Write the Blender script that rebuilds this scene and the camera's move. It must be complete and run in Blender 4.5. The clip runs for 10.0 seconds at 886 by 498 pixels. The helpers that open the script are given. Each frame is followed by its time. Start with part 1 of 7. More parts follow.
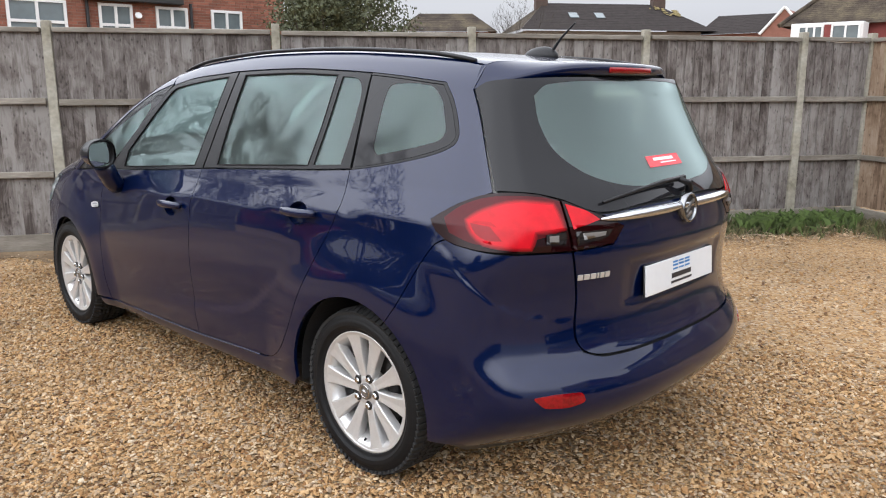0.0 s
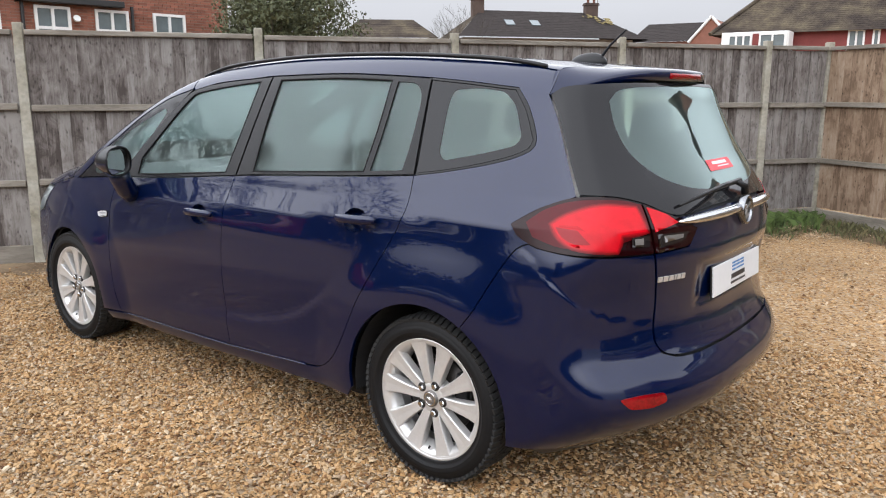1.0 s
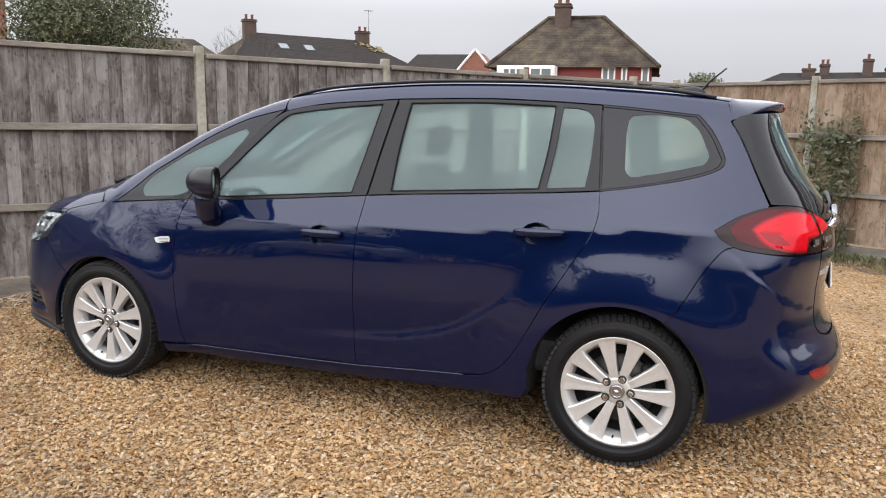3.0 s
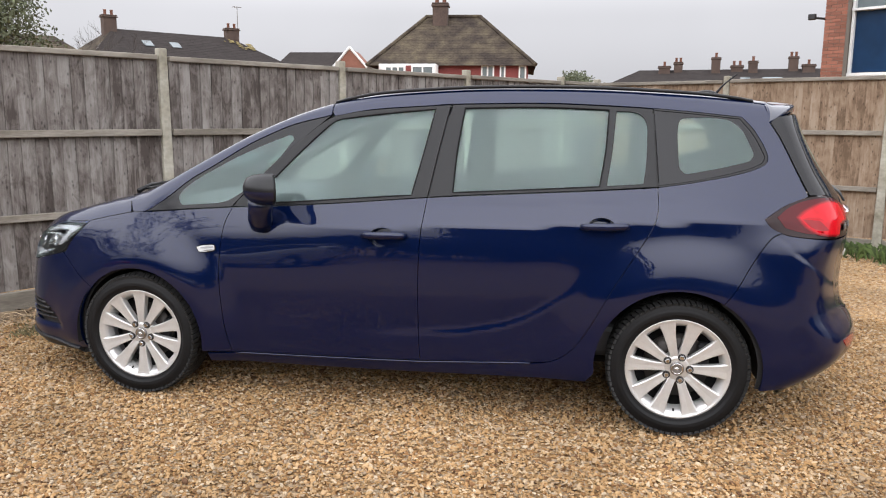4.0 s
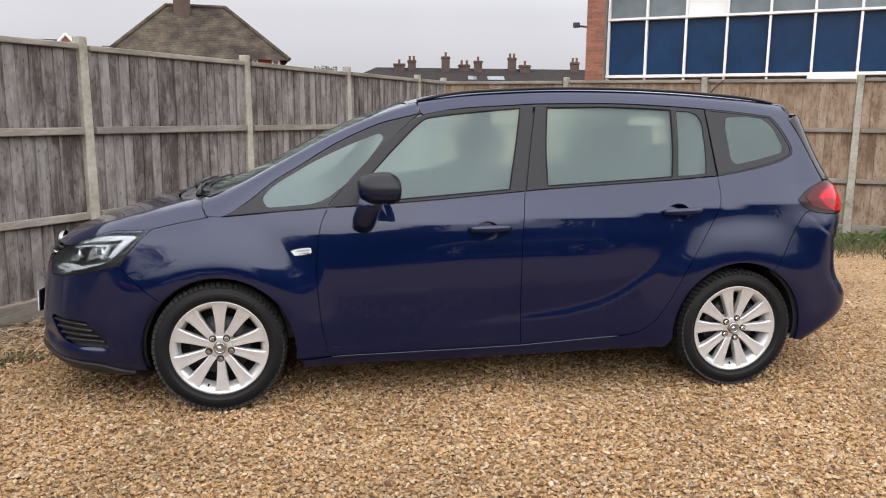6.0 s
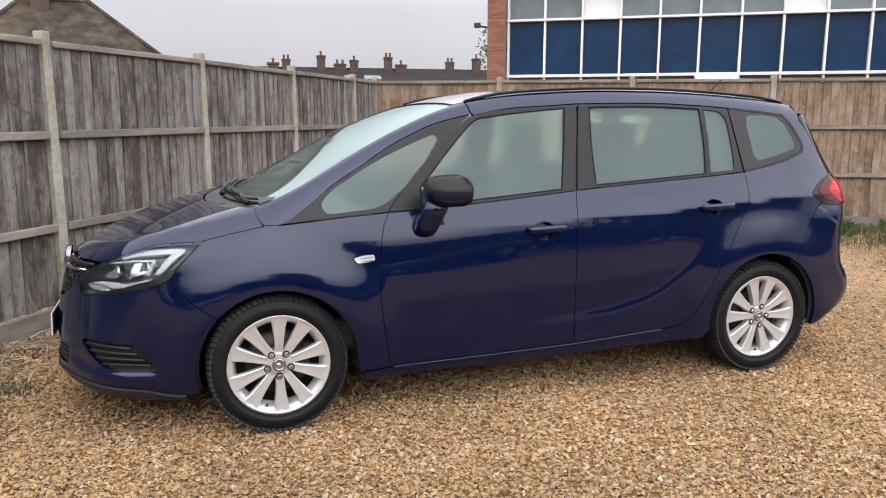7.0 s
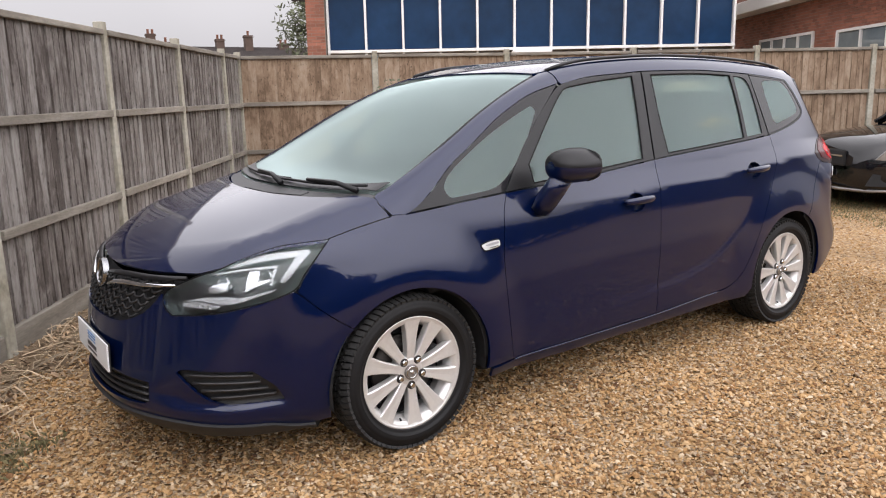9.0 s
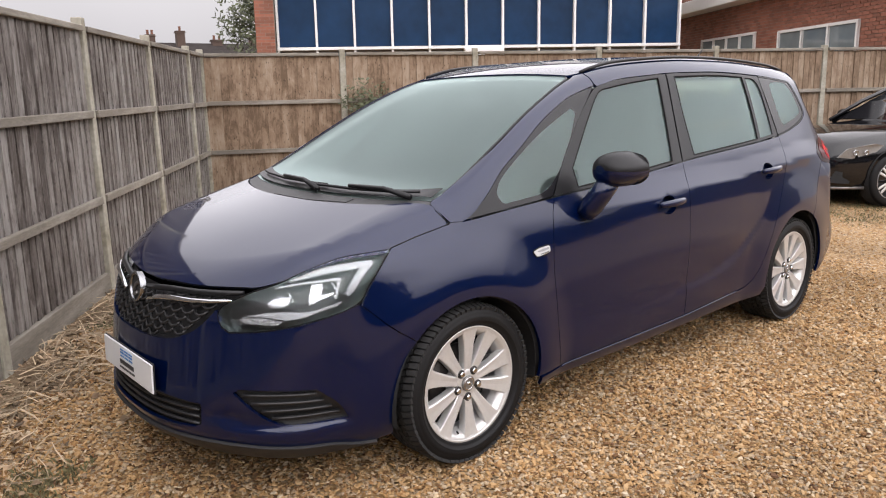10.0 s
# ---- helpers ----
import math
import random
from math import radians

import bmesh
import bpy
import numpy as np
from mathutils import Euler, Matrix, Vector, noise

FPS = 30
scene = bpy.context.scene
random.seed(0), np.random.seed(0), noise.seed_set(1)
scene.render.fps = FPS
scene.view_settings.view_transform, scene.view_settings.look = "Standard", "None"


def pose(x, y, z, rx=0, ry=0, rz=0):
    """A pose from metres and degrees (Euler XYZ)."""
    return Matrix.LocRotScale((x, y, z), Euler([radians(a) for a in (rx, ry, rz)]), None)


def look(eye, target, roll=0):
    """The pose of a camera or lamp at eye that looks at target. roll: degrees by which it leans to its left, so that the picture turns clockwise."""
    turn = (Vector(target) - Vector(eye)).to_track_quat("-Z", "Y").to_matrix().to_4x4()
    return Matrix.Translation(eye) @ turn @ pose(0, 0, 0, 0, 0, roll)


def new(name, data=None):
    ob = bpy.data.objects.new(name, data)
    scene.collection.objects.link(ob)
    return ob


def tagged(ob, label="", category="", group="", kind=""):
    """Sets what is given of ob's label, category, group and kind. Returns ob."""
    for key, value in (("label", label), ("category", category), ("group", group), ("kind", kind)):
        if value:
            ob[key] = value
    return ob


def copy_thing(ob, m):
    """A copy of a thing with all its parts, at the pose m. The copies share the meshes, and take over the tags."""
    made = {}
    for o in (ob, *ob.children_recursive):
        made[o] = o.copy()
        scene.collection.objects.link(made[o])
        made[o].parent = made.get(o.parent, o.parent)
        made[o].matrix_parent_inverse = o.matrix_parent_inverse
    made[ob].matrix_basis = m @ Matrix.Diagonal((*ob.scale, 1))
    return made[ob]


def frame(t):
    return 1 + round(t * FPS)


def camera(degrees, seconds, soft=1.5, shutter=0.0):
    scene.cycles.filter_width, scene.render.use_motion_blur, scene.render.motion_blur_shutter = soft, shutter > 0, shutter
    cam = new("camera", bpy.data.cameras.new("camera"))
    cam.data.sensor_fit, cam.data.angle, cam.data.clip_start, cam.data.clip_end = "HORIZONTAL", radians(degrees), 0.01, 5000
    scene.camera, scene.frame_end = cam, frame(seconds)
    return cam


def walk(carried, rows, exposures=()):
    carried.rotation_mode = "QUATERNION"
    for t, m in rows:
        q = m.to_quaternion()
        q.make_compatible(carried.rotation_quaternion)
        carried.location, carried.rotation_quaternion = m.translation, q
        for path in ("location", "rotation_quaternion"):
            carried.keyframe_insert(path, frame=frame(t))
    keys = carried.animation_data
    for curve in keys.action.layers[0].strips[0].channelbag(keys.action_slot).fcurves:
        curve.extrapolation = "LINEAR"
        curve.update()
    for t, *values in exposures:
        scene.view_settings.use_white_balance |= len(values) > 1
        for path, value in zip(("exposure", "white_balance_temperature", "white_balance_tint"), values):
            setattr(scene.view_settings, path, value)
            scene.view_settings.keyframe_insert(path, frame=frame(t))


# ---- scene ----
from mathutils.geometry import delaunay_2d_cdt as mathutils_cdt

cam = camera(60.3, 10.0, soft=1.1)
PATH = [
    (0, (4.878, -2.633, 1.47), (3.524, -1.221, 1.054), 0.0),
    (0.5, (4.79, -2.765, 1.48), (3.481, -1.309, 1.07), -0.0),
    (1, (4.507, -2.952, 1.467), (3.279, -1.426, 1.066), 0.1),
    (1.5, (4.24, -3.218, 1.481), (3.112, -1.613, 1.092), 0.3),
    (2, (3.932, -3.58, 1.476), (2.941, -1.883, 1.105), 0.8),
    (2.5, (3.556, -3.812, 1.445), (2.705, -2.035, 1.099), 1.2),
    (4, (2.341, -4.418, 1.466), (1.962, -2.483, 1.131), 0.4),
    (4.5, (1.914, -4.596, 1.484), (1.7, -2.636, 1.147), 0.2),
    (5, (1.434, -4.634, 1.475), (1.408, -2.664, 1.13), 0.2),
    (5.5, (0.975, -4.678, 1.469), (1.124, -2.713, 1.124), 0.4),
    (7, (-0.392, -4.341, 1.471), (0.25, -2.478, 1.129), 0.1),
    (7.5, (-0.747, -4.095, 1.459), (0.038, -2.289, 1.106), -0.3),
    (8, (-1.127, -3.881, 1.465), (-0.2, -2.148, 1.093), -0.7),
    (8.5, (-1.399, -3.644, 1.45), (-0.352, -1.984, 1.062), -1.0),
    (9, (-1.642, -3.342, 1.452), (-0.487, -1.759, 1.05), -1.2),
    (9.5, (-1.883, -3.091, 1.469), (-0.653, -1.568, 1.059), -1.2),
    (10, (-1.956, -2.966, 1.484), (-0.672, -1.489, 1.072), -1.1),
]
walk(cam, [(t, look(eye, target, roll)) for t, eye, target, roll in PATH], exposures=[(0, 0.0, 6270, 8), (2.5, 0.02, 6380, 8.5), (4.5, 0.0, 6470, 9.5), (7, -0.02, 6430, 10.5), (10, 0.0, 6700, 12.5)])

# World: a flat bright overcast sky with a weak, wide sun behind the cloud.
SUN_EL, SUN_AZ = 38.0, 187.0
world = bpy.data.worlds.new("overcast_sky")
scene.world = world
world.use_nodes = True
wn = world.node_tree.nodes
wl = world.node_tree.links
sky = wn.new("ShaderNodeTexSky")
sky.sky_type = "NISHITA"
sky.sun_disc = False
sky.sun_elevation, sky.sun_rotation = radians(SUN_EL), radians(SUN_AZ)
sky.air_density, sky.dust_density, sky.ozone_density = 1.0, 6.0, 1.0
grey = wn.new("ShaderNodeHueSaturation")
grey.inputs["Saturation"].default_value = 0.12
grey.inputs["Value"].default_value = 0.10
wl.new(sky.outputs[0], grey.inputs["Color"])
cloud = wn.new("ShaderNodeTexNoise")
cloud.inputs["Scale"].default_value = 2.2
cloud.inputs["Detail"].default_value = 4.0
# An overcast dome: dim haze low down, about three and a half times as bright overhead.
where = wn.new("ShaderNodeTexCoord")
axes = wn.new("ShaderNodeSeparateXYZ")
wl.new(where.outputs["Generated"], axes.inputs[0])
haze = wn.new("ShaderNodeValToRGB")
haze.color_ramp.interpolation = "EASE"
for n, (at, v) in enumerate(((0.0, 0.285), (0.12, 0.36), (0.30, 1.20), (1.0, 1.4))):
    e = haze.color_ramp.elements[n] if n < 2 else haze.color_ramp.elements.new(at)
    e.position, e.color = at, (v, v, v, 1)
wl.new(axes.outputs["Z"], haze.inputs[0])
rise = wn.new("ShaderNodeMath")
rise.operation = "MULTIPLY"
rise.inputs[1].default_value = 2.25
wl.new(haze.outputs[0], rise.inputs[0])
tone = wn.new("ShaderNodeMapRange")
tone.inputs["From Min"].default_value, tone.inputs["From Max"].default_value = 0.3, 0.7
tone.inputs["To Min"].default_value, tone.inputs["To Max"].default_value = 0.93, 1.07
wl.new(cloud.outputs["Fac"], tone.inputs["Value"])
dome = wn.new("ShaderNodeMath")
dome.operation = "MULTIPLY"
# The cloud is lighter on the side where the sun stands behind it.
glow = wn.new("ShaderNodeVectorMath")
glow.operation = "DOT_PRODUCT"
glow.inputs[1].default_value = (math.sin(radians(SUN_AZ)), math.cos(radians(SUN_AZ)), 0)
wl.new(where.outputs["Generated"], glow.inputs[0])
high = wn.new("ShaderNodeMapRange")
high.inputs["From Min"].default_value, high.inputs["From Max"].default_value = 0.14, 0.45
high.inputs["To Min"].default_value, high.inputs["To Max"].default_value = 0.0, 0.50
wl.new(axes.outputs["Z"], high.inputs["Value"])
side_glow = wn.new("ShaderNodeMath")
side_glow.operation = "MULTIPLY_ADD"
side_glow.inputs[2].default_value = 1.0
wl.new(glow.outputs["Value"], side_glow.inputs[0])
wl.new(high.outputs[0], side_glow.inputs[1])
lifted = wn.new("ShaderNodeMath")
lifted.operation = "MULTIPLY"
wl.new(rise.outputs[0], lifted.inputs[0])
wl.new(side_glow.outputs[0], lifted.inputs[1])
wl.new(lifted.outputs[0], dome.inputs[0])
wl.new(tone.outputs[0], dome.inputs[1])
tint = wn.new("ShaderNodeCombineColor")
for ch, k in (("Red", 1.0), ("Green", 0.995), ("Blue", 1.05)):
    mul = wn.new("ShaderNodeMath")
    mul.operation = "MULTIPLY"
    mul.inputs[1].default_value = k
    wl.new(dome.outputs[0], mul.inputs[0])
    wl.new(mul.outputs[0], tint.inputs[ch])
both = wn.new("ShaderNodeMix")
both.data_type = "RGBA"
both.inputs["Factor"].default_value = 0.9
wl.new(grey.outputs[0], both.inputs["A"])
wl.new(tint.outputs[0], both.inputs["B"])
wl.new(both.outputs["Result"], wn["Background"].inputs["Color"])
wn["Background"].inputs["Strength"].default_value = 1.0
sun = new("sun", bpy.data.lights.new("sun", "SUN"))
sun.data.energy, sun.data.angle, sun.data.color = 0.7, radians(110), (1.0, 0.96, 0.9)
sun.matrix_world = look((0, 0, 0), (-math.sin(radians(SUN_AZ)) * 1.0, -math.cos(radians(SUN_AZ)) * 1.0, -math.tan(radians(SUN_EL))))


# ---- materials ----
def material(name, colour, rough=0.5, metal=0.0, coat=0.0, vary=0.0, scale=20.0, bump=0.0, bump_scale=80.0, spec=0.5, per_object=0.0, per_island=0.0, stretch=(1, 1, 1), colour2=None):
    """A principled surface with two scales of mottling, optional relief and piece-to-piece variation."""
    m = bpy.data.materials.new(name)
    m.use_nodes = True
    n, l = m.node_tree.nodes, m.node_tree.links
    p = n["Principled BSDF"]
    p.inputs["Base Color"].default_value = (*colour, 1)
    p.inputs["Roughness"].default_value, p.inputs["Metallic"].default_value = rough, metal
    p.inputs["Coat Weight"].default_value, p.inputs["Coat Roughness"].default_value = coat, 0.02
    p.inputs["Specular IOR Level"].default_value = spec
    co = n.new("ShaderNodeTexCoord")
    mp = n.new("ShaderNodeMapping")
    mp.inputs["Scale"].default_value = stretch
    l.new(co.outputs["Object"], mp.inputs["Vector"])
    fac = None
    if vary or per_object or per_island or colour2:
        big, small = n.new("ShaderNodeTexNoise"), n.new("ShaderNodeTexNoise")
        big.inputs["Scale"].default_value, small.inputs["Scale"].default_value = scale * 0.12, scale
        big.inputs["Detail"].default_value, small.inputs["Detail"].default_value = 3, 5
        for q in (big, small):
            l.new(mp.outputs[0], q.inputs["Vector"])
        add = n.new("ShaderNodeMath")
        add.operation = "ADD"
        l.new(big.outputs["Fac"], add.inputs[0])
        l.new(small.outputs["Fac"], add.inputs[1])
        fac = add.outputs[0]
        mr = n.new("ShaderNodeMapRange")
        mr.inputs["From Min"].default_value, mr.inputs["From Max"].default_value = 0.6, 1.4
        mr.inputs["To Min"].default_value, mr.inputs["To Max"].default_value = 1 - vary, 1 + vary
        l.new(fac, mr.inputs["Value"])
        hsv = n.new("ShaderNodeHueSaturation")
        hsv.inputs["Color"].default_value = (*colour, 1)
        if colour2:
            mx = n.new("ShaderNodeMix")
            mx.data_type = "RGBA"
            mx.inputs["A"].default_value, mx.inputs["B"].default_value = (*colour, 1), (*colour2, 1)
            m2 = n.new("ShaderNodeMapRange")
            m2.inputs["From Min"].default_value, m2.inputs["From Max"].default_value = 0.35, 0.65
            l.new(big.outputs["Fac"], m2.inputs["Value"])
            l.new(m2.outputs[0], mx.inputs["Factor"])
            l.new(mx.outputs["Result"], hsv.inputs["Color"])
        value = mr.outputs[0]
        if per_object or per_island:
            if per_object:
                src = n.new("ShaderNodeObjectInfo").outputs["Random"]
            else:
                src = n.new("ShaderNodeNewGeometry").outputs["Random Per Island"]
            r = n.new("ShaderNodeMapRange")
            k = per_object or per_island
            r.inputs["To Min"].default_value, r.inputs["To Max"].default_value = 1 - k, 1 + k
            l.new(src, r.inputs["Value"])
            mu = n.new("ShaderNodeMath")
            mu.operation = "MULTIPLY"
            l.new(value, mu.inputs[0])
            l.new(r.outputs[0], mu.inputs[1])
            value = mu.outputs[0]
        l.new(value, hsv.inputs["Value"])
        l.new(hsv.outputs[0], p.inputs["Base Color"])
    if bump:
        t = n.new("ShaderNodeTexNoise")
        t.inputs["Scale"].default_value, t.inputs["Detail"].default_value = bump_scale, 6
        l.new(mp.outputs[0], t.inputs["Vector"])
        b = n.new("ShaderNodeBump")
        b.inputs["Strength"].default_value, b.inputs["Distance"].default_value = bump, 0.004
        l.new(t.outputs["Fac"], b.inputs["Height"])
        l.new(b.outputs[0], p.inputs["Normal"])
    return m


def glass_material(name, tint, ior=1.5, haze=0.0, gain=2.1, dust_veil=0.0):
    """Clear pane: lets light through with a tint and mirrors by Fresnel."""
    m = bpy.data.materials.new(name)
    m.use_nodes = True
    n, l = m.node_tree.nodes, m.node_tree.links
    n.remove(n["Principled BSDF"])
    tr, gl, fr, mx = n.new("ShaderNodeBsdfRefraction"), n.new("ShaderNodeBsdfGlossy"), n.new("ShaderNodeFresnel"), n.new("ShaderNodeMixShader")
    tr.inputs["IOR"].default_value, tr.inputs["Roughness"].default_value = 1.01, 0.32
    tr.inputs["Color"].default_value = (*tint, 1)
    gl.inputs["Roughness"].default_value = haze
    gl.inputs["Color"].default_value = (0.80, 0.98, 0.96, 1)
    fr.inputs["IOR"].default_value = ior
    k = n.new("ShaderNodeMath")
    k.operation = "MULTIPLY_ADD"
    k.inputs[1].default_value, k.inputs[2].default_value = gain, 0.008
    k.use_clamp = True
    l.new(fr.outputs[0], k.inputs[0])
    l.new(k.outputs[0], mx.inputs["Fac"])
    l.new(tr.outputs[0], mx.inputs[1])
    l.new(gl.outputs[0], mx.inputs[2])
    # Diffuse film: dust, plus the pale veil of reflected sky put in as colour.
    film, top = n.new("ShaderNodeBsdfDiffuse"), n.new("ShaderNodeMixShader")
    film.inputs["Color"].default_value = (0.62, 0.76, 0.72, 1)
    top.inputs["Fac"].default_value = dust_veil
    l.new(mx.outputs[0], top.inputs[1])
    l.new(film.outputs[0], top.inputs[2])
    l.new(top.outputs[0], n["Material Output"].inputs["Surface"])
    return m


def gravel_material(name, per_island):
    """Flint shingle: tan, ochre, grey and white pebbles."""
    m = bpy.data.materials.new(name)
    m.use_nodes = True
    n, l = m.node_tree.nodes, m.node_tree.links
    p = n["Principled BSDF"]
    p.inputs["Roughness"].default_value, p.inputs["Specular IOR Level"].default_value = 0.85, 0.2
    co = n.new("ShaderNodeTexCoord")
    ramp = n.new("ShaderNodeValToRGB")
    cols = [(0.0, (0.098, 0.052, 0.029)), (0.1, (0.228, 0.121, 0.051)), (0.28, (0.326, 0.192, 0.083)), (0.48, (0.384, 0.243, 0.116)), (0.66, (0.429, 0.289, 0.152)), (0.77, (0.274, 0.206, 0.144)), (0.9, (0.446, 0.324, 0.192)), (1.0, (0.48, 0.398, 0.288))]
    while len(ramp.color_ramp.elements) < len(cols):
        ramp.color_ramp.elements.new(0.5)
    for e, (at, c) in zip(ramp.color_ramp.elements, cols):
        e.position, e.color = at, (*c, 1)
    patch = n.new("ShaderNodeTexNoise")
    patch.inputs["Scale"].default_value, patch.inputs["Detail"].default_value = 0.9, 5
    l.new(co.outputs["Object"], patch.inputs["Vector"])
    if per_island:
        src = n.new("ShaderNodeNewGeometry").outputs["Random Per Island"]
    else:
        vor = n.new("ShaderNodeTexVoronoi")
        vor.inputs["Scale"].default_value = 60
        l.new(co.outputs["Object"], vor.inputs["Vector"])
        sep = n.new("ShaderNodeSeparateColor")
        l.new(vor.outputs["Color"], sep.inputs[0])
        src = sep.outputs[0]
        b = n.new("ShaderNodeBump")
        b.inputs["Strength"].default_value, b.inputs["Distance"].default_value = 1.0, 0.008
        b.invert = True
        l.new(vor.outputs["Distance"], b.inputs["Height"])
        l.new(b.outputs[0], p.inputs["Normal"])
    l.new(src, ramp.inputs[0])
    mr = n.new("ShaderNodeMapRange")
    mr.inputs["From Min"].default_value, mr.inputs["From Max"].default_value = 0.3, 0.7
    # Bed value lowered: shade between the loose stones is put into its colour.
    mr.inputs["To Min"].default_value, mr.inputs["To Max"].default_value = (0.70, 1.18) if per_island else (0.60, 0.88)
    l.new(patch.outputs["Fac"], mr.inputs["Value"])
    hsv = n.new("ShaderNodeHueSaturation")
    l.new(ramp.outputs[0], hsv.inputs["Color"])
    l.new(mr.outputs[0], hsv.inputs["Value"])
    l.new(hsv.outputs[0], p.inputs["Base Color"])
    return m


def timber_material(name, dark, mid, light, rough=0.88):
    """Sawn boards: long grain streaks, weather stains and knots, each board cut from another place."""
    m = bpy.data.materials.new(name)
    m.use_nodes = True
    n, l = m.node_tree.nodes, m.node_tree.links
    p = n["Principled BSDF"]
    p.inputs["Roughness"].default_value, p.inputs["Specular IOR Level"].default_value = rough, 0.25
    co, info = n.new("ShaderNodeTexCoord"), n.new("ShaderNodeObjectInfo")
    shift = n.new("ShaderNodeVectorMath")
    shift.operation = "MULTIPLY_ADD"
    spread = n.new("ShaderNodeCombineXYZ")
    for ax, k in (("X", 37.0), ("Y", 11.0), ("Z", 53.0)):
        mul = n.new("ShaderNodeMath")
        mul.operation = "MULTIPLY"
        mul.inputs[1].default_value = k
        l.new(info.outputs["Random"], mul.inputs[0])
        l.new(mul.outputs[0], spread.inputs[ax])
    shift.inputs[1].default_value = (1, 1, 1)
    l.new(co.outputs["Object"], shift.inputs[0])
    l.new(spread.outputs[0], shift.inputs[2])

    def noise_at(stretch, scale, detail, swirl=0.0):
        mp, t = n.new("ShaderNodeMapping"), n.new("ShaderNodeTexNoise")
        mp.inputs["Scale"].default_value = stretch
        t.inputs["Scale"].default_value, t.inputs["Detail"].default_value, t.inputs["Roughness"].default_value = scale, detail, 0.65
        t.inputs["Distortion"].default_value = swirl
        l.new(shift.outputs[0], mp.inputs["Vector"])
        l.new(mp.outputs[0], t.inputs["Vector"])
        return t.outputs["Fac"]

    grain, stain, cloud, blotch = noise_at((40, 40, 2.2), 1.5, 8, 0.9), noise_at((7, 7, 1.0), 1.0, 4), noise_at((2.0, 2.0, 1.6), 1.0, 3), noise_at((11, 11, 5.0), 1.0, 6, 1.2)
    total = n.new("ShaderNodeMath")
    total.operation = "ADD"
    fine = n.new("ShaderNodeMath")
    fine.operation = "MULTIPLY_ADD"
    fine.inputs[1].default_value = 0.62
    l.new(grain, fine.inputs[0])
    l.new(blotch, fine.inputs[2])
    streak = n.new("ShaderNodeMath")
    streak.operation = "MULTIPLY"
    streak.inputs[1].default_value = 0.7
    l.new(stain, streak.inputs[0])
    l.new(fine.outputs[0], total.inputs[0])
    l.new(streak.outputs[0], total.inputs[1])
    more = n.new("ShaderNodeMath")
    more.operation = "ADD"
    l.new(total.outputs[0], more.inputs[0])
    l.new(cloud, more.inputs[1])
    each = n.new("ShaderNodeMapRange")
    each.inputs["To Min"].default_value, each.inputs["To Max"].default_value = -0.10, 0.10
    l.new(info.outputs["Random"], each.inputs["Value"])
    last = n.new("ShaderNodeMath")
    last.operation = "ADD"
    l.new(more.outputs[0], last.inputs[0])
    l.new(each.outputs[0], last.inputs[1])
    ramp = n.new("ShaderNodeValToRGB")
    fit_in = n.new("ShaderNodeMapRange")
    fit_in.inputs["From Min"].default_value, fit_in.inputs["From Max"].default_value = 1.30, 2.02
    l.new(last.outputs[0], fit_in.inputs["Value"])
    l.new(fit_in.outputs[0], ramp.inputs[0])
    ramp.color_ramp.elements.new(0.5)
    for e, at, c in zip(ramp.color_ramp.elements, (0.15, 0.5, 0.88), (dark, mid, light)):
        e.position, e.color = at, (*c, 1)
    knot = n.new("ShaderNodeTexVoronoi")
    mp = n.new("ShaderNodeMapping")
    mp.inputs["Scale"].default_value = (5.0, 5.0, 2.6)
    l.new(shift.outputs[0], mp.inputs["Vector"])
    l.new(mp.outputs[0], knot.inputs["Vector"])
    spot = n.new("ShaderNodeMapRange")
    spot.inputs["From Min"].default_value, spot.inputs["From Max"].default_value = 0.05, 0.24
    spot.inputs["To Min"].default_value, spot.inputs["To Max"].default_value = 0.40, 1.0
    l.new(knot.outputs["Distance"], spot.inputs["Value"])
    hsv = n.new("ShaderNodeHueSaturation")
    l.new(ramp.outputs[0], hsv.inputs["Color"])
    l.new(spot.outputs[0], hsv.inputs["Value"])
    l.new(hsv.outputs[0], p.inputs["Base Color"])
    b = n.new("ShaderNodeBump")
    b.inputs["Strength"].default_value, b.inputs["Distance"].default_value = 0.6, 0.003
    l.new(grain, b.inputs["Height"])
    l.new(b.outputs[0], p.inputs["Normal"])
    return m


PAINT = material("navy_paint", (0.0003, 0.0042, 0.029), 0.30, 0.22, coat=1.0, vary=0.06, scale=500, spec=0.05)
PAINT.node_tree.nodes["Principled BSDF"].inputs["Coat IOR"].default_value = 1.47
TRIM = material("satin_black_trim", (0.007, 0.007, 0.008), 0.35, vary=0.08, scale=120, bump=0.03, bump_scale=600, spec=0.26)
FRIT = material("black_glass_band", (0.0112, 0.0112, 0.0128), 0.04, spec=0.24)
SCUTTLE = material("grey_scuttle_plastic", (0.030, 0.030, 0.031), 0.55, vary=0.15, scale=120, bump=0.05, bump_scale=500)
# Rubber seals; also the black lines painted as shaded panel gaps.
SEAL_GAP = material("black_seal_and_gap", (0.004, 0.004, 0.0045), 0.6, spec=0.15)
PLASTIC = material("black_plastic", (0.012, 0.012, 0.013), 0.5, vary=0.12, scale=150, bump=0.06, bump_scale=500)
DARK = material("dark_cavity", (0.008, 0.008, 0.009), 0.9)
RUBBER = material("tyre_rubber", (0.0055, 0.0055, 0.006), 0.6, vary=0.22, scale=60, bump=0.10, bump_scale=300, spec=0.22)
# Tyre rubber made lighter: the sky light on the tread put into its colour.
TREAD_LIT = material("tread_rubber", (0.0168, 0.0168, 0.0168), 0.75, vary=0.3, scale=60, bump=0.15, bump_scale=300, spec=0.3)
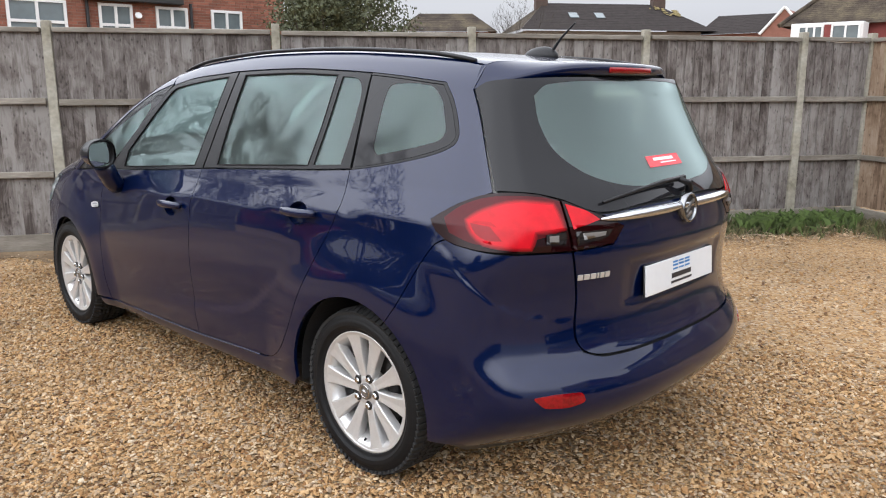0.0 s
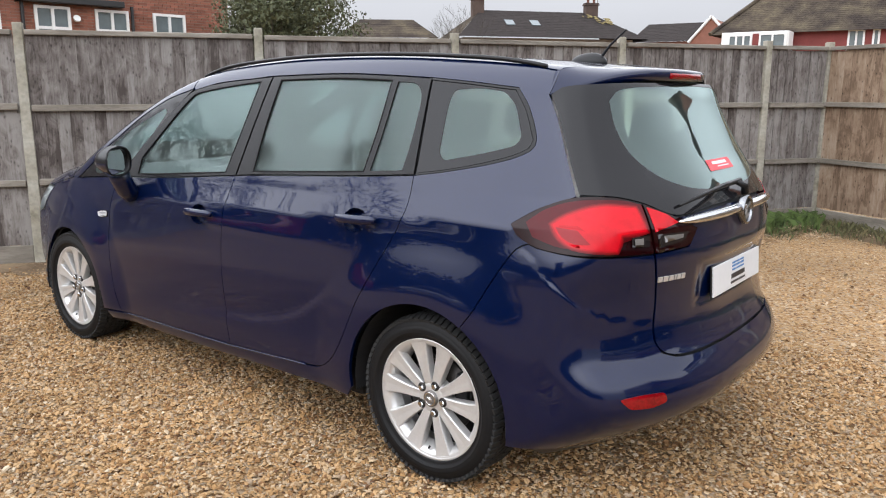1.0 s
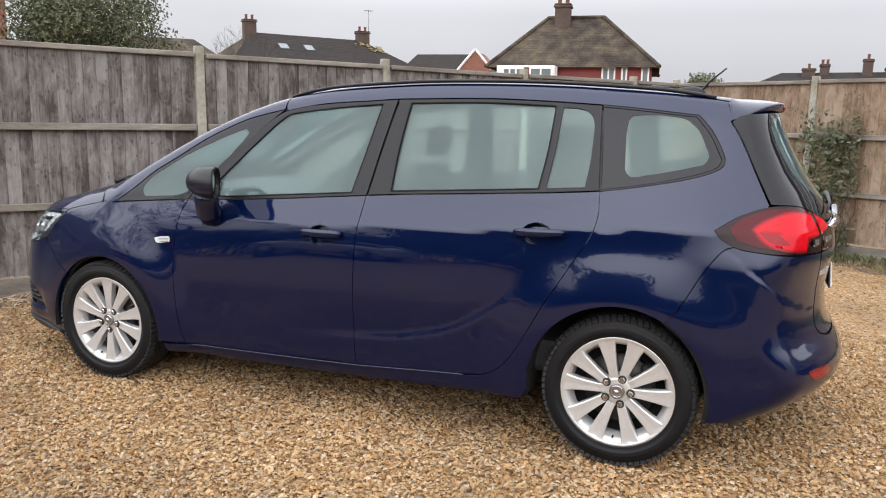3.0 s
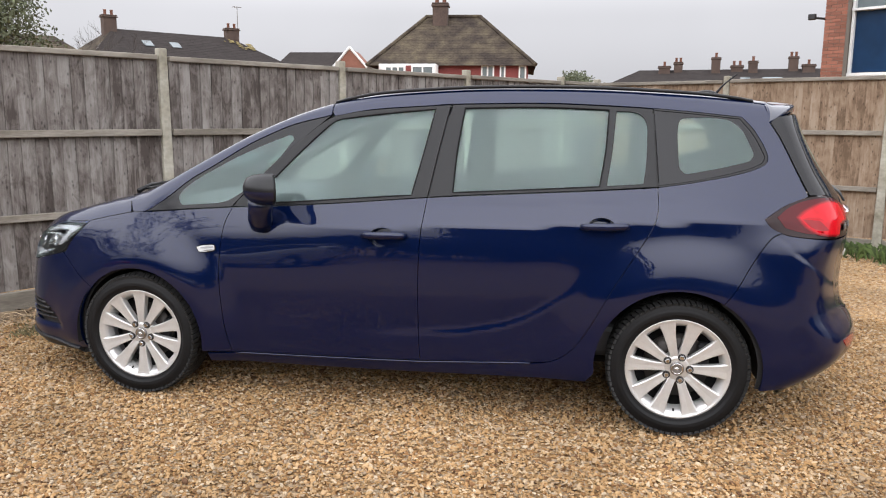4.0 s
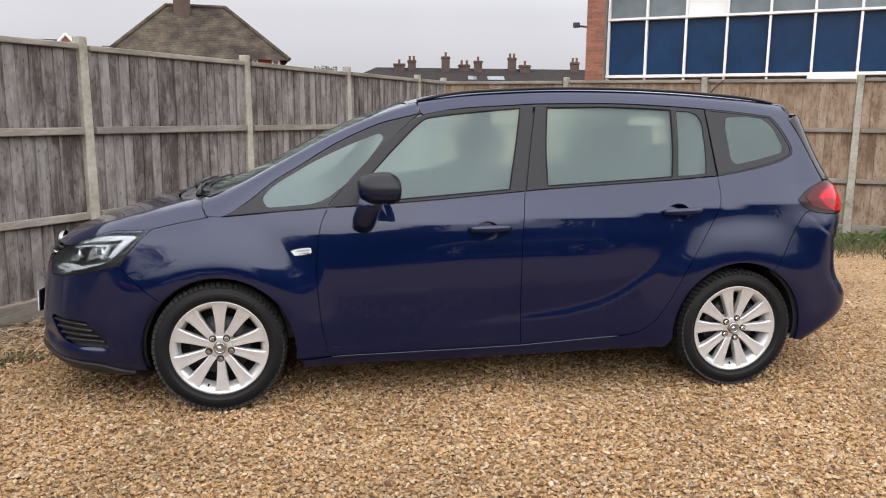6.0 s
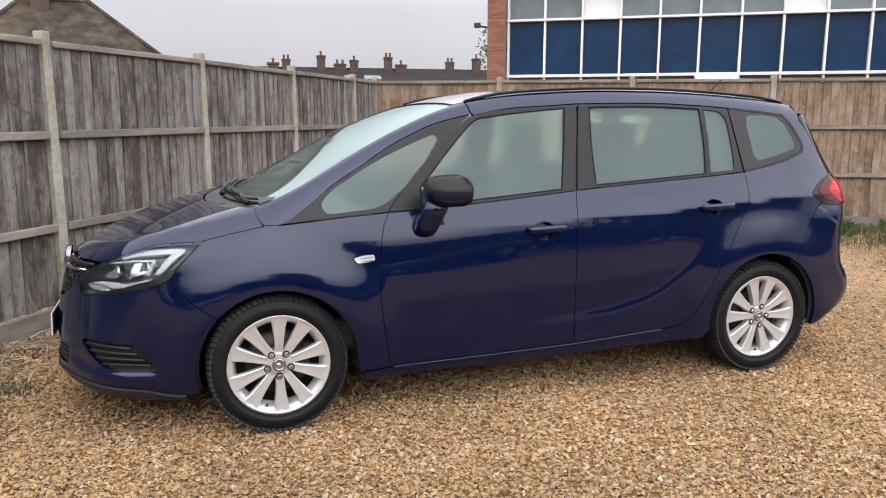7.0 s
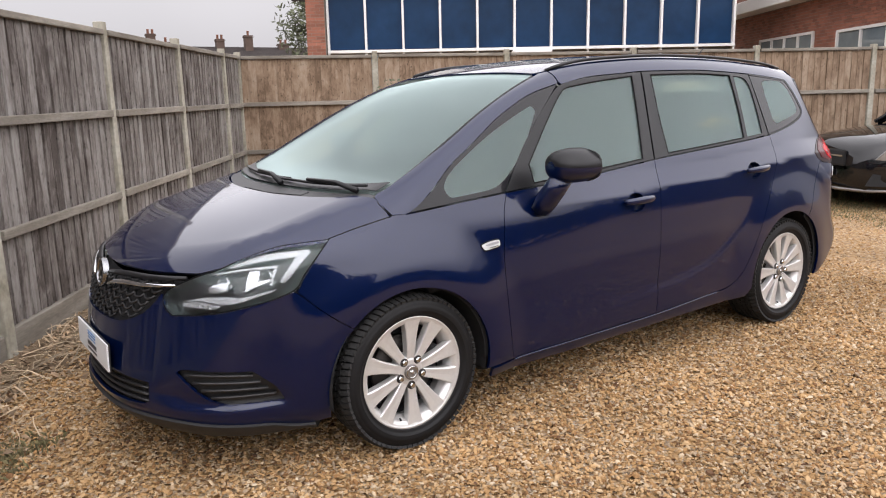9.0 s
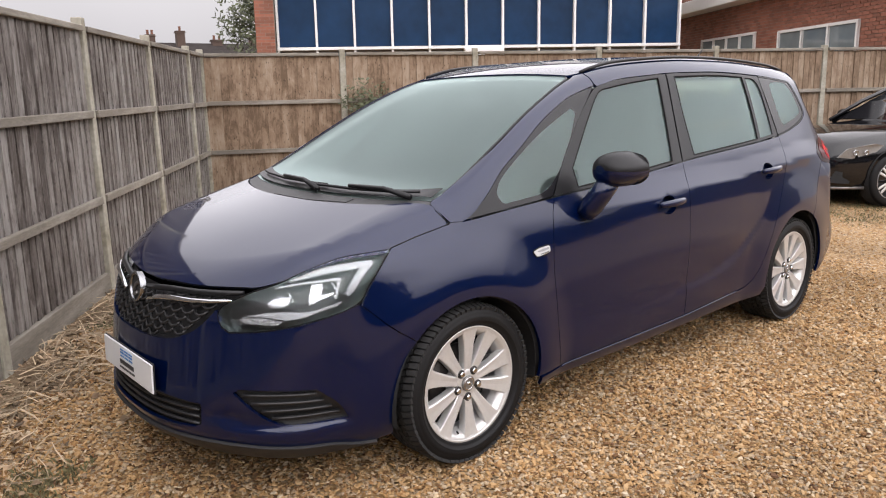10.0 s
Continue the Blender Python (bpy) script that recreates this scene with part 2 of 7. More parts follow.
REFLEX = material("red_reflex_lens", (0.17, 0.001, 0.004), 0.10, coat=0.8, vary=0.5, scale=90, bump=0.15, bump_scale=160, spec=0.1)
ALLOY = material("silver_alloy", (0.58, 0.575, 0.565), 0.28, 0.50, vary=0.06, scale=90)
CHROME = material("chrome", (0.62, 0.63, 0.65), 0.09, 1.0)
# Chrome darkened to tone down the sky mirrored in the badge ring.
BADGE = material("dark_badge_chrome", (0.24, 0.245, 0.255), 0.22, 1.0, vary=0.15, scale=80)
# Disc steel darkened: the shade behind the spokes is put into its colour.
DISC_SHADED = material("shaded_disc", (0.055, 0.05, 0.047), 0.5, 0.8, vary=0.25, scale=60)
STEEL = material("brake_steel", (0.24, 0.23, 0.22), 0.45, 0.9, vary=0.2, scale=60)
GLASS = glass_material("car_glass", (0.78, 0.94, 0.91), gain=0.98, dust_veil=0.03)
REAR_GLASS = glass_material("rear_glass", (0.70, 0.86, 0.82), gain=1.6, dust_veil=0.025)
SCREEN = glass_material("windscreen_glass", (0.76, 0.86, 0.83), 1.5, gain=1.1, dust_veil=0.025)
CLEAR = glass_material("lamp_cover", (0.95, 0.955, 0.96), 1.45, gain=0.55)
RED = material("red_lamp_lens", (0.46, 0.001, 0.008), 0.14, coat=0.35, vary=0.30, scale=26, spec=0.08)
RED_HIGH = material("rich_red_lamp_lens", (0.32, 0.001, 0.006), 0.14, coat=0.35, vary=0.2, scale=40, spec=0.08)
RED_LOW = material("low_red_lamp_lens", (0.11, 0.001, 0.003), 0.12, coat=0.3, vary=0.1, scale=60, spec=0.1)
RED_MID = material("deep_red_lamp_lens", (0.060, 0.001, 0.003), 0.10, coat=0.25, vary=0.1, scale=60, spec=0.1)
RED_SOFT = material("soft_red_lamp_lens", (0.20, 0.001, 0.004), 0.12, coat=0.3, vary=0.08, scale=60, spec=0.15)
RED_DARK = material("dark_red_lamp_lens", (0.010, 0.001, 0.0015), 0.06, coat=0.3, spec=0.1)
SMOKE = material("smoked_lens", (0.012, 0.010, 0.010), 0.06, coat=0.7, spec=0.1)
LAMP_SILVER = material("lamp_reflector", (0.40, 0.41, 0.425), 0.16, 0.9)
LAMP_GREY = material("lamp_bezel", (0.009, 0.009, 0.010), 0.3)
CLEAR_LENS = material("clear_ribbed_lens", (0.50, 0.51, 0.52), 0.15, vary=0.15, scale=90, coat=0.6)
WHITE = material("plate_white", (0.64, 0.648, 0.656), 0.3, vary=0.03, scale=40)
LAMP_WHITE = material("pale_lamp_facet", (0.31, 0.32, 0.335), 0.22, 0.15, vary=0.12, scale=60)
INK = material("plate_black", (0.02, 0.02, 0.025), 0.4)
INK_BLUE = material("plate_blue", (0.03, 0.17, 0.42), 0.4)
STICKER = material("sticker_red", (0.62, 0.04, 0.05), 0.4)
CLOTH = material("seat_cloth", (0.030, 0.031, 0.034), 0.9, vary=0.2, scale=150, bump=0.15, bump_scale=900)
INNER = material("cabin_plastic", (0.045, 0.046, 0.05), 0.7, vary=0.1, scale=60)
PILLAR = material("pillar_trim", (0.20, 0.20, 0.195), 0.85, vary=0.08, scale=80)
HEADLINER = material("cabin_lining", (0.508, 0.508, 0.492), 0.9, vary=0.06, scale=100)
GRAVEL = gravel_material("shingle", True)
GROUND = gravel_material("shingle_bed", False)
CONCRETE = material("concrete_post", (0.245, 0.224, 0.170), 0.9, vary=0.36, scale=28, bump=0.35, bump_scale=120, colour2=(0.292, 0.279, 0.238))
TIMBER = timber_material("weathered_timber", (0.060, 0.049, 0.0438), (0.146, 0.129, 0.119), (0.236, 0.222, 0.208))
TIMBER_RAIL = material("weathered_rail", (0.155, 0.135, 0.109), 0.85, vary=0.28, scale=20, bump=0.4, bump_scale=70, per_object=0.12, stretch=(1, 6, 6), colour2=(0.19, 0.172, 0.144))
TIMBER_TAN = timber_material("brown_timber", (0.115, 0.077, 0.05), (0.21, 0.147, 0.10), (0.285, 0.222, 0.165))
SOIL = material("bare_soil", (0.129, 0.0899, 0.056), 0.95, vary=0.35, scale=30, bump=0.8, bump_scale=40, spec=0.1, colour2=(0.157, 0.115, 0.0734))
BRICK = material("red_brick", (0.19, 0.0809, 0.0552), 0.9, vary=0.22, scale=26, bump=0.3, bump_scale=60)
ROOF_TILE = material("brown_roof_tile", (0.0394, 0.0306, 0.0258), 0.95, vary=0.5, scale=9, bump=0.5, bump_scale=40, colour2=(0.0714, 0.0578, 0.0394), spec=0.15)
ROOF_DARK = material("dark_roof_tile", (0.0299, 0.0252, 0.0238), 0.95, vary=0.35, spec=0.15, scale=18, bump=0.5, bump_scale=40)
PAINT_WHITE = material("white_frame", (0.623, 0.623, 0.615), 0.5, vary=0.06, scale=10)
PANE = material("window_pane", (0.131, 0.156, 0.164), 0.05, spec=0.6, vary=0.25, scale=3)
PANEL_BLUE = material("navy_cladding_panel", (0.0082, 0.0279, 0.0697), 0.22, vary=0.3, scale=3, spec=0.2)
LEAF = material("evergreen_leaf", (0.067, 0.0769, 0.0355), 0.7, vary=0.3, scale=8, per_island=0.4)
GRASS = material("grass_blade", (0.0714, 0.0816, 0.0286), 0.8, vary=0.3, scale=14, per_island=0.45, colour2=(0.136, 0.116, 0.0578))
WEED = material("weed_leaf", (0.0646, 0.0986, 0.0238), 0.7, vary=0.3, scale=10, per_island=0.4)
STRAW = material("dry_straw", (0.319, 0.243, 0.159), 0.9, vary=0.25, scale=10, per_island=0.6)
LITTER = material("dead_leaf", (0.163, 0.106, 0.0625), 0.9, vary=0.3, scale=12, per_island=0.6, colour2=(0.25, 0.175, 0.106))
BARK = material("winter_bark", (0.051, 0.0422, 0.0354), 0.95, vary=0.3, scale=8, bump=0.4)


# ---- building helpers ----
def thing(name, label, category, at=(0, 0, 0), turn=0.0, group="", kind=""):
    ob = new(name)
    ob.matrix_basis = pose(*at, 0, 0, turn)
    return tagged(ob, label, category, group, kind)


def part(name, bm, mat, parent=None, label="", smooth=False):
    """Links a bmesh as one mesh object, in its parent's space."""
    me = bpy.data.meshes.new(name)
    if smooth:
        for f in bm.faces:
            f.smooth = True
    bm.normal_update()
    bm.to_mesh(me)
    bm.free()
    for m in mat if isinstance(mat, (list, tuple)) else [mat]:
        me.materials.append(m)
    ob = new(name, me)
    ob.parent = parent
    return tagged(ob, label)


def alone(name, bm, mat, label, category, at=(0, 0, 0), turn=0.0, group="", kind="", smooth=False):
    ob = part(name, bm, mat, None, label, smooth)
    ob.matrix_basis = pose(*at, 0, 0, turn)
    return tagged(ob, label, category, group, kind)


def box(bm, centre, size, m=None, bevel=0.0, mat=0):
    """A bevelled block added to bm."""
    made = bmesh.ops.create_cube(bm, size=1.0)["verts"]
    bmesh.ops.scale(bm, vec=size, verts=made)
    if bevel:
        edges = list({e for v in made for e in v.link_edges})
        got = bmesh.ops.bevel(bm, geom=edges, offset=bevel, segments=2, affect="EDGES", profile=0.5)
        made = list({v for f in got["faces"] for v in f.verts} | {v for v in made if v.is_valid})
    bmesh.ops.translate(bm, vec=centre, verts=made)
    if m is not None:
        bmesh.ops.transform(bm, matrix=m, verts=made)
    if mat:
        for f in {f for v in made for f in v.link_faces}:
            f.material_index = mat
    return bm


def tube(bm, points, radius, sides=8, caps=True, flat=1.0):
    """A tube along points; radius is a number or one per point."""
    pts = [Vector(p) for p in points]
    rad = radius if isinstance(radius, (list, tuple)) else [radius] * len(pts)
    rings = []
    side = None
    for i, p in enumerate(pts):
        d = (pts[min(i + 1, len(pts) - 1)] - pts[max(i - 1, 0)]).normalized()
        if side is None:
            side = d.cross(Vector((0, 0, 1)) if abs(d.z) < 0.9 else Vector((1, 0, 0))).normalized()
        side = (side - d * side.dot(d)).normalized()
        up = d.cross(side)
        rings.append([bm.verts.new(p + rad[i] * (math.cos(a) * side + flat * math.sin(a) * up)) for a in [2 * math.pi * k / sides for k in range(sides)]])
    for a, b in zip(rings, rings[1:]):
        for k in range(sides):
            bm.faces.new((a[k], a[(k + 1) % sides], b[(k + 1) % sides], b[k]))
    if caps:
        bm.faces.new(rings[0][::-1])
        bm.faces.new(rings[-1])
    return bm


def lathe(bm, profile, sides=48, axis="y"):
    """Turns (radius, along) pairs about an axis."""
    rings = []
    for r, h in profile:
        ring = []
        for k in range(sides):
            a = 2 * math.pi * k / sides
            u, v = r * math.cos(a), r * math.sin(a)
            ring.append(bm.verts.new((u, h, v) if axis == "y" else (u, v, h) if axis == "z" else (h, u, v)))
        rings.append(ring)
    for a, b in zip(rings, rings[1:]):
        for k in range(sides):
            bm.faces.new((a[k], a[(k + 1) % sides], b[(k + 1) % sides], b[k]))
    return bm


def prism(bm, outline, low, high, axis="y"):
    """Extrudes a flat outline of (a, b) between two planes."""
    put = (lambda a, b, c: (a, c, b)) if axis == "y" else (lambda a, b, c: (a, b, c)) if axis == "z" else (lambda a, b, c: (c, a, b))
    lo = [bm.verts.new(put(a, b, low)) for a, b in outline]
    hi = [bm.verts.new(put(a, b, high)) for a, b in outline]
    bm.faces.new(lo)
    bm.faces.new(hi[::-1])
    for k in range(len(lo)):
        j = (k + 1) % len(lo)
        bm.faces.new((lo[j], lo[k], hi[k], hi[j]))
    bmesh.ops.recalc_face_normals(bm, faces=bm.faces)
    return bm


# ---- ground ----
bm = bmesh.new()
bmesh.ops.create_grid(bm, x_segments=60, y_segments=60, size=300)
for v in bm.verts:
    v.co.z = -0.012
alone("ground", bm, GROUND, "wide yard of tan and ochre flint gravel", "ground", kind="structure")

# Loose shingle lying on the bed: flattish crushed flints about two centimetres long.
rng = np.random.default_rng(4)
PLOTS = [(-1.7, 4.4, -2.75, -0.5, 80000), (-1.9, -0.6, -0.5, 1.5, 13000), (3.2, 4.7, -0.5, 1.7, 17000), (-0.6, 3.2, -0.5, -0.2, 6000), (-3.0, 8.0, -3.0, 4.5, 28000)]
gx = np.concatenate([rng.uniform(a, b, n) for a, b, c, d, n in PLOTS])
gy = np.concatenate([rng.uniform(c, d, n) for a, b, c, d, n in PLOTS])
COUNT, WIDE_LOT = len(gx), PLOTS[-1][-1]
stray = rng.random(COUNT) < 0.45
drift = np.where(np.arange(COUNT) < COUNT - WIDE_LOT, 0.28, 1.1) * stray
gx, gy = gx + rng.normal(0, 1, COUNT) * drift, gy + rng.normal(0, 1, COUNT) * drift
size = rng.gamma(8.0, 0.00102, COUNT).clip(0.004, 0.017)
size[-WIDE_LOT:] *= 1.25
turn = np.arange(5) * math.pi / 2.5 + rng.uniform(-0.42, 0.42, (COUNT, 5))
reach = rng.uniform(0.74, 1.26, (COUNT, 5)) * size[:, None]
slim = rng.uniform(0.5, 0.92, COUNT)[:, None]
ox, oy = np.cos(turn) * reach, np.sin(turn) * reach * slim
inner = rng.uniform(0.5, 0.82, COUNT)[:, None]
thick = (size * rng.uniform(0.28, 0.60, COUNT))[:, None]
px, py = np.concatenate([ox, ox * inner], 1), np.concatenate([oy, oy * inner], 1)
pz = np.concatenate([np.zeros((COUNT, 5)), thick * rng.uniform(0.7, 1.2, (COUNT, 5))], 1)
lean = rng.normal(0, 0.26, (COUNT, 2))
pz = pz + px * lean[:, :1] + py * lean[:, 1:] - 0.003 + rng.uniform(-0.006, 0.008, COUNT)[:, None]
cosr, sinr = np.cos(a := rng.uniform(0, 6.283, COUNT))[:, None], np.sin(a)[:, None]
places = np.stack([px * cosr - py * sinr + gx[:, None], px * sinr + py * cosr + gy[:, None], pz], -1).reshape(-1, 3)
loop = np.array([v for k in range(5) for v in (k, (k + 1) % 5, 5 + (k + 1) % 5, 5 + k)] + [5, 6, 7, 8, 9])
loops = (loop[None] + 10 * np.arange(COUNT)[:, None]).ravel().astype(np.int32)
starts = (np.array([0, 4, 8, 12, 16, 20])[None] + 25 * np.arange(COUNT)[:, None]).ravel().astype(np.int32)
me = bpy.data.meshes.new("gravel")
me.vertices.add(len(places))
me.vertices.foreach_set("co", places.ravel())
me.loops.add(len(loops))
me.loops.foreach_set("vertex_index", loops)
me.polygons.add(len(starts))
me.polygons.foreach_set("loop_start", starts)
me.polygons.foreach_set("use_smooth", np.zeros(len(starts), bool))
me.update(calc_edges=True)
me.materials.append(GRAVEL)
tagged(new("gravel", me), "loose tan, ochre and grey flint pebbles on the yard", "gravel", kind="stuff")

# ---- fences ----
A_DIR = Vector((0.569, 0.822, 0))
A_POST = Vector((-1.219, 1.517, 0))
CORNER = Vector((2.344, 6.667, 0))
B_DIR = Vector((0.872, -0.489, 0))
A_AT = [-9.45, -7.57, -5.69, -3.81, -1.93, 0.0, 1.84, 3.64, 5.43, 6.26]
B_AT = [0.0, 1.82, 3.64, 5.46, 7.30, 9.12, 10.95, 12.8, 14.6]


def fence_post(fence, at, turn, tall):
    bm = bmesh.new()
    box(bm, (0, 0, tall / 2 - 0.05), (0.10, 0.105, tall + 0.1), bevel=0.008)
    for v in bm.verts:
        if v.co.z > tall - 0.012:
            v.co.x *= 0.72
            v.co.y *= 0.72
    ob = part("post", bm, CONCRETE, fence, "weathered pale concrete post")
    ob.matrix_basis = pose(*at, 0, 0, turn)


def fence_bay(fence, start, along, length, board_mat, rail_mat, seed):
    """One close-boarded bay with a capping rail, two rails and a gravel board."""
    here = pose(*start, 0, 0, math.degrees(math.atan2(along.y, along.x)))
    r = random.Random(seed)
    n = max(3, round((length - 0.1) / 0.098))
    wide = (length - 0.1) / n
    for k in range(n):
        bm = bmesh.new()
        w, t0, t1 = wide + 0.014, 0.018, 0.007
        z0, z1 = 0.17 + r.uniform(-0.004, 0.004), 1.935 + r.uniform(-0.006, 0.004)
        for j in range(6):
            za, zb = z0 + (z1 - z0) * j / 6, z0 + (z1 - z0) * (j + 1) / 6
            prism(bm, [(-w / 2, 0.0), (w / 2, 0.0), (w / 2, -t1), (-w / 2, -t0)], za, zb, "z")
        bmesh.ops.remove_doubles(bm, verts=bm.verts, dist=0.0002)
        lean_x, bow = r.uniform(-0.004, 0.004), r.uniform(-0.006, 0.006)
        for v in bm.verts:
            v.co.x += lean_x * (v.co.z - 1) + 0.002 * math.sin(4 * v.co.z + 3 * k)
            v.co.y += bow * math.sin(2.2 * v.co.z + k)
        ob = part("board", bm, board_mat, fence)
        ob.matrix_basis = here @ pose(0.05 + wide * (k + 0.5), -0.002 - r.uniform(0, 0.004), 0)
    for name, z, h, d, y in (("rail", 1.345, 0.055, 0.04, -0.041), ("rail", 0.715, 0.055, 0.04, -0.041), ("capping_rail", 1.955, 0.042, 0.075, -0.012), ("gravel_board", 0.075, 0.175, 0.045, -0.02)):
        bm = bmesh.new()
        box(bm, (0, 0, 0), (length - 0.104, d, h), bevel=0.006)
        ob = part(name, bm, rail_mat, fence)
        ob.matrix_basis = here @ pose(length / 2, y, z + r.uniform(-0.006, 0.006), 0, r.uniform(-0.25, 0.25), 0)


def fence_line(origin, along, stops, first, board_mat, words, tall, seed):
    fence = thing("timber_fence", words, "fence", origin[:])
    turn = math.degrees(math.atan2(along.y, along.x))
    for n, at in enumerate(stops):
        if n >= first:
            fence_post(fence, (along * at)[:], turn, tall)
        if n + 1 < len(stops):
            fence_bay(fence, (along * at)[:], along, stops[n + 1] - at, board_mat, TIMBER_RAIL, seed + n)
    return fence


fence_line(A_POST, A_DIR, A_AT, 0, TIMBER, "weathered grey close-boarded timber fence with concrete posts", 2.03, 0)
fence_line(CORNER, B_DIR, B_AT, 1, TIMBER_TAN, "brown close-boarded timber fence with concrete posts", 2.02, 50)


# ---- the blue car: the body's form, nose towards -x, front axle at x = 0 ----
def table(xs, ys, blur):
    """A smooth curve through a few design stations."""
    xs, ys = np.array(xs, float), np.array(ys, float)
    m = np.gradient(ys, xs)
    g = np.linspace(xs[0] - 0.3, xs[-1] + 0.3, 1400)
    i = np.clip(np.searchsorted(xs, g) - 1, 0, len(xs) - 2)
    h = xs[i + 1] - xs[i]
    u = (g - xs[i]) / h
    v = (2*u**3 - 3*u**2 + 1)*ys[i] + (u**3 - 2*u**2 + u)*h*m[i] + (3*u**2 - 2*u**3)*ys[i+1] + (u**3 - u**2)*h*m[i+1]
    v = np.where(g < xs[0], ys[0] + (g - xs[0])*m[0], np.where(g > xs[-1], ys[-1] + (g - xs[-1])*m[-1], v))
    n = max(1, int(3*blur/(g[1] - g[0])))
    k = np.exp(-0.5*(np.arange(-n, n + 1)*(g[1] - g[0])/blur)**2)
    v = np.convolve(np.pad(v, n, mode="reflect", reflect_type="odd"), k/k.sum(), mode="valid")
    return lambda q: np.interp(q, g, v)

def smax(a, b, k):
    h = np.clip(0.5 + 0.5*(a - b)/k, 0, 1)
    return b + (a - b)*h + k*h*(1 - h)

SIDE_Z = [0.15, 0.24, 0.34, 0.50, 0.68, 0.78, 0.88, 0.96, 1.06, 1.20, 1.35, 1.50, 1.65]
SIDE_Y = [0.798, 0.858, 0.876, 0.885, 0.889, 0.881, 0.868, 0.850, 0.825, 0.773, 0.715, 0.655, 0.589]
LOWX = [-1.0, -0.6, -0.3, 0.1, 1.4, 2.6, 3.1, 3.4, 3.7]
LOWD = [-0.17, -0.098, -0.060, -0.022, 0.007, 0.004, -0.006, -0.02, -0.059]
UPD = [-0.111, -0.081, -0.070, -0.037, -0.001, 0.013, -0.01, -0.069, -0.127]
TOPX = [-1.0, -0.85, -0.6, -0.3, 0.05, 0.3, 0.6, 0.9, 1.15, 1.6, 2.1, 2.6, 3.0, 3.4, 3.6]
TOPZ = [0.761, 0.842, 0.937, 1.025, 1.123, 1.246, 1.399, 1.525, 1.591, 1.636, 1.64, 1.62, 1.587, 1.533, 1.501]
FRZ = [0.15, 0.25, 0.35, 0.50, 0.65, 0.78, 0.90, 1.1]
FRX = [-0.895, -1.021, -1.028, -1.014, -0.99, -0.956, -0.871, -0.704]
REZ = [0.15, 0.25, 0.35, 0.45, 0.50, 0.545, 0.59, 0.65, 0.78, 0.95, 1.06, 1.25, 1.45, 1.60]
REX = [3.311, 3.473, 3.624, 3.677, 3.668, 3.645, 3.612, 3.592, 3.583, 3.603, 3.579, 3.456, 3.35, 3.306]
PL = [0.624, 2.462, 0.39, 2.822, 0.438, 0.05, 0.02]   # front plan, rear plan low, rear plan high, roof crown, screen crown
BLADE = lambda s: np.interp(s, [0.6, 1.1, 1.5, 1.75, 1.95, 2.05, 2.15, 2.25, 2.4], [0.37, 0.385, 0.42, 0.445, 0.49, 0.53, 0.59, 0.66, 0.78])
HAUNCH = lambda s: np.interp(s, [3.05, 3.10, 3.145, 3.205, 3.275, 3.36, 3.52, 3.8], [1.04, 0.965, 0.92, 0.848, 0.781, 0.735, 0.70, 0.68])
WAIST = lambda s: np.interp(s, [0.5, 1.0, 2.06, 2.6, 3.05, 3.3, 3.7], [0.93, 0.94, 0.968, 1.0, 1.03, 1.03, 1.03])
LIP = lambda s: np.interp(s, [-0.8, -0.69, -0.61, -0.52, -0.43], [0.335, 0.315, 0.312, 0.308, 0.305])
CREASE = lambda x: np.interp(x, [-0.9, -0.61, -0.48, -0.24, 0.0], [0.45, 0.625, 0.672, 0.715, 0.755])
SHELF = lambda s: np.interp(s, [3.2, 3.33, 3.42, 3.5, 3.7], [0.49, 0.53, 0.555, 0.55, 0.53])

def soft_step(v, a, b):
    u = np.clip((v - a)/(b - a), 0, 1)
    return u*u*(3 - 2*u)

def ledge(u, wide, fade):
    """A step that rises over a width and dies away above it."""
    return soft_step(u, -0.3*wide, 0.7*wide)*np.exp(-np.maximum(u - 0.7*wide, 0)/fade)

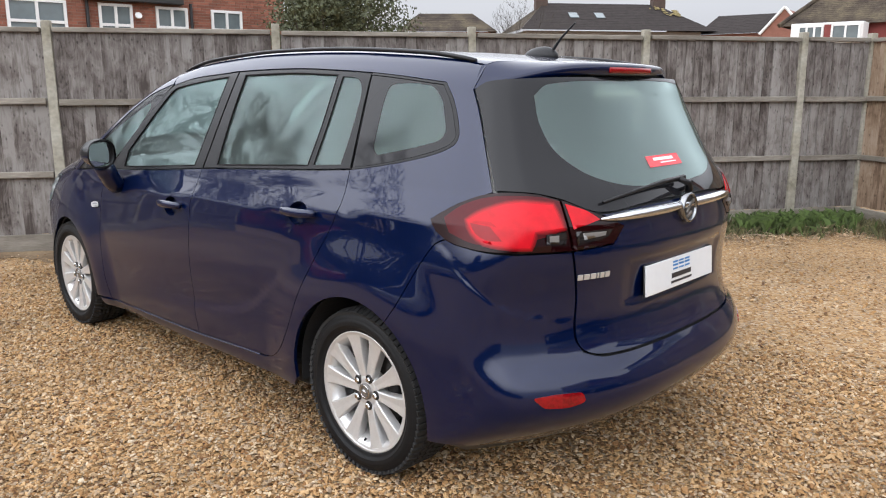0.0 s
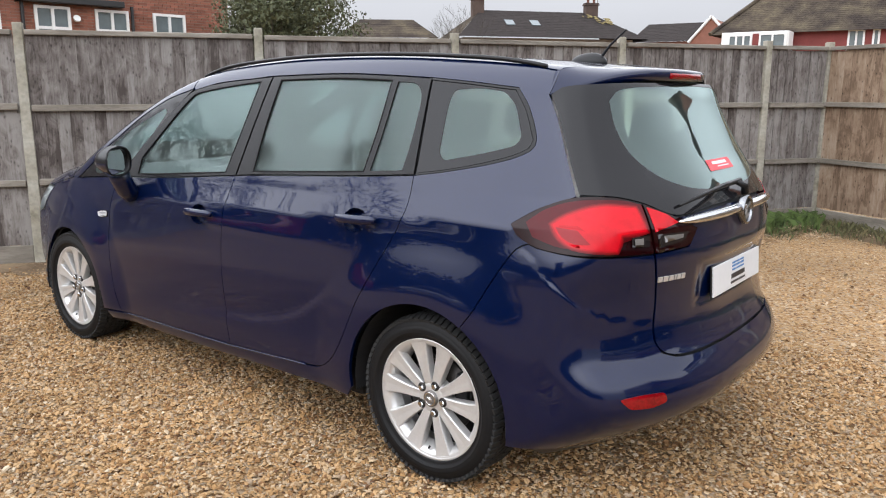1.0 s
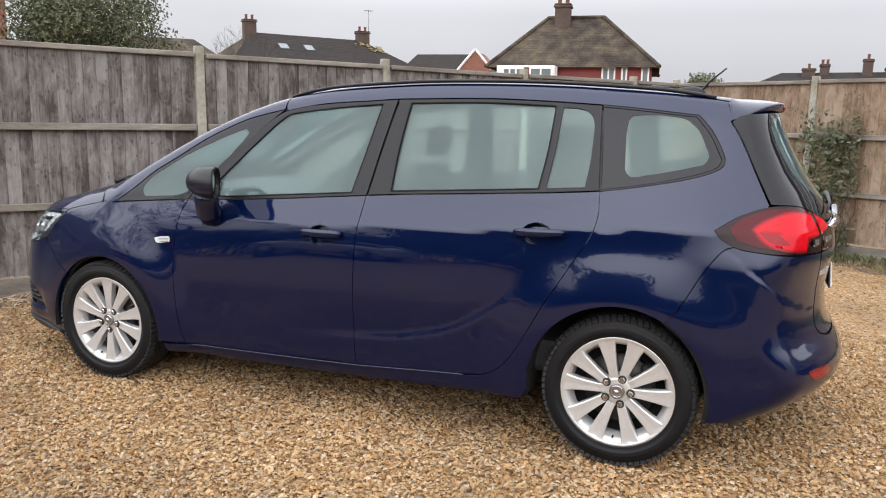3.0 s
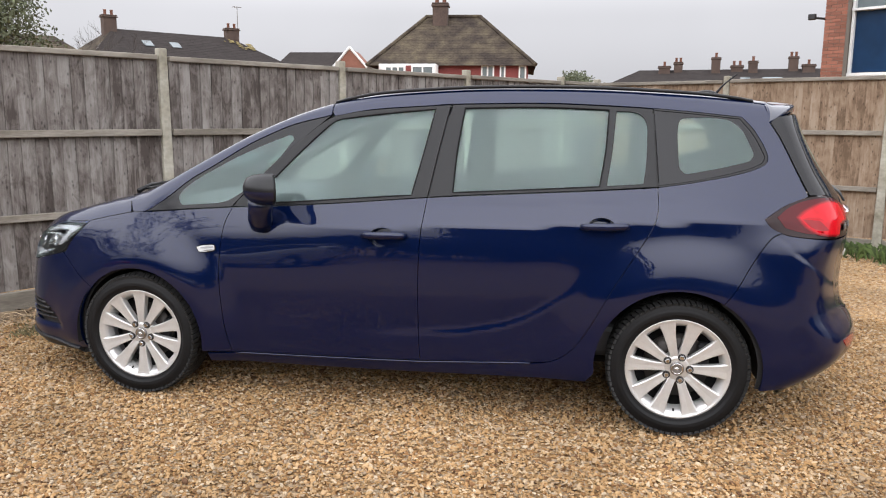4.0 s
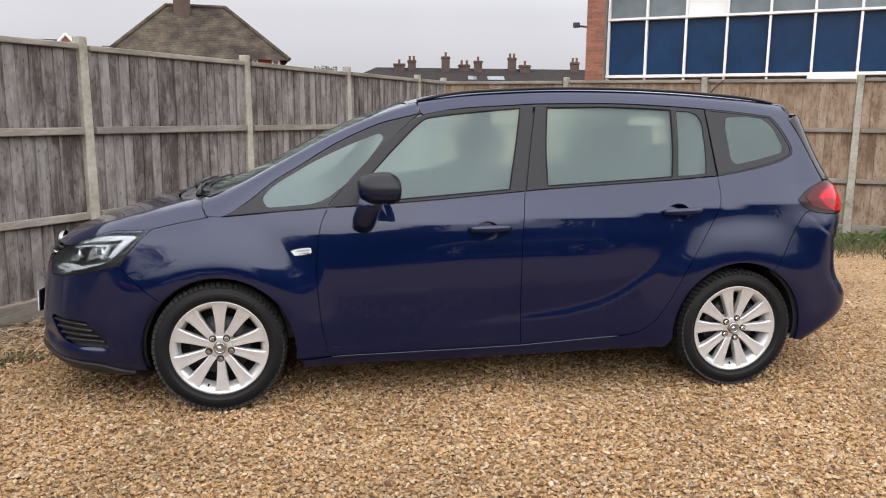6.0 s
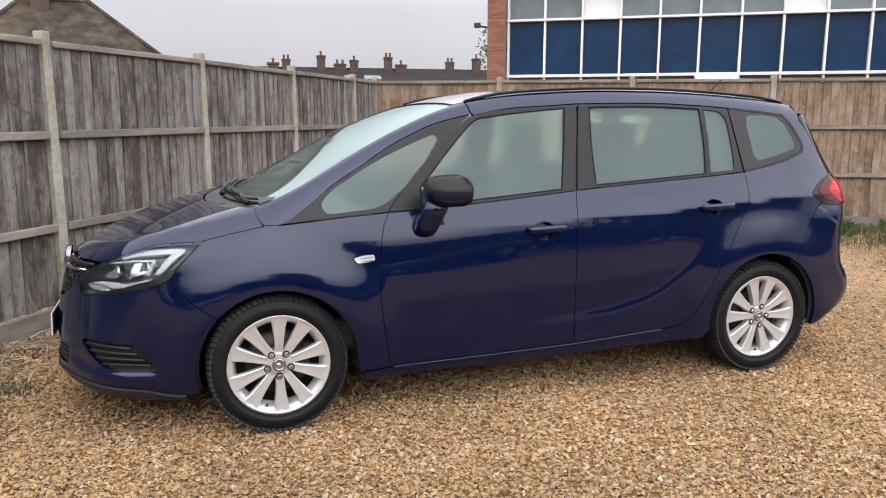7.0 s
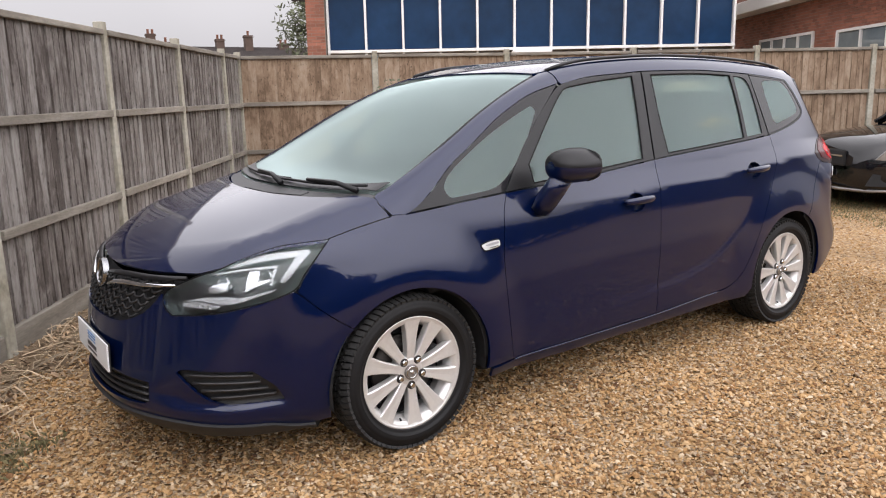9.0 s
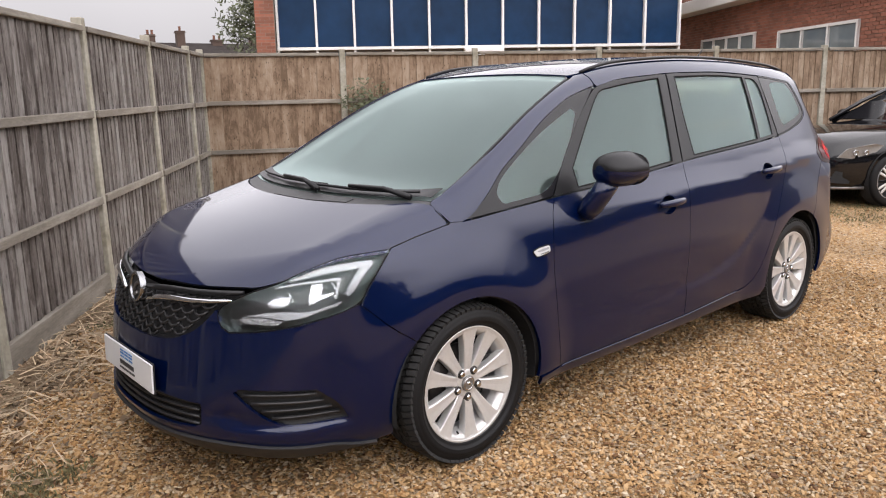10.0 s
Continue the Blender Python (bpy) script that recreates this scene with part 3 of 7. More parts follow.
def build():
    side, low, up = table(SIDE_Z, SIDE_Y, 0.02), table(LOWX, LOWD, 0.08), table(LOWX, UPD, 0.08)
    top, fr, re = table(TOPX, TOPZ, 0.05), table(FRZ, FRX, 0.02), table(REZ, REX, 0.018)
    pl = PL
    def solid(x, y, z):
        """Negative inside the body, about metres."""
        y = np.abs(y)
        u = np.clip((z - 0.88)/0.25, 0, 1); u = u*u*(3 - 2*u)
        w = side(z) + low(x)*(1 - u) + up(x)*u
        for cx in (0.0, 2.76):
            r = np.hypot(x - cx, z - 0.33)
            q = np.clip((0.64 - r)/0.26, 0, 1)
            w = w + (0.037 if cx < 1 else 0.024)*q*q*(3 - 2*q)
        cr = pl[5] + (pl[6] - pl[5])*np.exp(-((x - 0.55)/0.4)**2)
        f = smax(y - w, (z - top(x) + cr*y**2)*0.85, 0.055 + 0.10/(1 + np.exp((x - 0.0)/0.06)) + 0.035/(1 + np.exp((1.1 - x)/0.1)))
        hi = np.clip((z - 0.75)/0.35, 0, 1)
        f = smax(f, fr(z) + pl[0]*y**pl[1] - x, 0.10)
        f = smax(f, (x - re(z) + (pl[2] + (pl[4] - pl[2])*hi)*y**pl[3])*0.95, 0.07)
        s = np.where(x > 2.6, 2.6 + 0.9*np.arctan2(x - 2.6, y), np.where(x < 0.3, 0.3 - 0.9*np.arctan2(0.3 - x, y), x))
        f = f + 0.019*soft_step(s, -0.80, -0.70)*soft_step(s, -0.40, -0.46)*ledge(z - LIP(s), 0.035, 0.05)
        f = f + 0.0085*soft_step(s, 0.9, 1.8)*soft_step(s, 2.36, 2.1)*ledge(z - BLADE(s), 0.06, 0.13)
        f = f + 0.0030*soft_step(s, 3.07, 3.14)*soft_step(s, 3.56, 3.40)*ledge(z - HAUNCH(s), 0.018, 0.08)
        f = f + 0.006*soft_step(s, 3.28, 3.40)*soft_step(s, 3.62, 3.48)*ledge(z - SHELF(s), 0.05, 0.16)
        u = z - WAIST(s)
        f = f - 0.017*soft_step(s, 0.5, 1.3)*soft_step(s, 3.75, 3.1)*np.where(u > 0, np.maximum(1 - u/0.10, 0)**1.3, np.exp(np.minimum(u, 0)/0.16))
        d = np.abs(s - 2.6 - 0.45*np.pi)
        f = f + 0.007*soft_step(d, 0.335, 0.285)*soft_step(z, 0.715, 0.735)*soft_step(z, 0.895, 0.872)
        f = f - 0.005*soft_step(x, -0.80, -0.60)*soft_step(x, 0.02, -0.08)*soft_step(z, 0.80, 0.88)*np.exp(-np.abs(y - CREASE(x))/0.05)
        return smax(f, 0.17 - z, 0.04)
    return solid
solid = build()
XF, XR, RR = 0.3, 2.6, 0.9
REAR_MID, FRONT_MID = XR + RR * math.pi / 2, XF - RR * math.pi / 2


def root(f, lo, hi):
    """Where f turns from negative to positive between arrays lo and hi."""
    lo, hi = lo.copy(), hi.copy()
    for _ in range(34):
        mid = (lo + hi) / 2
        inside = f(mid) < 0
        lo, hi = np.where(inside, mid, lo), np.where(inside, hi, mid)
    return (lo + hi) / 2


def around(q):
    """Girth and height (s, z) to places on the skin: s is x along the flank, and an angle round nose and tail."""
    s, z = q[:, 0], q[:, 1]
    th = np.where(s > XR, (s - XR) / RR, np.where(s < XF, (s - XF) / RR, 0))
    ox = np.clip(s, XF, XR)
    dx, dy = np.sin(th), -np.cos(th)
    r = root(lambda r: solid(ox + r * dx, r * dy, z), np.zeros(len(s)), np.full(len(s), 1.6))
    return np.stack([ox + r * dx, r * dy, z], 1)


def over(q):
    """Plan (x, y) to places on the skin seen from above."""
    x, y = q[:, 0], q[:, 1]
    z = root(lambda z: solid(x, y, z), np.full(len(x), 0.45), np.full(len(x), 2.0))
    return np.stack([x, y, z], 1)


def facing(p, h=0.004):
    g = np.stack([solid(*(p + h * e).T) - solid(*(p - h * e).T) for e in np.eye(3)], 1)
    return g / np.linalg.norm(g, axis=1)[:, None]


def rounded(points, step=0.02):
    """A closed outline through points: smooth where they bend gently, sharp at corners."""
    p = np.array(points, float)
    n = len(p)
    out = []
    d = np.roll(p, -1, 0) - p
    u = d / np.linalg.norm(d, axis=1)[:, None]
    bend = (np.roll(u, 1, 0) * u).sum(1)
    tangent = np.where((bend > 0.72)[:, None], np.roll(p, -1, 0) - np.roll(p, 1, 0), 0) / 2
    for i in range(n):
        j = (i + 1) % n
        h = np.linalg.norm(d[i])
        def tang(k):
            if bend[k] <= 0.72:
                return d[i]
            t = tangent[k]
            return t / np.linalg.norm(t) * h
        m = max(1, int(round(h / step)))
        for v in np.arange(m) / m:
            out.append((2*v**3 - 3*v**2 + 1) * p[i] + (v**3 - 2*v**2 + v) * tang(i) + (3*v**2 - 2*v**3) * p[j] + (v**3 - v**2) * tang(j))
    return np.array(out)


def inside(q, poly):
    x, y = q[:, 0], q[:, 1]
    a, b = poly, np.roll(poly, -1, 0)
    hit = np.zeros(len(q), int)
    for (ax, ay), (bx, by) in zip(a, b):
        if ay != by:
            hit += ((ay > y) != (by > y)) & (x < (bx - ax) * (y - ay) / (by - ay) + ax)
    return hit % 2 == 1


def shrink(poly, gap):
    area = 0.5 * (poly[:, 0] * np.roll(poly[:, 1], -1) - np.roll(poly[:, 0], -1) * poly[:, 1]).sum()
    if area < 0:
        poly = poly[::-1]
    t = np.roll(poly, -1, 0) - np.roll(poly, 1, 0)
    t /= np.linalg.norm(t, axis=1)[:, None] + 1e-9
    return poly + gap * np.stack([-t[:, 1], t[:, 0]], 1)


def skin(outline, holes=(), gap=0.0018, lift=0.0, depth=0.014, step=0.04, chart=around, sharp=False):
    """A panel cut from the body's skin: positions, normals, faces, with its edges turned inwards."""
    from_geometry = mathutils_cdt
    edge = shrink(np.array(outline, float) if sharp else rounded(outline), gap)
    rings = [edge] + [shrink(rounded(h), -gap) for h in holes]
    verts, edges = [], []
    for ring in rings:
        k = len(verts)
        verts += [tuple(v) for v in ring]
        edges += [(k + i, k + (i + 1) % len(ring)) for i in range(len(ring))]
    lo, hi = edge.min(0), edge.max(0)
    gx, gy = np.meshgrid(np.arange(lo[0], hi[0], step), np.arange(lo[1], hi[1], step))
    grid = np.stack([gx.ravel(), gy.ravel()], 1)
    ok = inside(grid, edge)
    for h in rings[1:]:
        ok &= ~inside(grid, h)
    rim = np.concatenate(rings)
    grid = grid[ok]
    if len(grid):
        far = np.array([((rim - g) ** 2).sum(1).min() for g in grid]) > (0.4 * step) ** 2
        verts += [tuple(g) for g in grid[far]]
    v2, _, tri, *_ = from_geometry([Vector(v) for v in verts], edges, [], 0, 1e-5)
    v2 = np.array([tuple(v) for v in v2])
    tri = np.array([t[:] for t in tri])
    mid = v2[tri].mean(1)
    ok = inside(mid, edge)
    for h in rings[1:]:
        ok &= ~inside(mid, h)
    tri = tri[ok]
    p = chart(v2)
    nrm = facing(p)
    p = p + nrm * lift
    a, b, c = p[tri[:, 0]], p[tri[:, 1]], p[tri[:, 2]]
    flip = (np.cross(b - a, c - a) * nrm[tri[:, 0]]).sum(1) < 0
    tri[flip] = tri[flip][:, ::-1]
    return p, nrm, tri, depth


def panel(name, made, mat, parent, label="", mirror=False):
    """Links a panel made by skin(); mirror gives the one on the other side."""
    p, nrm, tri, depth = made
    if mirror:
        p, nrm, tri = p * (1, -1, 1), nrm * (1, -1, 1), tri[:, ::-1]
    count = {}
    for t in tri:
        for i in range(3):
            e = (int(t[i]), int(t[(i + 1) % 3]))
            count[e] = count.get(e, 0) + 1
    rim = [e for e in count if (e[1], e[0]) not in count]
    n = len(p)
    ids = sorted({v for e in rim for v in e})
    at = {v: n + 2 * i for i, v in enumerate(ids)}
    extra, en = [], []
    for v in ids:
        extra += [p[v] - nrm[v] * 0.0004, p[v] - nrm[v] * depth]
        en += [nrm[v], nrm[v]]
    faces = [tuple(int(i) for i in t) for t in tri]
    nfaces = len(faces)
    for a, b in rim:
        faces.append((b, a, at[a] + 1, at[b] + 1))
    pos = np.concatenate([p, np.array(extra).reshape(-1, 3)])
    me = bpy.data.meshes.new(name)
    me.from_pydata([tuple(v) for v in pos], [], faces)
    me.polygons.foreach_set("use_smooth", [True] * len(faces))
    me.materials.append(mat)
    me.update()
    loops = []
    for f in me.polygons:
        for li in f.loop_indices:
            v = me.loops[li].vertex_index
            loops.append(tuple(nrm[v]) if f.index < nfaces else tuple(f.normal))
    me.normals_split_custom_set(loops)
    ob = new(name, me)
    ob.parent = parent
    ob.visible_shadow = mat not in (GLASS, REAR_GLASS, SCREEN, CLEAR)
    return tagged(ob, label)


def both_sides(name, made, mat, parent, label=""):
    return panel(name, made, mat, parent, label), panel(name, made, mat, parent, label, True)


def s_at(x, z):
    y = root(lambda y: solid(np.array([x]), -y, np.array([z])), np.zeros(1), np.full(1, 1.2))[0]
    if x > XR:
        return XR + RR * math.atan2(x - XR, y)
    return XF - RR * math.atan2(XF - x, y) if x < XF else x


def arch(cx, cz, r, a0, a1, n=18):
    """A wheel arch's edge as (s, z), from angle a0 to a1 (degrees, 0 is rearwards)."""
    return [(s_at(cx + r * math.cos(radians(a)), z := cz + r * math.sin(radians(a))), z) for a in np.linspace(a0, a1, n)]


def mirrored(points, mid):
    """A half outline completed across the car's middle."""
    return points + [(2 * mid - s, z) for s, z in points[::-1]]


car = thing("people_carrier", "dark navy blue seven-seat people carrier parked on gravel", "car")
FA, FB = (0.005, 0.315, 0.372), (2.752, 0.33, 0.375)

# Side outlines, front to rear.
SEAM_FD = [(0.543, 1.016), (0.509, 0.941), (0.487, 0.798), (0.483, 0.65), (0.507, 0.409), (0.536, 0.268)]
SEAM_DD = [(1.536, 0.291), (1.528, 0.503), (1.528, 0.737), (1.535, 0.906), (1.556, 1.091)]
SEAM_RD = [(2.096, 0.321), (2.179, 0.333), (2.26, 0.386), (2.337, 0.491), (2.437, 0.679), (2.537, 0.846), (2.615, 0.98), (2.641, 1.059), (2.638, 1.164)]
BELT_F = [(1.30, 1.069), (1.091, 1.051), (0.801, 1.031)]
BELT_R = [(2.376, 1.144), (2.104, 1.127), (1.688, 1.101)]
DLO_TOP = [(2.606, 1.524), (2.379, 1.537), (2.1, 1.547), (1.643, 1.541), (1.527, 1.533), (1.235, 1.513), (1.041, 1.479)]
TAIL_TOP = [(3.084, 1.036), (3.171, 1.091), (3.27, 1.133)]
LAMP_OUT = [(-0.300, 0.912), (-0.359, 0.80), (-0.405, 0.750)]
LAMP_LOW = [(-0.392, 0.740), (-0.522, 0.694), (-0.619, 0.671), (-0.718, 0.659), (-0.739, 0.677)]

def ellipse(s, z, a, b, n=20):
    return [(s + a * math.cos(2 * math.pi * k / n), z + b * math.sin(2 * math.pi * k / n)) for k in range(n)]


CUP_F, CUP_R = ellipse(1.345, 0.898, 0.064, 0.045), ellipse(2.388, 0.978, 0.064, 0.045)
front_doors = both_sides("front_door", skin(SEAM_FD + [(0.968, 0.276)] + SEAM_DD + BELT_F, [CUP_F], step=0.022), PAINT, car)
rear_doors = both_sides("rear_door", skin([SEAM_DD[-1]] + SEAM_DD[-2::-1] + SEAM_RD + BELT_R, [CUP_R], step=0.02), PAINT, car)
QW = [(2.645, 1.165), (2.831, 1.192), (3.033, 1.233), (3.141, 1.275), (3.161, 1.313), (3.134, 1.421), (3.092, 1.486), (2.852, 1.508)]
top_seam = [(x, float(over(np.array([[x, 0.585]]))[0, 2])) for x in (1.02, 1.2, 1.5, 1.9, 2.3, 2.55)]
rear_seam = []
for x in (2.8, 3.0, 3.12):
    z = float(over(np.array([[x, 0.585]]))[0, 2])
    rear_seam.append((XR + RR * math.atan2(x - XR, 0.585), z))
D_PILLAR = [(3.208, 1.462), (3.231, 1.385), (3.254, 1.258), (3.273, 1.137)]
both_sides("side_panel", skin([(1.028, 1.492)] + top_seam + rear_seam + D_PILLAR + TAIL_TOP[::-1] + [(3.103, 1.002), (3.138, 0.978), (3.102, 0.956), (3.038, 0.856), (2.966, 0.724)] + arch(*FB, 60, 186) + [(2.362, 0.27), (2.34, 0.242), (1.844, 0.232), (1.26, 0.216), (0.41, 0.208), (0.402, 0.255), (0.536, 0.261), (0.968, 0.269), (1.536, 0.284), (1.95, 0.309), (2.096, 0.3155)] + SEAM_RD[1:] + QW + DLO_TOP, step=0.025), PAINT, car)
HOOD_SIDE = [(-0.30, 0.917), (-0.2, 0.945), (-0.058, 0.973)]
both_sides("front_wing", skin(HOOD_SIDE + [(0.039, 0.978), (0.30, 0.999)] + SEAM_FD + [(0.40, 0.266)] + arch(*FA, -8, 137) + [(-0.306, 0.647), (-0.384, 0.734)] + LAMP_OUT[::-1][1:]), PAINT, car)
TRI_TOP = [(0.023, 0.981), (0.148, 1.057), (0.256, 1.134), (0.416, 1.228), (0.574, 1.324), (0.705, 1.388), (0.828, 1.437), (1.02, 1.484)]
SCREEN_SIDE = [(0.962, 0.530), (0.950, 0.545)] + [(x, 0.712 - 0.105 * max(0.0, x) - 0.063 * max(0.0, x) ** 2) for x in np.linspace(0.93, -0.05, 90)]
screen_3d = over(np.array([(x, -y) for x, y in SCREEN_SIDE]))
screen_sz = [(p[0] if p[0] > XF else XF - RR * math.atan2(XF - p[0], -p[1]), p[2]) for p in screen_3d]
both_sides("pillar_cover", skin(TRI_TOP + [(1.022, 1.50), (1.015, top_seam[0][1])] + screen_sz + [(-0.125, 1.046), (-0.058, 0.978)], step=0.011), PAINT, car)
CENTRE_Y = [(-0.045, 0.72), (-0.11, 0.55), (-0.165, 0.3), (-0.185, 0.0)]
screen_out = SCREEN_SIDE[:-1] + CENTRE_Y + [(x, -y) for x, y in (SCREEN_SIDE[:-1] + CENTRE_Y[:-1])[::-1]]
both_sides("cowl_corner", skin([(-0.15, 0.950), (-0.15, 1.030), (-0.06, 1.030), (0.06, 0.995), (0.05, 0.965)], lift=-0.005, gap=0.0, depth=0.01), PAINT, car)
panel("windscreen", skin([(0.975, 0.25)] + screen_out + [(0.975, -0.25)], chart=over, depth=0.006, lift=-0.006, gap=-0.004), SCREEN, car, "large laminated glass windscreen")
band = [(x + 0.003, y * 0.97) for x, y in CENTRE_Y] + [(x + 0.003, -y * 0.97) for x, y in CENTRE_Y[-2::-1]]
band += [(x + 0.075, y * 0.96) for x, y in [(a, -b) for a, b in CENTRE_Y] + CENTRE_Y[-2::-1]]
panel("windscreen_band", skin(band, chart=over, lift=0.0015, depth=0.001, gap=0.0), TRIM, car, "black band along the windscreen foot")
HOOD_HALF = [(-0.068, 0.735), (-0.18, 0.55), (-0.255, 0.28), (-0.275, 0.0)]
hood_left = [(-0.044, 0.820), (-0.20, 0.802), (-0.325, 0.79), (-0.51, 0.742), (-0.62, 0.692), (-0.70, 0.642), (-0.77, 0.57), (-0.86, 0.38), (-0.905, 0.16), (-0.915, 0.0)]
hood_half = HOOD_HALF[::-1] + hood_left
panel("bonnet", skin(hood_half + [(x, -y) for x, y in hood_half[-2:0:-1]], chart=over, step=0.022, gap=0.004), PAINT, car)
cowl_half = [(-0.03, 0.735), (-0.09, 0.55), (-0.145, 0.3), (-0.165, 0.0)]
cowl_b = [(-0.082, 0.728), (-0.175, 0.55), (-0.25, 0.28), (-0.27, 0.0)]
panel("scuttle_panel", skin(cowl_half + [(x, -y) for x, y in cowl_half[-2::-1]] + [(x, -y) for x, y in cowl_b] + cowl_b[-2::-1], chart=over, lift=-0.009, gap=0.0), SCUTTLE, car, "dark grey plastic scuttle below the windscreen")
vent = [(-0.215, -0.36), (-0.178, -0.36), (-0.205, -0.1), (-0.206, 0.16), (-0.258, 0.16), (-0.262, 0.0), (-0.255, -0.16)]
panel("scuttle_vent", skin(vent, chart=over, lift=-0.006, depth=0.003, gap=0.0), PLASTIC, car, "black scuttle vent")
roof_half = [(0.985, 0.0), (0.982, 0.3), (0.965, 0.54), (1.03, 0.58), (1.5, 0.58), (2.2, 0.58), (3.0, 0.58), (3.12, 0.58), (3.16, 0.3), (3.17, 0.0)]
panel("roof", skin(roof_half + [(x, -y) for x, y in roof_half[-2:0:-1]], chart=over, step=0.06), PAINT, car)

# Nose and tail.
GR = [(-0.745, 0.712), (-0.758, 0.737), (-0.82, 0.659), (-0.908, 0.610), (-1.015, 0.596), (-1.10, 0.594)]
FOG = [(-0.705, 0.446), (-0.688, 0.460), (-0.501, 0.458), (-0.451, 0.387), (-0.432, 0.328), (-0.505, 0.330), (-0.60, 0.338), (-0.645, 0.375)]
LOWG = [(-0.800, 0.318), (-0.798, 0.392), (-0.904, 0.397), (-1.05, 0.40)]
nose = arch(*FA, 196, 137, 8) + [(-0.306, 0.647), (-0.384, 0.734)] + LAMP_LOW + GR
low_left = [(-0.41, 0.205), (-0.49, 0.222), (-0.737, 0.240), (-1.0, 0.240)]
nose_full = mirrored(low_left[::-1] + nose, FRONT_MID)
other = lambda pts: [(2 * FRONT_MID - s, z) for s, z in pts]
lowg_full = mirrored([(-1.0, 0.295), (-0.82, 0.305)] + LOWG, FRONT_MID)
panel("front_bumper", skin(nose_full, [FOG, other(FOG), lowg_full], step=0.022), PAINT, car, "navy front bumper with black inserts")
rear_l = arch(*FB, 60, -12, 10) + [(3.16, 0.262), (3.4, 0.272), (3.609, 0.295), (3.8, 0.322), (3.95, 0.335)]
tg = [(3.489, 0.944), (3.511, 0.794), (3.511, 0.648), (3.536, 0.598), (3.596, 0.577), (3.80, 0.573)]
rear_full = [(3.102, 0.956), (3.138, 0.976), (3.161, 0.966), (3.313, 0.948), (3.478, 0.945)] + tg
other_r = lambda pts: [(2 * REAR_MID - s, z) for s, z in pts]
rear_out = [(2.966, 0.724), (3.038, 0.856)] + rear_full
panel("rear_bumper", skin(rear_out + other_r(rear_out)[::-1] + other_r(rear_l) + rear_l[::-1], step=0.02), PAINT, car, "navy rear bumper with red reflectors")
gate = [(3.493, 0.946), (3.515, 0.794), (3.515, 0.648), (3.540, 0.602), (3.600, 0.582), (3.80, 0.578)]
gate_top = [(3.80, 1.068), (3.60, 1.056), (3.673, 1.012), (3.629, 0.956)]
panel("tailgate", skin(gate + other_r(gate)[::-1] + other_r(gate_top)[::-1] + gate_top, step=0.022), PAINT, car, "navy tailgate with chrome strip")
RG = [(3.25, 1.487), (3.212, 1.462), (3.235, 1.385), (3.258, 1.258), (3.279, 1.140), (3.38, 1.134), (3.463, 1.113), (3.587, 1.064), (3.80, 1.075)]
RC = [(3.75, 1.490), (3.48, 1.476), (3.425, 1.440), (3.435, 1.348), (3.482, 1.256), (3.601, 1.175), (3.79, 1.133)]
rg_full = [(3.6, 1.505), (3.333, 1.497)] + RG
panel("rear_window_band", skin(rg_full + other_r(rg_full)[::-1], [RC + other_r(RC)[::-1]], depth=0.006), FRIT, car, "black-edged rear window glass")
panel("rear_window", skin(RC + other_r(RC)[::-1], depth=0.004, gap=-0.004, lift=-0.001), REAR_GLASS, car, "tinted heated rear window")

def on_skin(points, lift=0.0, chart=around, flip=False):
    p = chart(np.array(points, float))
    p = p + facing(p) * np.reshape(lift, (-1, 1))
    return [tuple(v * (1, -1 if flip else 1, 1)) for v in p]


def fillet(points, r):
    """A closed outline with every sharp corner turned into an arc of radius about r."""
    p = [np.array(q, float) for q in points]
    out = []
    for a, b, c in zip(p[-1:] + p[:-1], p, p[1:] + p[:1]):
        u, v = (a - b) / np.linalg.norm(a - b), (c - b) / np.linalg.norm(c - b)
        if -u @ v > 0.80:
            out.append(tuple(b))
            continue
        d = min(r, 0.45 * np.linalg.norm(a - b), 0.45 * np.linalg.norm(c - b))
        for k in np.linspace(0, 1, 5):
            out.append(tuple((1 - k) ** 2 * (b + d * u) + 2 * k * (1 - k) * b + k * k * (b + d * v)))
    return out


# Side windows and their black frames, each under its door.
FG = [(0.712, 1.128), (0.777, 1.196), (0.912, 1.336), (1.045, 1.455), (1.12, 1.472), (1.325, 1.497), (1.563, 1.518), (1.523, 1.315), (1.476, 1.102), (1.148, 1.076), (0.87, 1.054), (0.715, 1.045)]
RM = [(1.71, 1.524), (2.1, 1.529), (2.405, 1.518), (2.395, 1.323), (2.372, 1.163), (2.021, 1.140), (1.679, 1.119), (1.686, 1.317)]
RS = [(2.440, 1.510), (2.535, 1.500), (2.573, 1.46), (2.580, 1.38), (2.578, 1.27), (2.568, 1.181), (2.407, 1.169), (2.427, 1.323)]
frame_f = [(0.541, 1.021), (0.64, 1.139), (0.756, 1.258), (0.9, 1.385), (1.035, 1.478), (1.235, 1.512), (1.527, 1.532), (1.638, 1.539), (1.595, 1.316), (1.556, 1.094), (1.091, 1.054), (0.801, 1.034)]
frame_r = [(1.648, 1.540), (2.1, 1.545), (2.379, 1.535), (2.604, 1.522), (2.624, 1.297), (2.634, 1.168), (2.376, 1.148), (2.104, 1.131), (1.688, 1.105), (1.564, 1.095), (1.603, 1.316)]
tri_out = TRI_TOP + [(0.756, 1.256), (0.64, 1.137), (0.537, 1.021), (0.30, 1.003)]
TC = [(0.214, 1.065), (0.255, 1.108), (0.385, 1.188), (0.525, 1.264), (0.68, 1.333), (0.812, 1.384), (0.835, 1.365), (0.775, 1.285), (0.702, 1.197), (0.60, 1.108), (0.494, 1.047), (0.36, 1.030), (0.240, 1.021)]
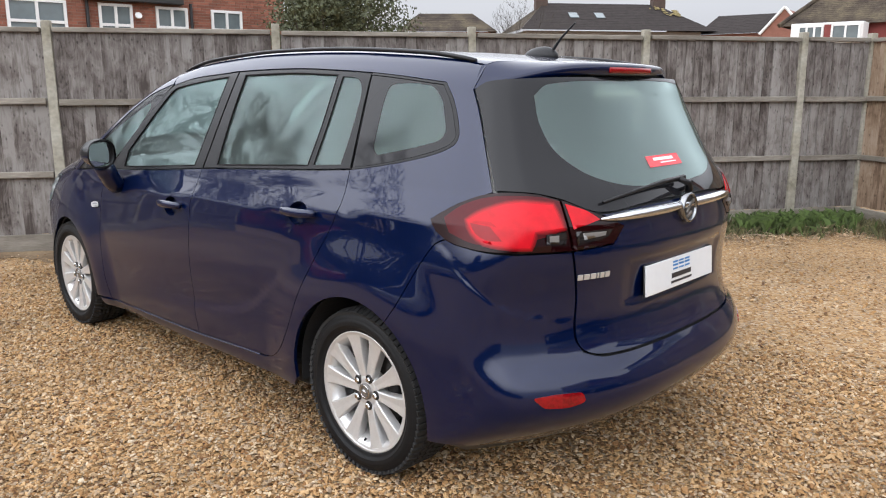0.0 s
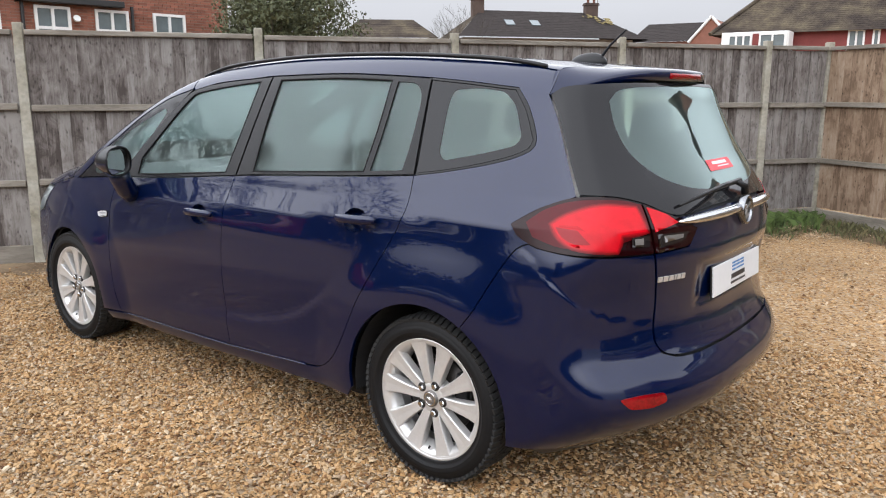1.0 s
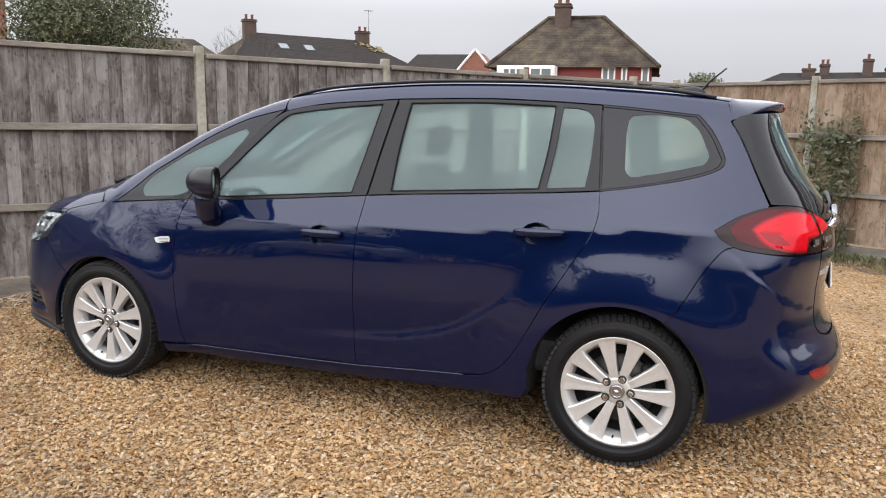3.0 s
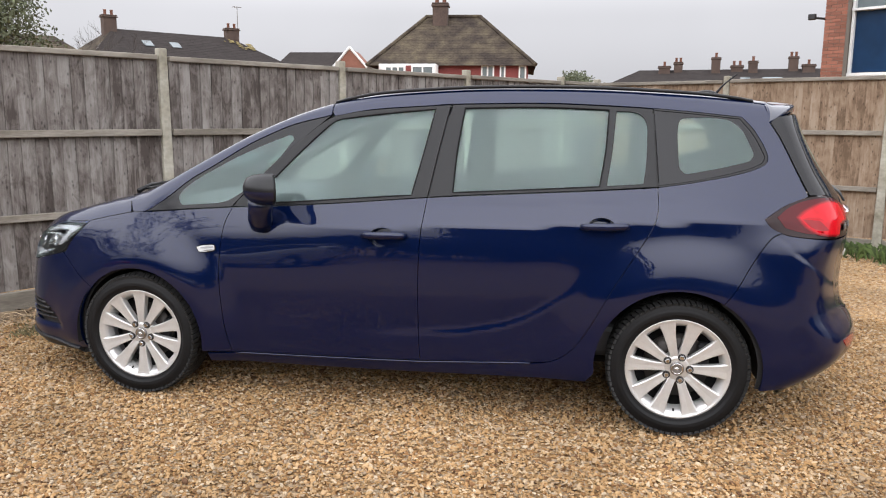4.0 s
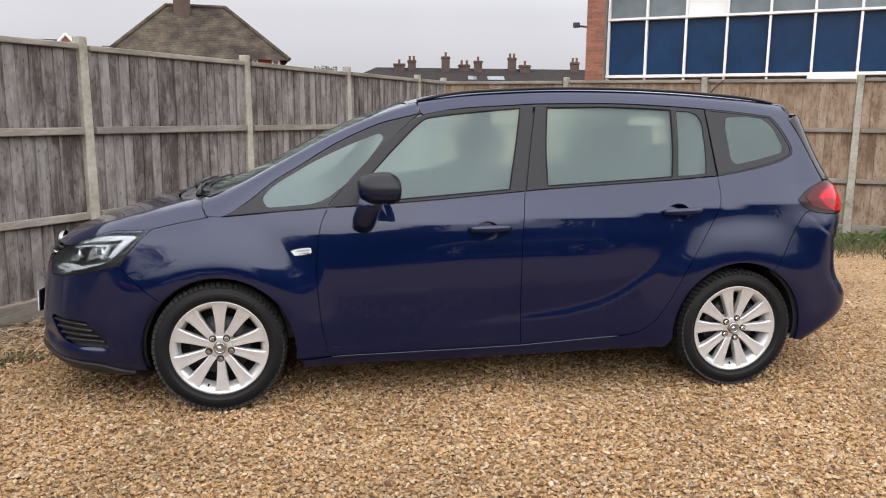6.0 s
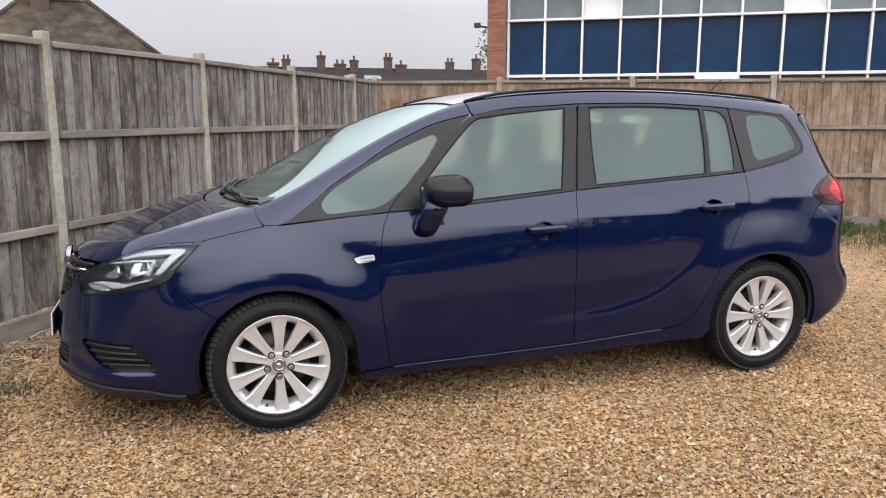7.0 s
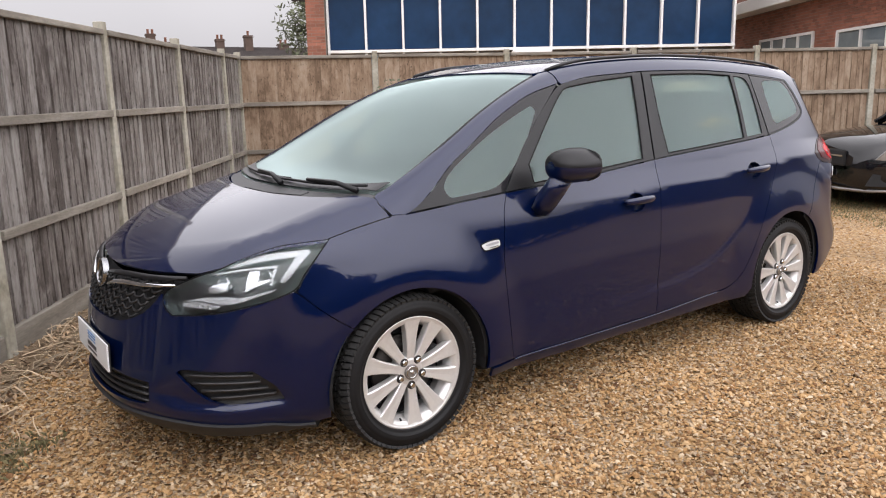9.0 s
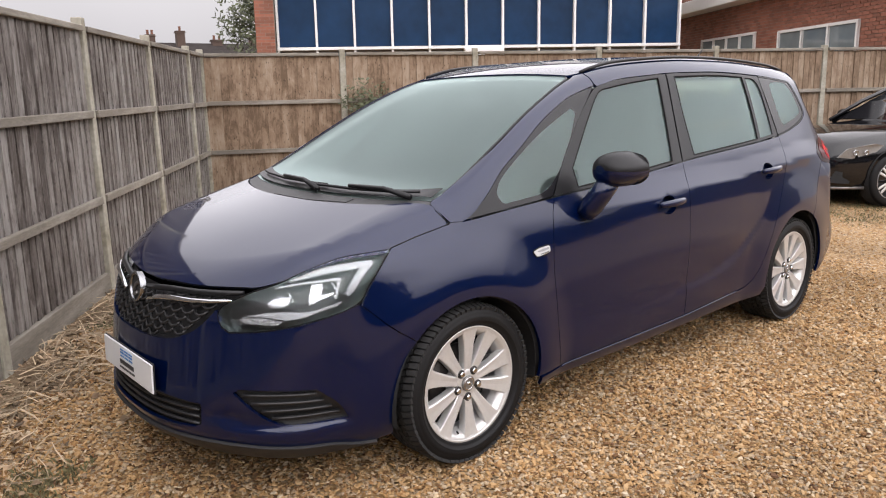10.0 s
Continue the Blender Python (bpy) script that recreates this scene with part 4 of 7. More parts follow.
TC = fillet(TC, 0.03)
qw_out = [(2.613, 1.516)] + [(2.851, 1.500), (3.081, 1.479), (3.124, 1.407), (3.150, 1.31), (3.131, 1.280), (3.034, 1.243), (2.832, 1.199), (2.645, 1.173), (2.633, 1.324)]
QC = [(2.763, 1.478), (2.915, 1.483), (3.037, 1.472), (3.08, 1.425), (3.108, 1.321), (3.084, 1.290), (2.957, 1.260), (2.777, 1.227), (2.749, 1.252), (2.75, 1.406)]
QC = fillet(QC, 0.05)
frames = skin(frame_f, [FG], lift=-0.002), skin(frame_r, [RM, RS], lift=-0.002)
panes = skin(FG, lift=-0.008, depth=0.004, gap=-0.004), skin(RM, lift=-0.008, depth=0.004, gap=-0.004), skin(RS, lift=-0.008, depth=0.004, gap=-0.003, step=0.07)
tri_made, tri_pane = skin(tri_out, [TC], lift=-0.003), skin(TC, lift=-0.004, depth=0.004, gap=-0.002)
qw_made, qw_pane = skin(qw_out, [QC], lift=-0.003), skin(QC, lift=-0.004, depth=0.004, gap=-0.002)
seal = skin([(s, z) for s, z in QW[:2]] + QW[2:] + [(2.613, 1.524)], [qw_out], lift=-0.001, gap=0.0005)
for flip in (False, True):
    fd, rd = front_doors[flip], rear_doors[flip]
    panel("window_frame", frames[0], TRIM, fd, "satin black window frame", flip)
    panel("window_pane", panes[0], GLASS, fd, "green-tinted door glass", flip)
    panel("window_frame", frames[1], TRIM, rd, "satin black window frame", flip)
    panel("window_pane", panes[1], GLASS, rd, "green-tinted door glass", flip)
    panel("window_pane", panes[2], GLASS, rd, "narrow fixed door glass", flip)
    for door, ring in ((fd, FG), (rd, RM)):
        bm = bmesh.new()
        line = rounded(ring, 0.05)
        tube(bm, on_skin([tuple(q) for q in line] + [tuple(line[0])], -0.004, flip=flip), 0.0042, 6, caps=False)
        part("window_seal", bm, SEAL_GAP, door, "black rubber window seal", True)
    panel("quarterlight_band", tri_made, FRIT, car, "black-edged front quarterlight", flip)
    panel("quarterlight", tri_pane, GLASS, car, "tinted triangular front quarterlight", flip)
    panel("rear_quarter_band", qw_made, FRIT, car, "black-edged rear quarter window", flip)
    panel("rear_quarter_window", qw_pane, GLASS, car, "tinted rear quarter window", flip)
    panel("rear_quarter_seal", seal, TRIM, car, "black rubber window seal", flip)

# Inner skins that close the cabin and the wheel housings from behind.
def backing(outline, lift, gap=-0.012):
    return skin(outline, gap=gap, lift=lift, depth=0.003, step=0.07)


card_top = [(1.55, 1.095), (1.30, 1.080), (1.091, 1.064), (0.801, 1.043), (0.56, 1.01)], [(2.60, 1.160), (2.376, 1.157), (2.104, 1.138), (1.688, 1.113), (1.56, 1.100)]
door_f, door_r = SEAM_FD[1:] + [(0.968, 0.276)] + SEAM_DD[:-1] + card_top[0], SEAM_DD[-2::-1] + SEAM_RD[:-2] + card_top[1]
cards = backing(door_f, -0.055, -0.005), backing(door_r, -0.055, -0.005)
quarter_in = backing([(2.50, 1.145), (2.60, 1.155)] + QW[:6] + D_PILLAR + [(3.2, 0.95), (2.50, 0.95)], -0.03, -0.005)
pillar_b = skin([(1.49, 1.085), (1.67, 1.095), (1.70, 1.528), (1.575, 1.526)], lift=-0.013, depth=0.03, gap=0.0)
pillar_c = skin([(2.56, 1.16), (2.72, 1.185), (2.735, 1.50), (2.56, 1.512)], lift=-0.013, depth=0.03, gap=0.0)
cant_in = backing([(1.035, 1.485)] + top_seam + rear_seam + [(3.20, 1.47), (3.09, 1.490), (2.852, 1.512)] + DLO_TOP, -0.02, -0.004)
wing_in = backing([(-0.05, 0.965), (0.30, 0.995)] + SEAM_FD[:-1] + arch(*FA, 0, 137) + [(-0.384, 0.734), (-0.30, 0.80)], -0.03, -0.006)
nose_in = skin(nose_full, [lowg_full], gap=-0.004, lift=-0.03, depth=0.003, step=0.07)
tail_in = backing(rear_out + other_r(rear_out)[::-1] + other_r(rear_l) + rear_l[::-1], -0.025)
gate_in = backing(gate + other_r(gate)[::-1] + other_r(gate_top)[::-1] + gate_top, -0.03)
roof_in = skin(roof_half + [(x, -y) for x, y in roof_half[-2:0:-1]], chart=over, step=0.1, lift=-0.03, depth=0.003, gap=-0.01)
cups = skin(CUP_F, lift=-0.040, depth=-0.038, gap=-0.004), skin(CUP_R, lift=-0.040, depth=-0.038, gap=-0.004)
for flip in (False, True):
    panel("door_card", cards[0], INNER, front_doors[flip], "dark grey inner door trim", flip)
    panel("door_card", cards[1], INNER, rear_doors[flip], "dark grey inner door trim", flip)
    panel("handle_cup", cups[0], PAINT, front_doors[flip], "", flip)
    panel("handle_cup", cups[1], PAINT, rear_doors[flip], "", flip)
    panel("inner_trim", quarter_in, HEADLINER, car, "pale grey cabin side trim", flip)
    panel("inner_trim", cant_in, HEADLINER, car, "pale grey cabin side trim", flip)
    panel("pillar_backing", pillar_b, TRIM, car, "black pillar trim", flip)
    panel("pillar_backing", pillar_c, TRIM, car, "black pillar trim", flip)
    bm = bmesh.new()
    tube(bm, [tuple(v * (1, -1 if flip else 1, 1) + np.array([0.0, 0.0, -0.010])) for v in screen_3d], 0.007, 8)
    part("windscreen_seal", bm, TRIM, car, "black rubber windscreen seal", True)
    panel("inner_wing", wing_in, DARK, car, "black inner wing", flip)
panel("bumper_carrier", nose_in, DARK, car, "black bumper backing")
panel("bumper_carrier", tail_in, DARK, car, "black bumper backing")
panel("tailgate_trim", gate_in, INNER, car, "dark grey tailgate trim")
panel("roof_lining", roof_in, HEADLINER, car, "pale grey roof lining")
bm = bmesh.new()
box(bm, (1.25, 0, 0.30), (3.7, 1.1, 0.14), bevel=0.03)
box(bm, (1.38, 0, 0.27), (1.95, 1.62, 0.12), bevel=0.03)
part("underbody", bm, DARK, car, "black underbody")
bm = bmesh.new()
box(bm, (1.55, 0, 0.40), (2.6, 1.45, 0.16), bevel=0.03)
box(bm, (2.95, 0, 0.62), (0.7, 1.0, 0.3), bevel=0.03)
part("cabin_floor", bm, INNER, car, "dark carpeted cabin floor")
bm = bmesh.new()
box(bm, (-0.30, 0, 0.62), (0.75, 1.1, 0.44), bevel=0.05)
part("engine_bay", bm, DARK, car, "dark engine bay behind the grille")

# Shut lines beside the bonnet: black tubes stand in for their shaded gaps.
for flip in (False, True):
    for line in ([(-0.298, 0.916), (-0.2, 0.9445), (-0.12, 0.962), (-0.06, 0.975)], [(-0.06, 0.975), (-0.085, 0.998), (-0.108, 1.022), (-0.125, 1.046)]):
        bm = bmesh.new()
        tube(bm, on_skin(line, -0.0005, flip=flip), 0.0024, 6)
        part("shut_line", bm, SEAL_GAP, car, "", True)

# Wheel housings.
for cx, cz, r in (FA, FB):
    for sgn in (-1, 1):
        bm = bmesh.new()
        rings = []
        for y in (0.868, 0.60, 0.50):
            rr = r + 0.008 if y > 0.55 else r * 0.6
            rings.append([bm.verts.new((cx + rr * math.cos(a), sgn * y, cz + rr * math.sin(a))) for a in np.linspace(radians(-9), radians(189), 30)])
        for a, b in zip(rings, rings[1:]):
            for k in range(29):
                bm.faces.new((a[k], a[k + 1], b[k + 1], b[k]))
        bm.faces.new(rings[-1])
        part("wheel_housing", bm, DARK, car, "black wheel arch liner")

# Wheels: ten-spoke alloy rims; built once on the near side.
R_TYRE, WY = 0.327, 0.775


def build_wheel():
    """A wheel about its hub, outer face towards -y."""
    bm = bmesh.new()
    lathe(bm, [(0.208, 0.10), (0.205, 0.02), (0.206, -0.06), (0.210, -0.082), (0.221, -0.090), (0.2285, -0.0945), (0.2285, -0.088), (0.221, 0.10)], 64)
    w = part("wheel", bm, ALLOY, None, "silver ten-spoke alloy wheel", True)
    bm = bmesh.new()
    prof = [(0.228, -0.080), (0.2400, -0.094), (0.245, -0.099), (0.2475, -0.0975), (0.2545, -0.1045), (0.262, -0.1085), (0.2635, -0.1100), (0.2655, -0.1095), (0.272, -0.1110), (0.285, -0.1100), (0.2865, -0.1085), (0.292, -0.108), (0.305, -0.102), (0.3125, -0.094), (0.3165, -0.08), (0.3175, -0.05), (0.3175, 0.05), (0.3165, 0.08), (0.305, 0.101), (0.272, 0.1105), (0.24, 0.10), (0.216, 0.08)]
    lathe(bm, prof, 72)
    part("tyre", bm, RUBBER, w, "black rubber tyre", True)
    bm = bmesh.new()
    n = 74
    for row, (y, wd) in enumerate(((-0.086, 0.040), (-0.047, 0.030), (-0.0155, 0.027), (0.0155, 0.027), (0.047, 0.030), (0.086, 0.040))):
        for k in range(n):
            a = 2 * math.pi * (k + 0.5 * (row % 2)) / n
            skew = 0.55 if row < 3 else -0.55
            rr = R_TYRE - 0.0055 - (0.004 if abs(y) > 0.06 else 0)
            turn = Matrix.Rotation(-a, 4, "Y") @ Matrix.Translation((rr, y, 0)) @ Matrix.Rotation(skew if abs(y) < 0.06 else skew * 0.4, 4, "X")
            if abs(y) > 0.06:
                turn = turn @ Matrix.Rotation(math.copysign(0.30, y), 4, "Z")
            box(bm, (0, 0, 0), (0.012, wd, 0.0205), turn)
    part("tread", bm, TREAD_LIT, w, "blocked tyre tread")
    bm = bmesh.new()
    lathe(bm, [(0.02, -0.074), (0.044, -0.0755), (0.058, -0.072), (0.066, -0.060), (0.068, -0.02)], 40)
    part("hub", bm, ALLOY, w, "", True)
    for k in range(10):
        pair = 7.0 if k % 2 else -7.0
        a = radians(36 * k + 0.22 * pair)
        bm = bmesh.new()
        sec = [(0.046, 0.0170, -0.072, 0.03), (0.075, 0.0180, -0.078, 0.034), (0.11, 0.0205, -0.081, 0.036), (0.15, 0.0250, -0.083, 0.036), (0.18, 0.0295, -0.085, 0.036), (0.200, 0.0345, -0.087, 0.034), (0.213, 0.0400, -0.089, 0.03)]
        rows = []
        for r, hw, y, dp in sec:
            rows.append([bm.verts.new(v) for v in ((r, y + dp, -hw * 0.98), (r, y + 0.010, -hw * 1.03), (r, y + 0.0022, -hw), (r, y, -hw * 0.84), (r, y + 0.0016, 0.0), (r, y, hw * 0.84), (r, y + 0.0022, hw), (r, y + 0.010, hw * 1.03), (r, y + dp, hw * 0.98))])
        for p, q in zip(rows, rows[1:]):
            for j in range(8):
                bm.faces.new((p[j], q[j], q[j + 1], p[j + 1]))
        bmesh.ops.rotate(bm, cent=(0, 0, 0), matrix=Matrix.Rotation(a, 3, "Y"), verts=bm.verts)
        bmesh.ops.recalc_face_normals(bm, faces=bm.faces)
        part("spoke", bm, ALLOY, w)
    bm = bmesh.new()
    lathe(bm, [(0.186, -0.030), (0.194, -0.060), (0.203, -0.080), (0.212, -0.0875), (0.2215, -0.0895)], 64)
    part("rim_face", bm, ALLOY, w, "", True)
    for k in range(5):
        a = radians(72 * k)
        # Slightly raised dark disc: the shaded recess round the bolt as colour.
        bm = bmesh.new()
        lathe(bm, [(0.0005, -0.0765), (0.0150, -0.0770), (0.0162, -0.0786), (0.0172, -0.0782), (0.0178, -0.060)], 20)
        part("lug_seat", bm, DISC_SHADED, w, "", True).location = (0.057 * math.cos(a), 0, 0.057 * math.sin(a))
        bm = bmesh.new()
        lathe(bm, [(0.0120, -0.070), (0.0120, -0.084), (0.009, -0.088), (0.001, -0.088)], 6)
        part("wheel_bolt", bm, CHROME, w, "steel wheel bolt").location = (0.057 * math.cos(a), 0, 0.057 * math.sin(a))
    bm = bmesh.new()
    lathe(bm, [(0.031, -0.074), (0.031, -0.083), (0.028, -0.086), (0.026, -0.085), (0.001, -0.0855)], 32)
    part("centre_cap", bm, STEEL, w, "grey centre cap", True)
    bm = bmesh.new()
    lathe(bm, [(0.0215, -0.0856), (0.0235, -0.0875), (0.0255, -0.0856)], 32)
    box(bm, (0.002, -0.0865, 0.003), (0.022, 0.002, 0.006), Matrix.Rotation(0.6, 4, "Y"))
    box(bm, (-0.002, -0.0865, -0.003), (0.022, 0.002, 0.006), Matrix.Rotation(0.6, 4, "Y"))
    part("cap_emblem", bm, CHROME, w, "plain chrome emblem ring", True)
    bm = bmesh.new()
    lathe(bm, [(0.06, -0.02), (0.145, -0.02), (0.145, 0.0), (0.06, 0.0)], 40)
    part("brake_disc", bm, DISC_SHADED, w, "steel brake disc", True)
    bm = bmesh.new()
    box(bm, (0.11, -0.02, 0.05), (0.05, 0.06, 0.13), bevel=0.012)
    part("brake_caliper", bm, DARK, w)
    # Dark disc closes the wheel: shade behind the spokes put in as colour.
    bm = bmesh.new()
    lathe(bm, [(0.02, 0.03), (0.205, 0.03)], 40)
    part("wheel_back", bm, DARK, w)
    bm = bmesh.new()
    tube(bm, [(0, -0.085, -0.196), (0, -0.075, -0.190)], 0.004, 8)
    part("valve", bm, RUBBER, w)
    return w


first = build_wheel()
for piece in [first] + list(first.children):
    if not piece.name.startswith(("tyre", "tread")):
        piece.data.transform(Matrix.Diagonal((1.045, 1, 1.045, 1)))
first.parent = car
first.matrix_basis = pose(2.76, -WY, 0.327, 0, 2, 0)
copy_thing(first, pose(0.0, -WY, 0.327, 0, 18, 0))
copy_thing(first, pose(2.76, WY, 0.327, 0, 25, 180))
copy_thing(first, pose(0.0, WY, 0.327, 0, 50, 180))


# Door handles, mirrors, repeaters.
def strip(name, outline, mat, parent, label="", lift=0.004, depth=0.012, flip=False, gap=0.0, chart=around, step=0.03):
    return panel(name, skin(outline, gap=gap, lift=lift, depth=depth, step=step, chart=chart), mat, parent, label, flip)


for flip in (False, True):
    for door, s0, z0, tilt in ((front_doors[flip], 1.250, 0.905, 0.004), (rear_doors[flip], 2.296, 0.980, 0.009)):
        u = np.linspace(0, 1, 12)
        bm = bmesh.new()
        tube(bm, on_skin([(s0 + 0.215 * k, z0 + tilt * k) for k in u], 0.012 + 0.026 * np.sin(math.pi * u) ** 0.6, flip=flip), [0.010 + 0.004 * math.sin(math.pi * k) ** 0.5 for k in u], 14, flat=1.3)
        part("door_handle", bm, PAINT, door, "body-coloured pull handle", True)
    bm = bmesh.new()
    sill = [(0.55, 0.2615), (0.968, 0.2695), (1.3, 0.277), (1.536, 0.2835), (1.95, 0.3085), (2.08, 0.3145)]
    line = np.stack([np.linspace(0.55, 2.08, 40), np.interp(np.linspace(0.55, 2.08, 40), *np.array(sill).T)], 1)
    tube(bm, on_skin(line, 0.0005, flip=flip), 0.0045, 8)
    part("sill_bead", bm, PAINT, car, "navy sill edge", True)
    REPEAT = fillet([(0.356, 0.813), (0.40, 0.824), (0.458, 0.828), (0.463, 0.799), (0.43, 0.791), (0.375, 0.787)], 0.010)
    rep = strip("side_repeater", REPEAT, SEAL_GAP, car, "clear side indicator in a black rim", 0.003, 0.012, flip, gap=-0.003, step=0.01)
    strip("lens", REPEAT, CLEAR_LENS, rep, "clear ribbed lens", 0.006, 0.006, flip, gap=0.0015, step=0.008)
    strip("reflector", fillet([(0.374, 0.808), (0.41, 0.8165), (0.452, 0.819), (0.453, 0.812), (0.405, 0.806)], 0.003), LAMP_WHITE, rep, "bright reflector streak", 0.0072, 0.002, flip, step=0.008)
    strip("reflector", [(0.398, 0.797), (0.45, 0.803), (0.451, 0.800), (0.400, 0.7945)], LAMP_GREY, rep, "", 0.0070, 0.002, flip, step=0.008)
    sg = 1 if flip else -1
    # Mirror head, foot and glass.
    bm = bmesh.new()
    prof = [(0.668, 0.22), (0.676, 0.46), (0.694, 0.70), (0.724, 0.87), (0.765, 0.97), (0.80, 1.0), (0.836, 0.985)]
    rings = []
    for x, k in prof:
        ring = []
        for j in range(28):
            a = 2 * math.pi * j / 28
            cy, cz = math.cos(a), math.sin(a)
            ey = math.copysign(abs(cy) ** 0.85, cy)
            slim = 1 - 0.30 * max(0.0, -ey) ** 1.5
            ez = math.copysign(abs(cz) ** 0.8, cz) * (0.083 if cz > 0 else 0.072) * slim
            ring.append(bm.verts.new((x + 0.02 * (1 - k) - 0.040 * ey * (x - 0.668) / 0.168, sg * (0.985 - 0.035 * (1 - k) - ey * 0.092 * k), 1.122 + ez * k + 0.012 * (1 - k))))
        rings.append(ring)
    for a, b in zip(rings, rings[1:]):
        for j in range(28):
            f = bm.faces.new((a[j], a[(j + 1) % 28], b[(j + 1) % 28], b[j]))
            f.material_index = 0 if f.calc_center_median().z < 1.128 else 1
    bm.faces.new(rings[0])
    bmesh.ops.recalc_face_normals(bm, faces=bm.faces)
    mirror = part("door_mirror", bm, [PAINT, TRIM], front_doors[flip], "navy door mirror with black upper cap", True)
    bm = bmesh.new()
    lo = []
    for x, k in ((0.834, 0.985), (0.846, 0.95), (0.826, 0.88)):
        lo.append([bm.verts.new((x + 0.040 * math.cos(a), sg * (0.988 + 0.086 * k * math.copysign(abs(math.cos(a)) ** 0.75, math.cos(a))), 1.122 + (0.079 if math.sin(a) > 0 else 0.069) * k * math.copysign(abs(math.sin(a)) ** 0.75, math.sin(a)))) for a in [2 * math.pi * j / 20 for j in range(20)]])
    for a, b in zip(lo, lo[1:]):
        for j in range(20):
            bm.faces.new((a[j], a[(j + 1) % 20], b[(j + 1) % 20], b[j]))
    bmesh.ops.recalc_face_normals(bm, faces=bm.faces)
    part("mirror_rim", bm, TRIM, mirror, "black mirror rim", True)
    bm = bmesh.new()
    bm.faces.new([bm.verts.new((0.824 + 0.034 * math.cos(a), sg * (0.988 + 0.075 * math.copysign(abs(math.cos(a)) ** 0.75, math.cos(a))), 1.124 + 0.065 * math.copysign(abs(math.sin(a)) ** 0.75, math.sin(a)))) for a in [2 * math.pi * j / 24 for j in range(24)]])
    part("mirror_glass", bm, CHROME, mirror, "silvered mirror glass")
    bm = bmesh.new()
    tube(bm, [(0.715, sg * 0.862, 0.930), (0.722, sg * 0.893, 0.97), (0.738, sg * 0.925, 1.02), (0.755, sg * 0.955, 1.075)], [0.056, 0.062, 0.06, 0.06], 14, flat=0.8)
    part("mirror_foot", bm, PAINT, mirror, "navy mirror foot", True)
    # Roof rails.
    bm = bmesh.new()
    xs = np.linspace(1.02, 3.06, 34)
    path = over(np.stack([xs, np.full(34, -0.572)], 1))
    rise = 0.010 * np.clip((xs - 1.02) / 0.22, 0, 1) ** 0.7 * np.clip((3.06 - xs) / 0.2, 0, 1) ** 0.7 + 0.002
    tube(bm, [(p[0], p[1] * -sg, p[2] + h) for p, h in zip(path, rise)], 0.0095, 12, flat=0.9)
    part("roof_rail", bm, TRIM, car, "black roof rail", True)

# Spoiler, stop lamp, aerial.
def tip(e):
    """The spoiler's trailing edge, from the middle (0) to the corner at the pillar (1)."""
    y = 0.652 * e
    drop = 0.078 * max(0.0, (e - 0.35) / 0.65) ** 2
    return 3.352 - 0.53 * y * y, y, 1.551 - 0.02 * y * y - drop


bm = bmesh.new()
rows = []
for v in np.linspace(-1, 1, 49):
    e, sg = abs(v), -1 if v < 0 else 1
    xt, yt, zt = tip(e)
    xr, yr = 3.17 - 0.06 * e * e, 0.598 * e
    zr = float(over(np.array([[xr, min(yr, 0.585)]]))[0, 2]) - 0.25 * max(0.0, yr - 0.585)
    bulge = 0.005 + 0.012 * max(0.0, e - 0.6)
    mid = [(xr + (xt - xr) * u, yr + (yt - yr) * u, zr + (zt - zr) * u + bulge * 4 * u * (1 - u)) for u in (0.25, 0.5, 0.75)]
    thick = 0.034 * (1 - e ** 4) + 0.003
    tail = float(around(np.array([[REAR_MID + math.asin(yt / 0.80) * RR, min(1.497, zt - 0.01)]]))[0, 0])
    sec = [(xr, yr, zr)] + mid + [(xt - 0.006, yt, zt + 0.001), (xt, yt, zt - 0.006), (xt - 0.004, yt, zt - thick), (xt - 0.03, yt, zt - thick - 0.006), (min(tail, xt - 0.04) - 0.012, yt * 0.985, min(1.496, zt - thick - 0.004))]
    rows.append([bm.verts.new((x, sg * y, z)) for x, y, z in sec])
for a, b in zip(rows, rows[1:]):
    for k in range(8):
        f = bm.faces.new((a[k], b[k], b[k + 1], a[k + 1]))
        f.material_index = 1 if k >= 6 else 0
bmesh.ops.recalc_face_normals(bm, faces=bm.faces)
part("roof_spoiler", bm, [PAINT, TRIM], car, "navy roof spoiler with black underside", True)
bm = bmesh.new()
rows = []
for y in np.linspace(-0.15, 0.15, 25):
    x = 3.352 - 0.53 * y * y
    rows.append([bm.verts.new((x + a, y, 1.530 + b)) for a, b in ((-0.008, 0.0115), (0.0015, 0.010), (0.0035, 0.0), (0.0, -0.011), (-0.009, -0.012))])
for a, b in zip(rows, rows[1:]):
    for k in range(4):
        bm.faces.new((a[k], b[k], b[k + 1], a[k + 1]))
bm.faces.new(rows[0])
bm.faces.new(rows[-1])
bmesh.ops.recalc_face_normals(bm, faces=bm.faces)
part("stop_lamp", bm, RED_SOFT, car, "red high-level brake lamp", True)
bm = bmesh.new()
zr = float(over(np.array([[2.93, 0.0]]))[0, 2])
for v in bmesh.ops.create_uvsphere(bm, u_segments=20, v_segments=10, radius=1)["verts"]:
    v.co = Vector((2.93 + v.co.x * (0.10 if v.co.x < 0 else 0.07), v.co.y * 0.042, zr - 0.006 + max(v.co.z, -0.2) * 0.045))
aerial = part("aerial", bm, TRIM, car, "black roof aerial", True)
bm = bmesh.new()
tube(bm, [(2.975, 0, zr + 0.022), (3.01, 0, zr + 0.065), (3.08, 0, zr + 0.125)], [0.007, 0.005, 0.0035], 8)
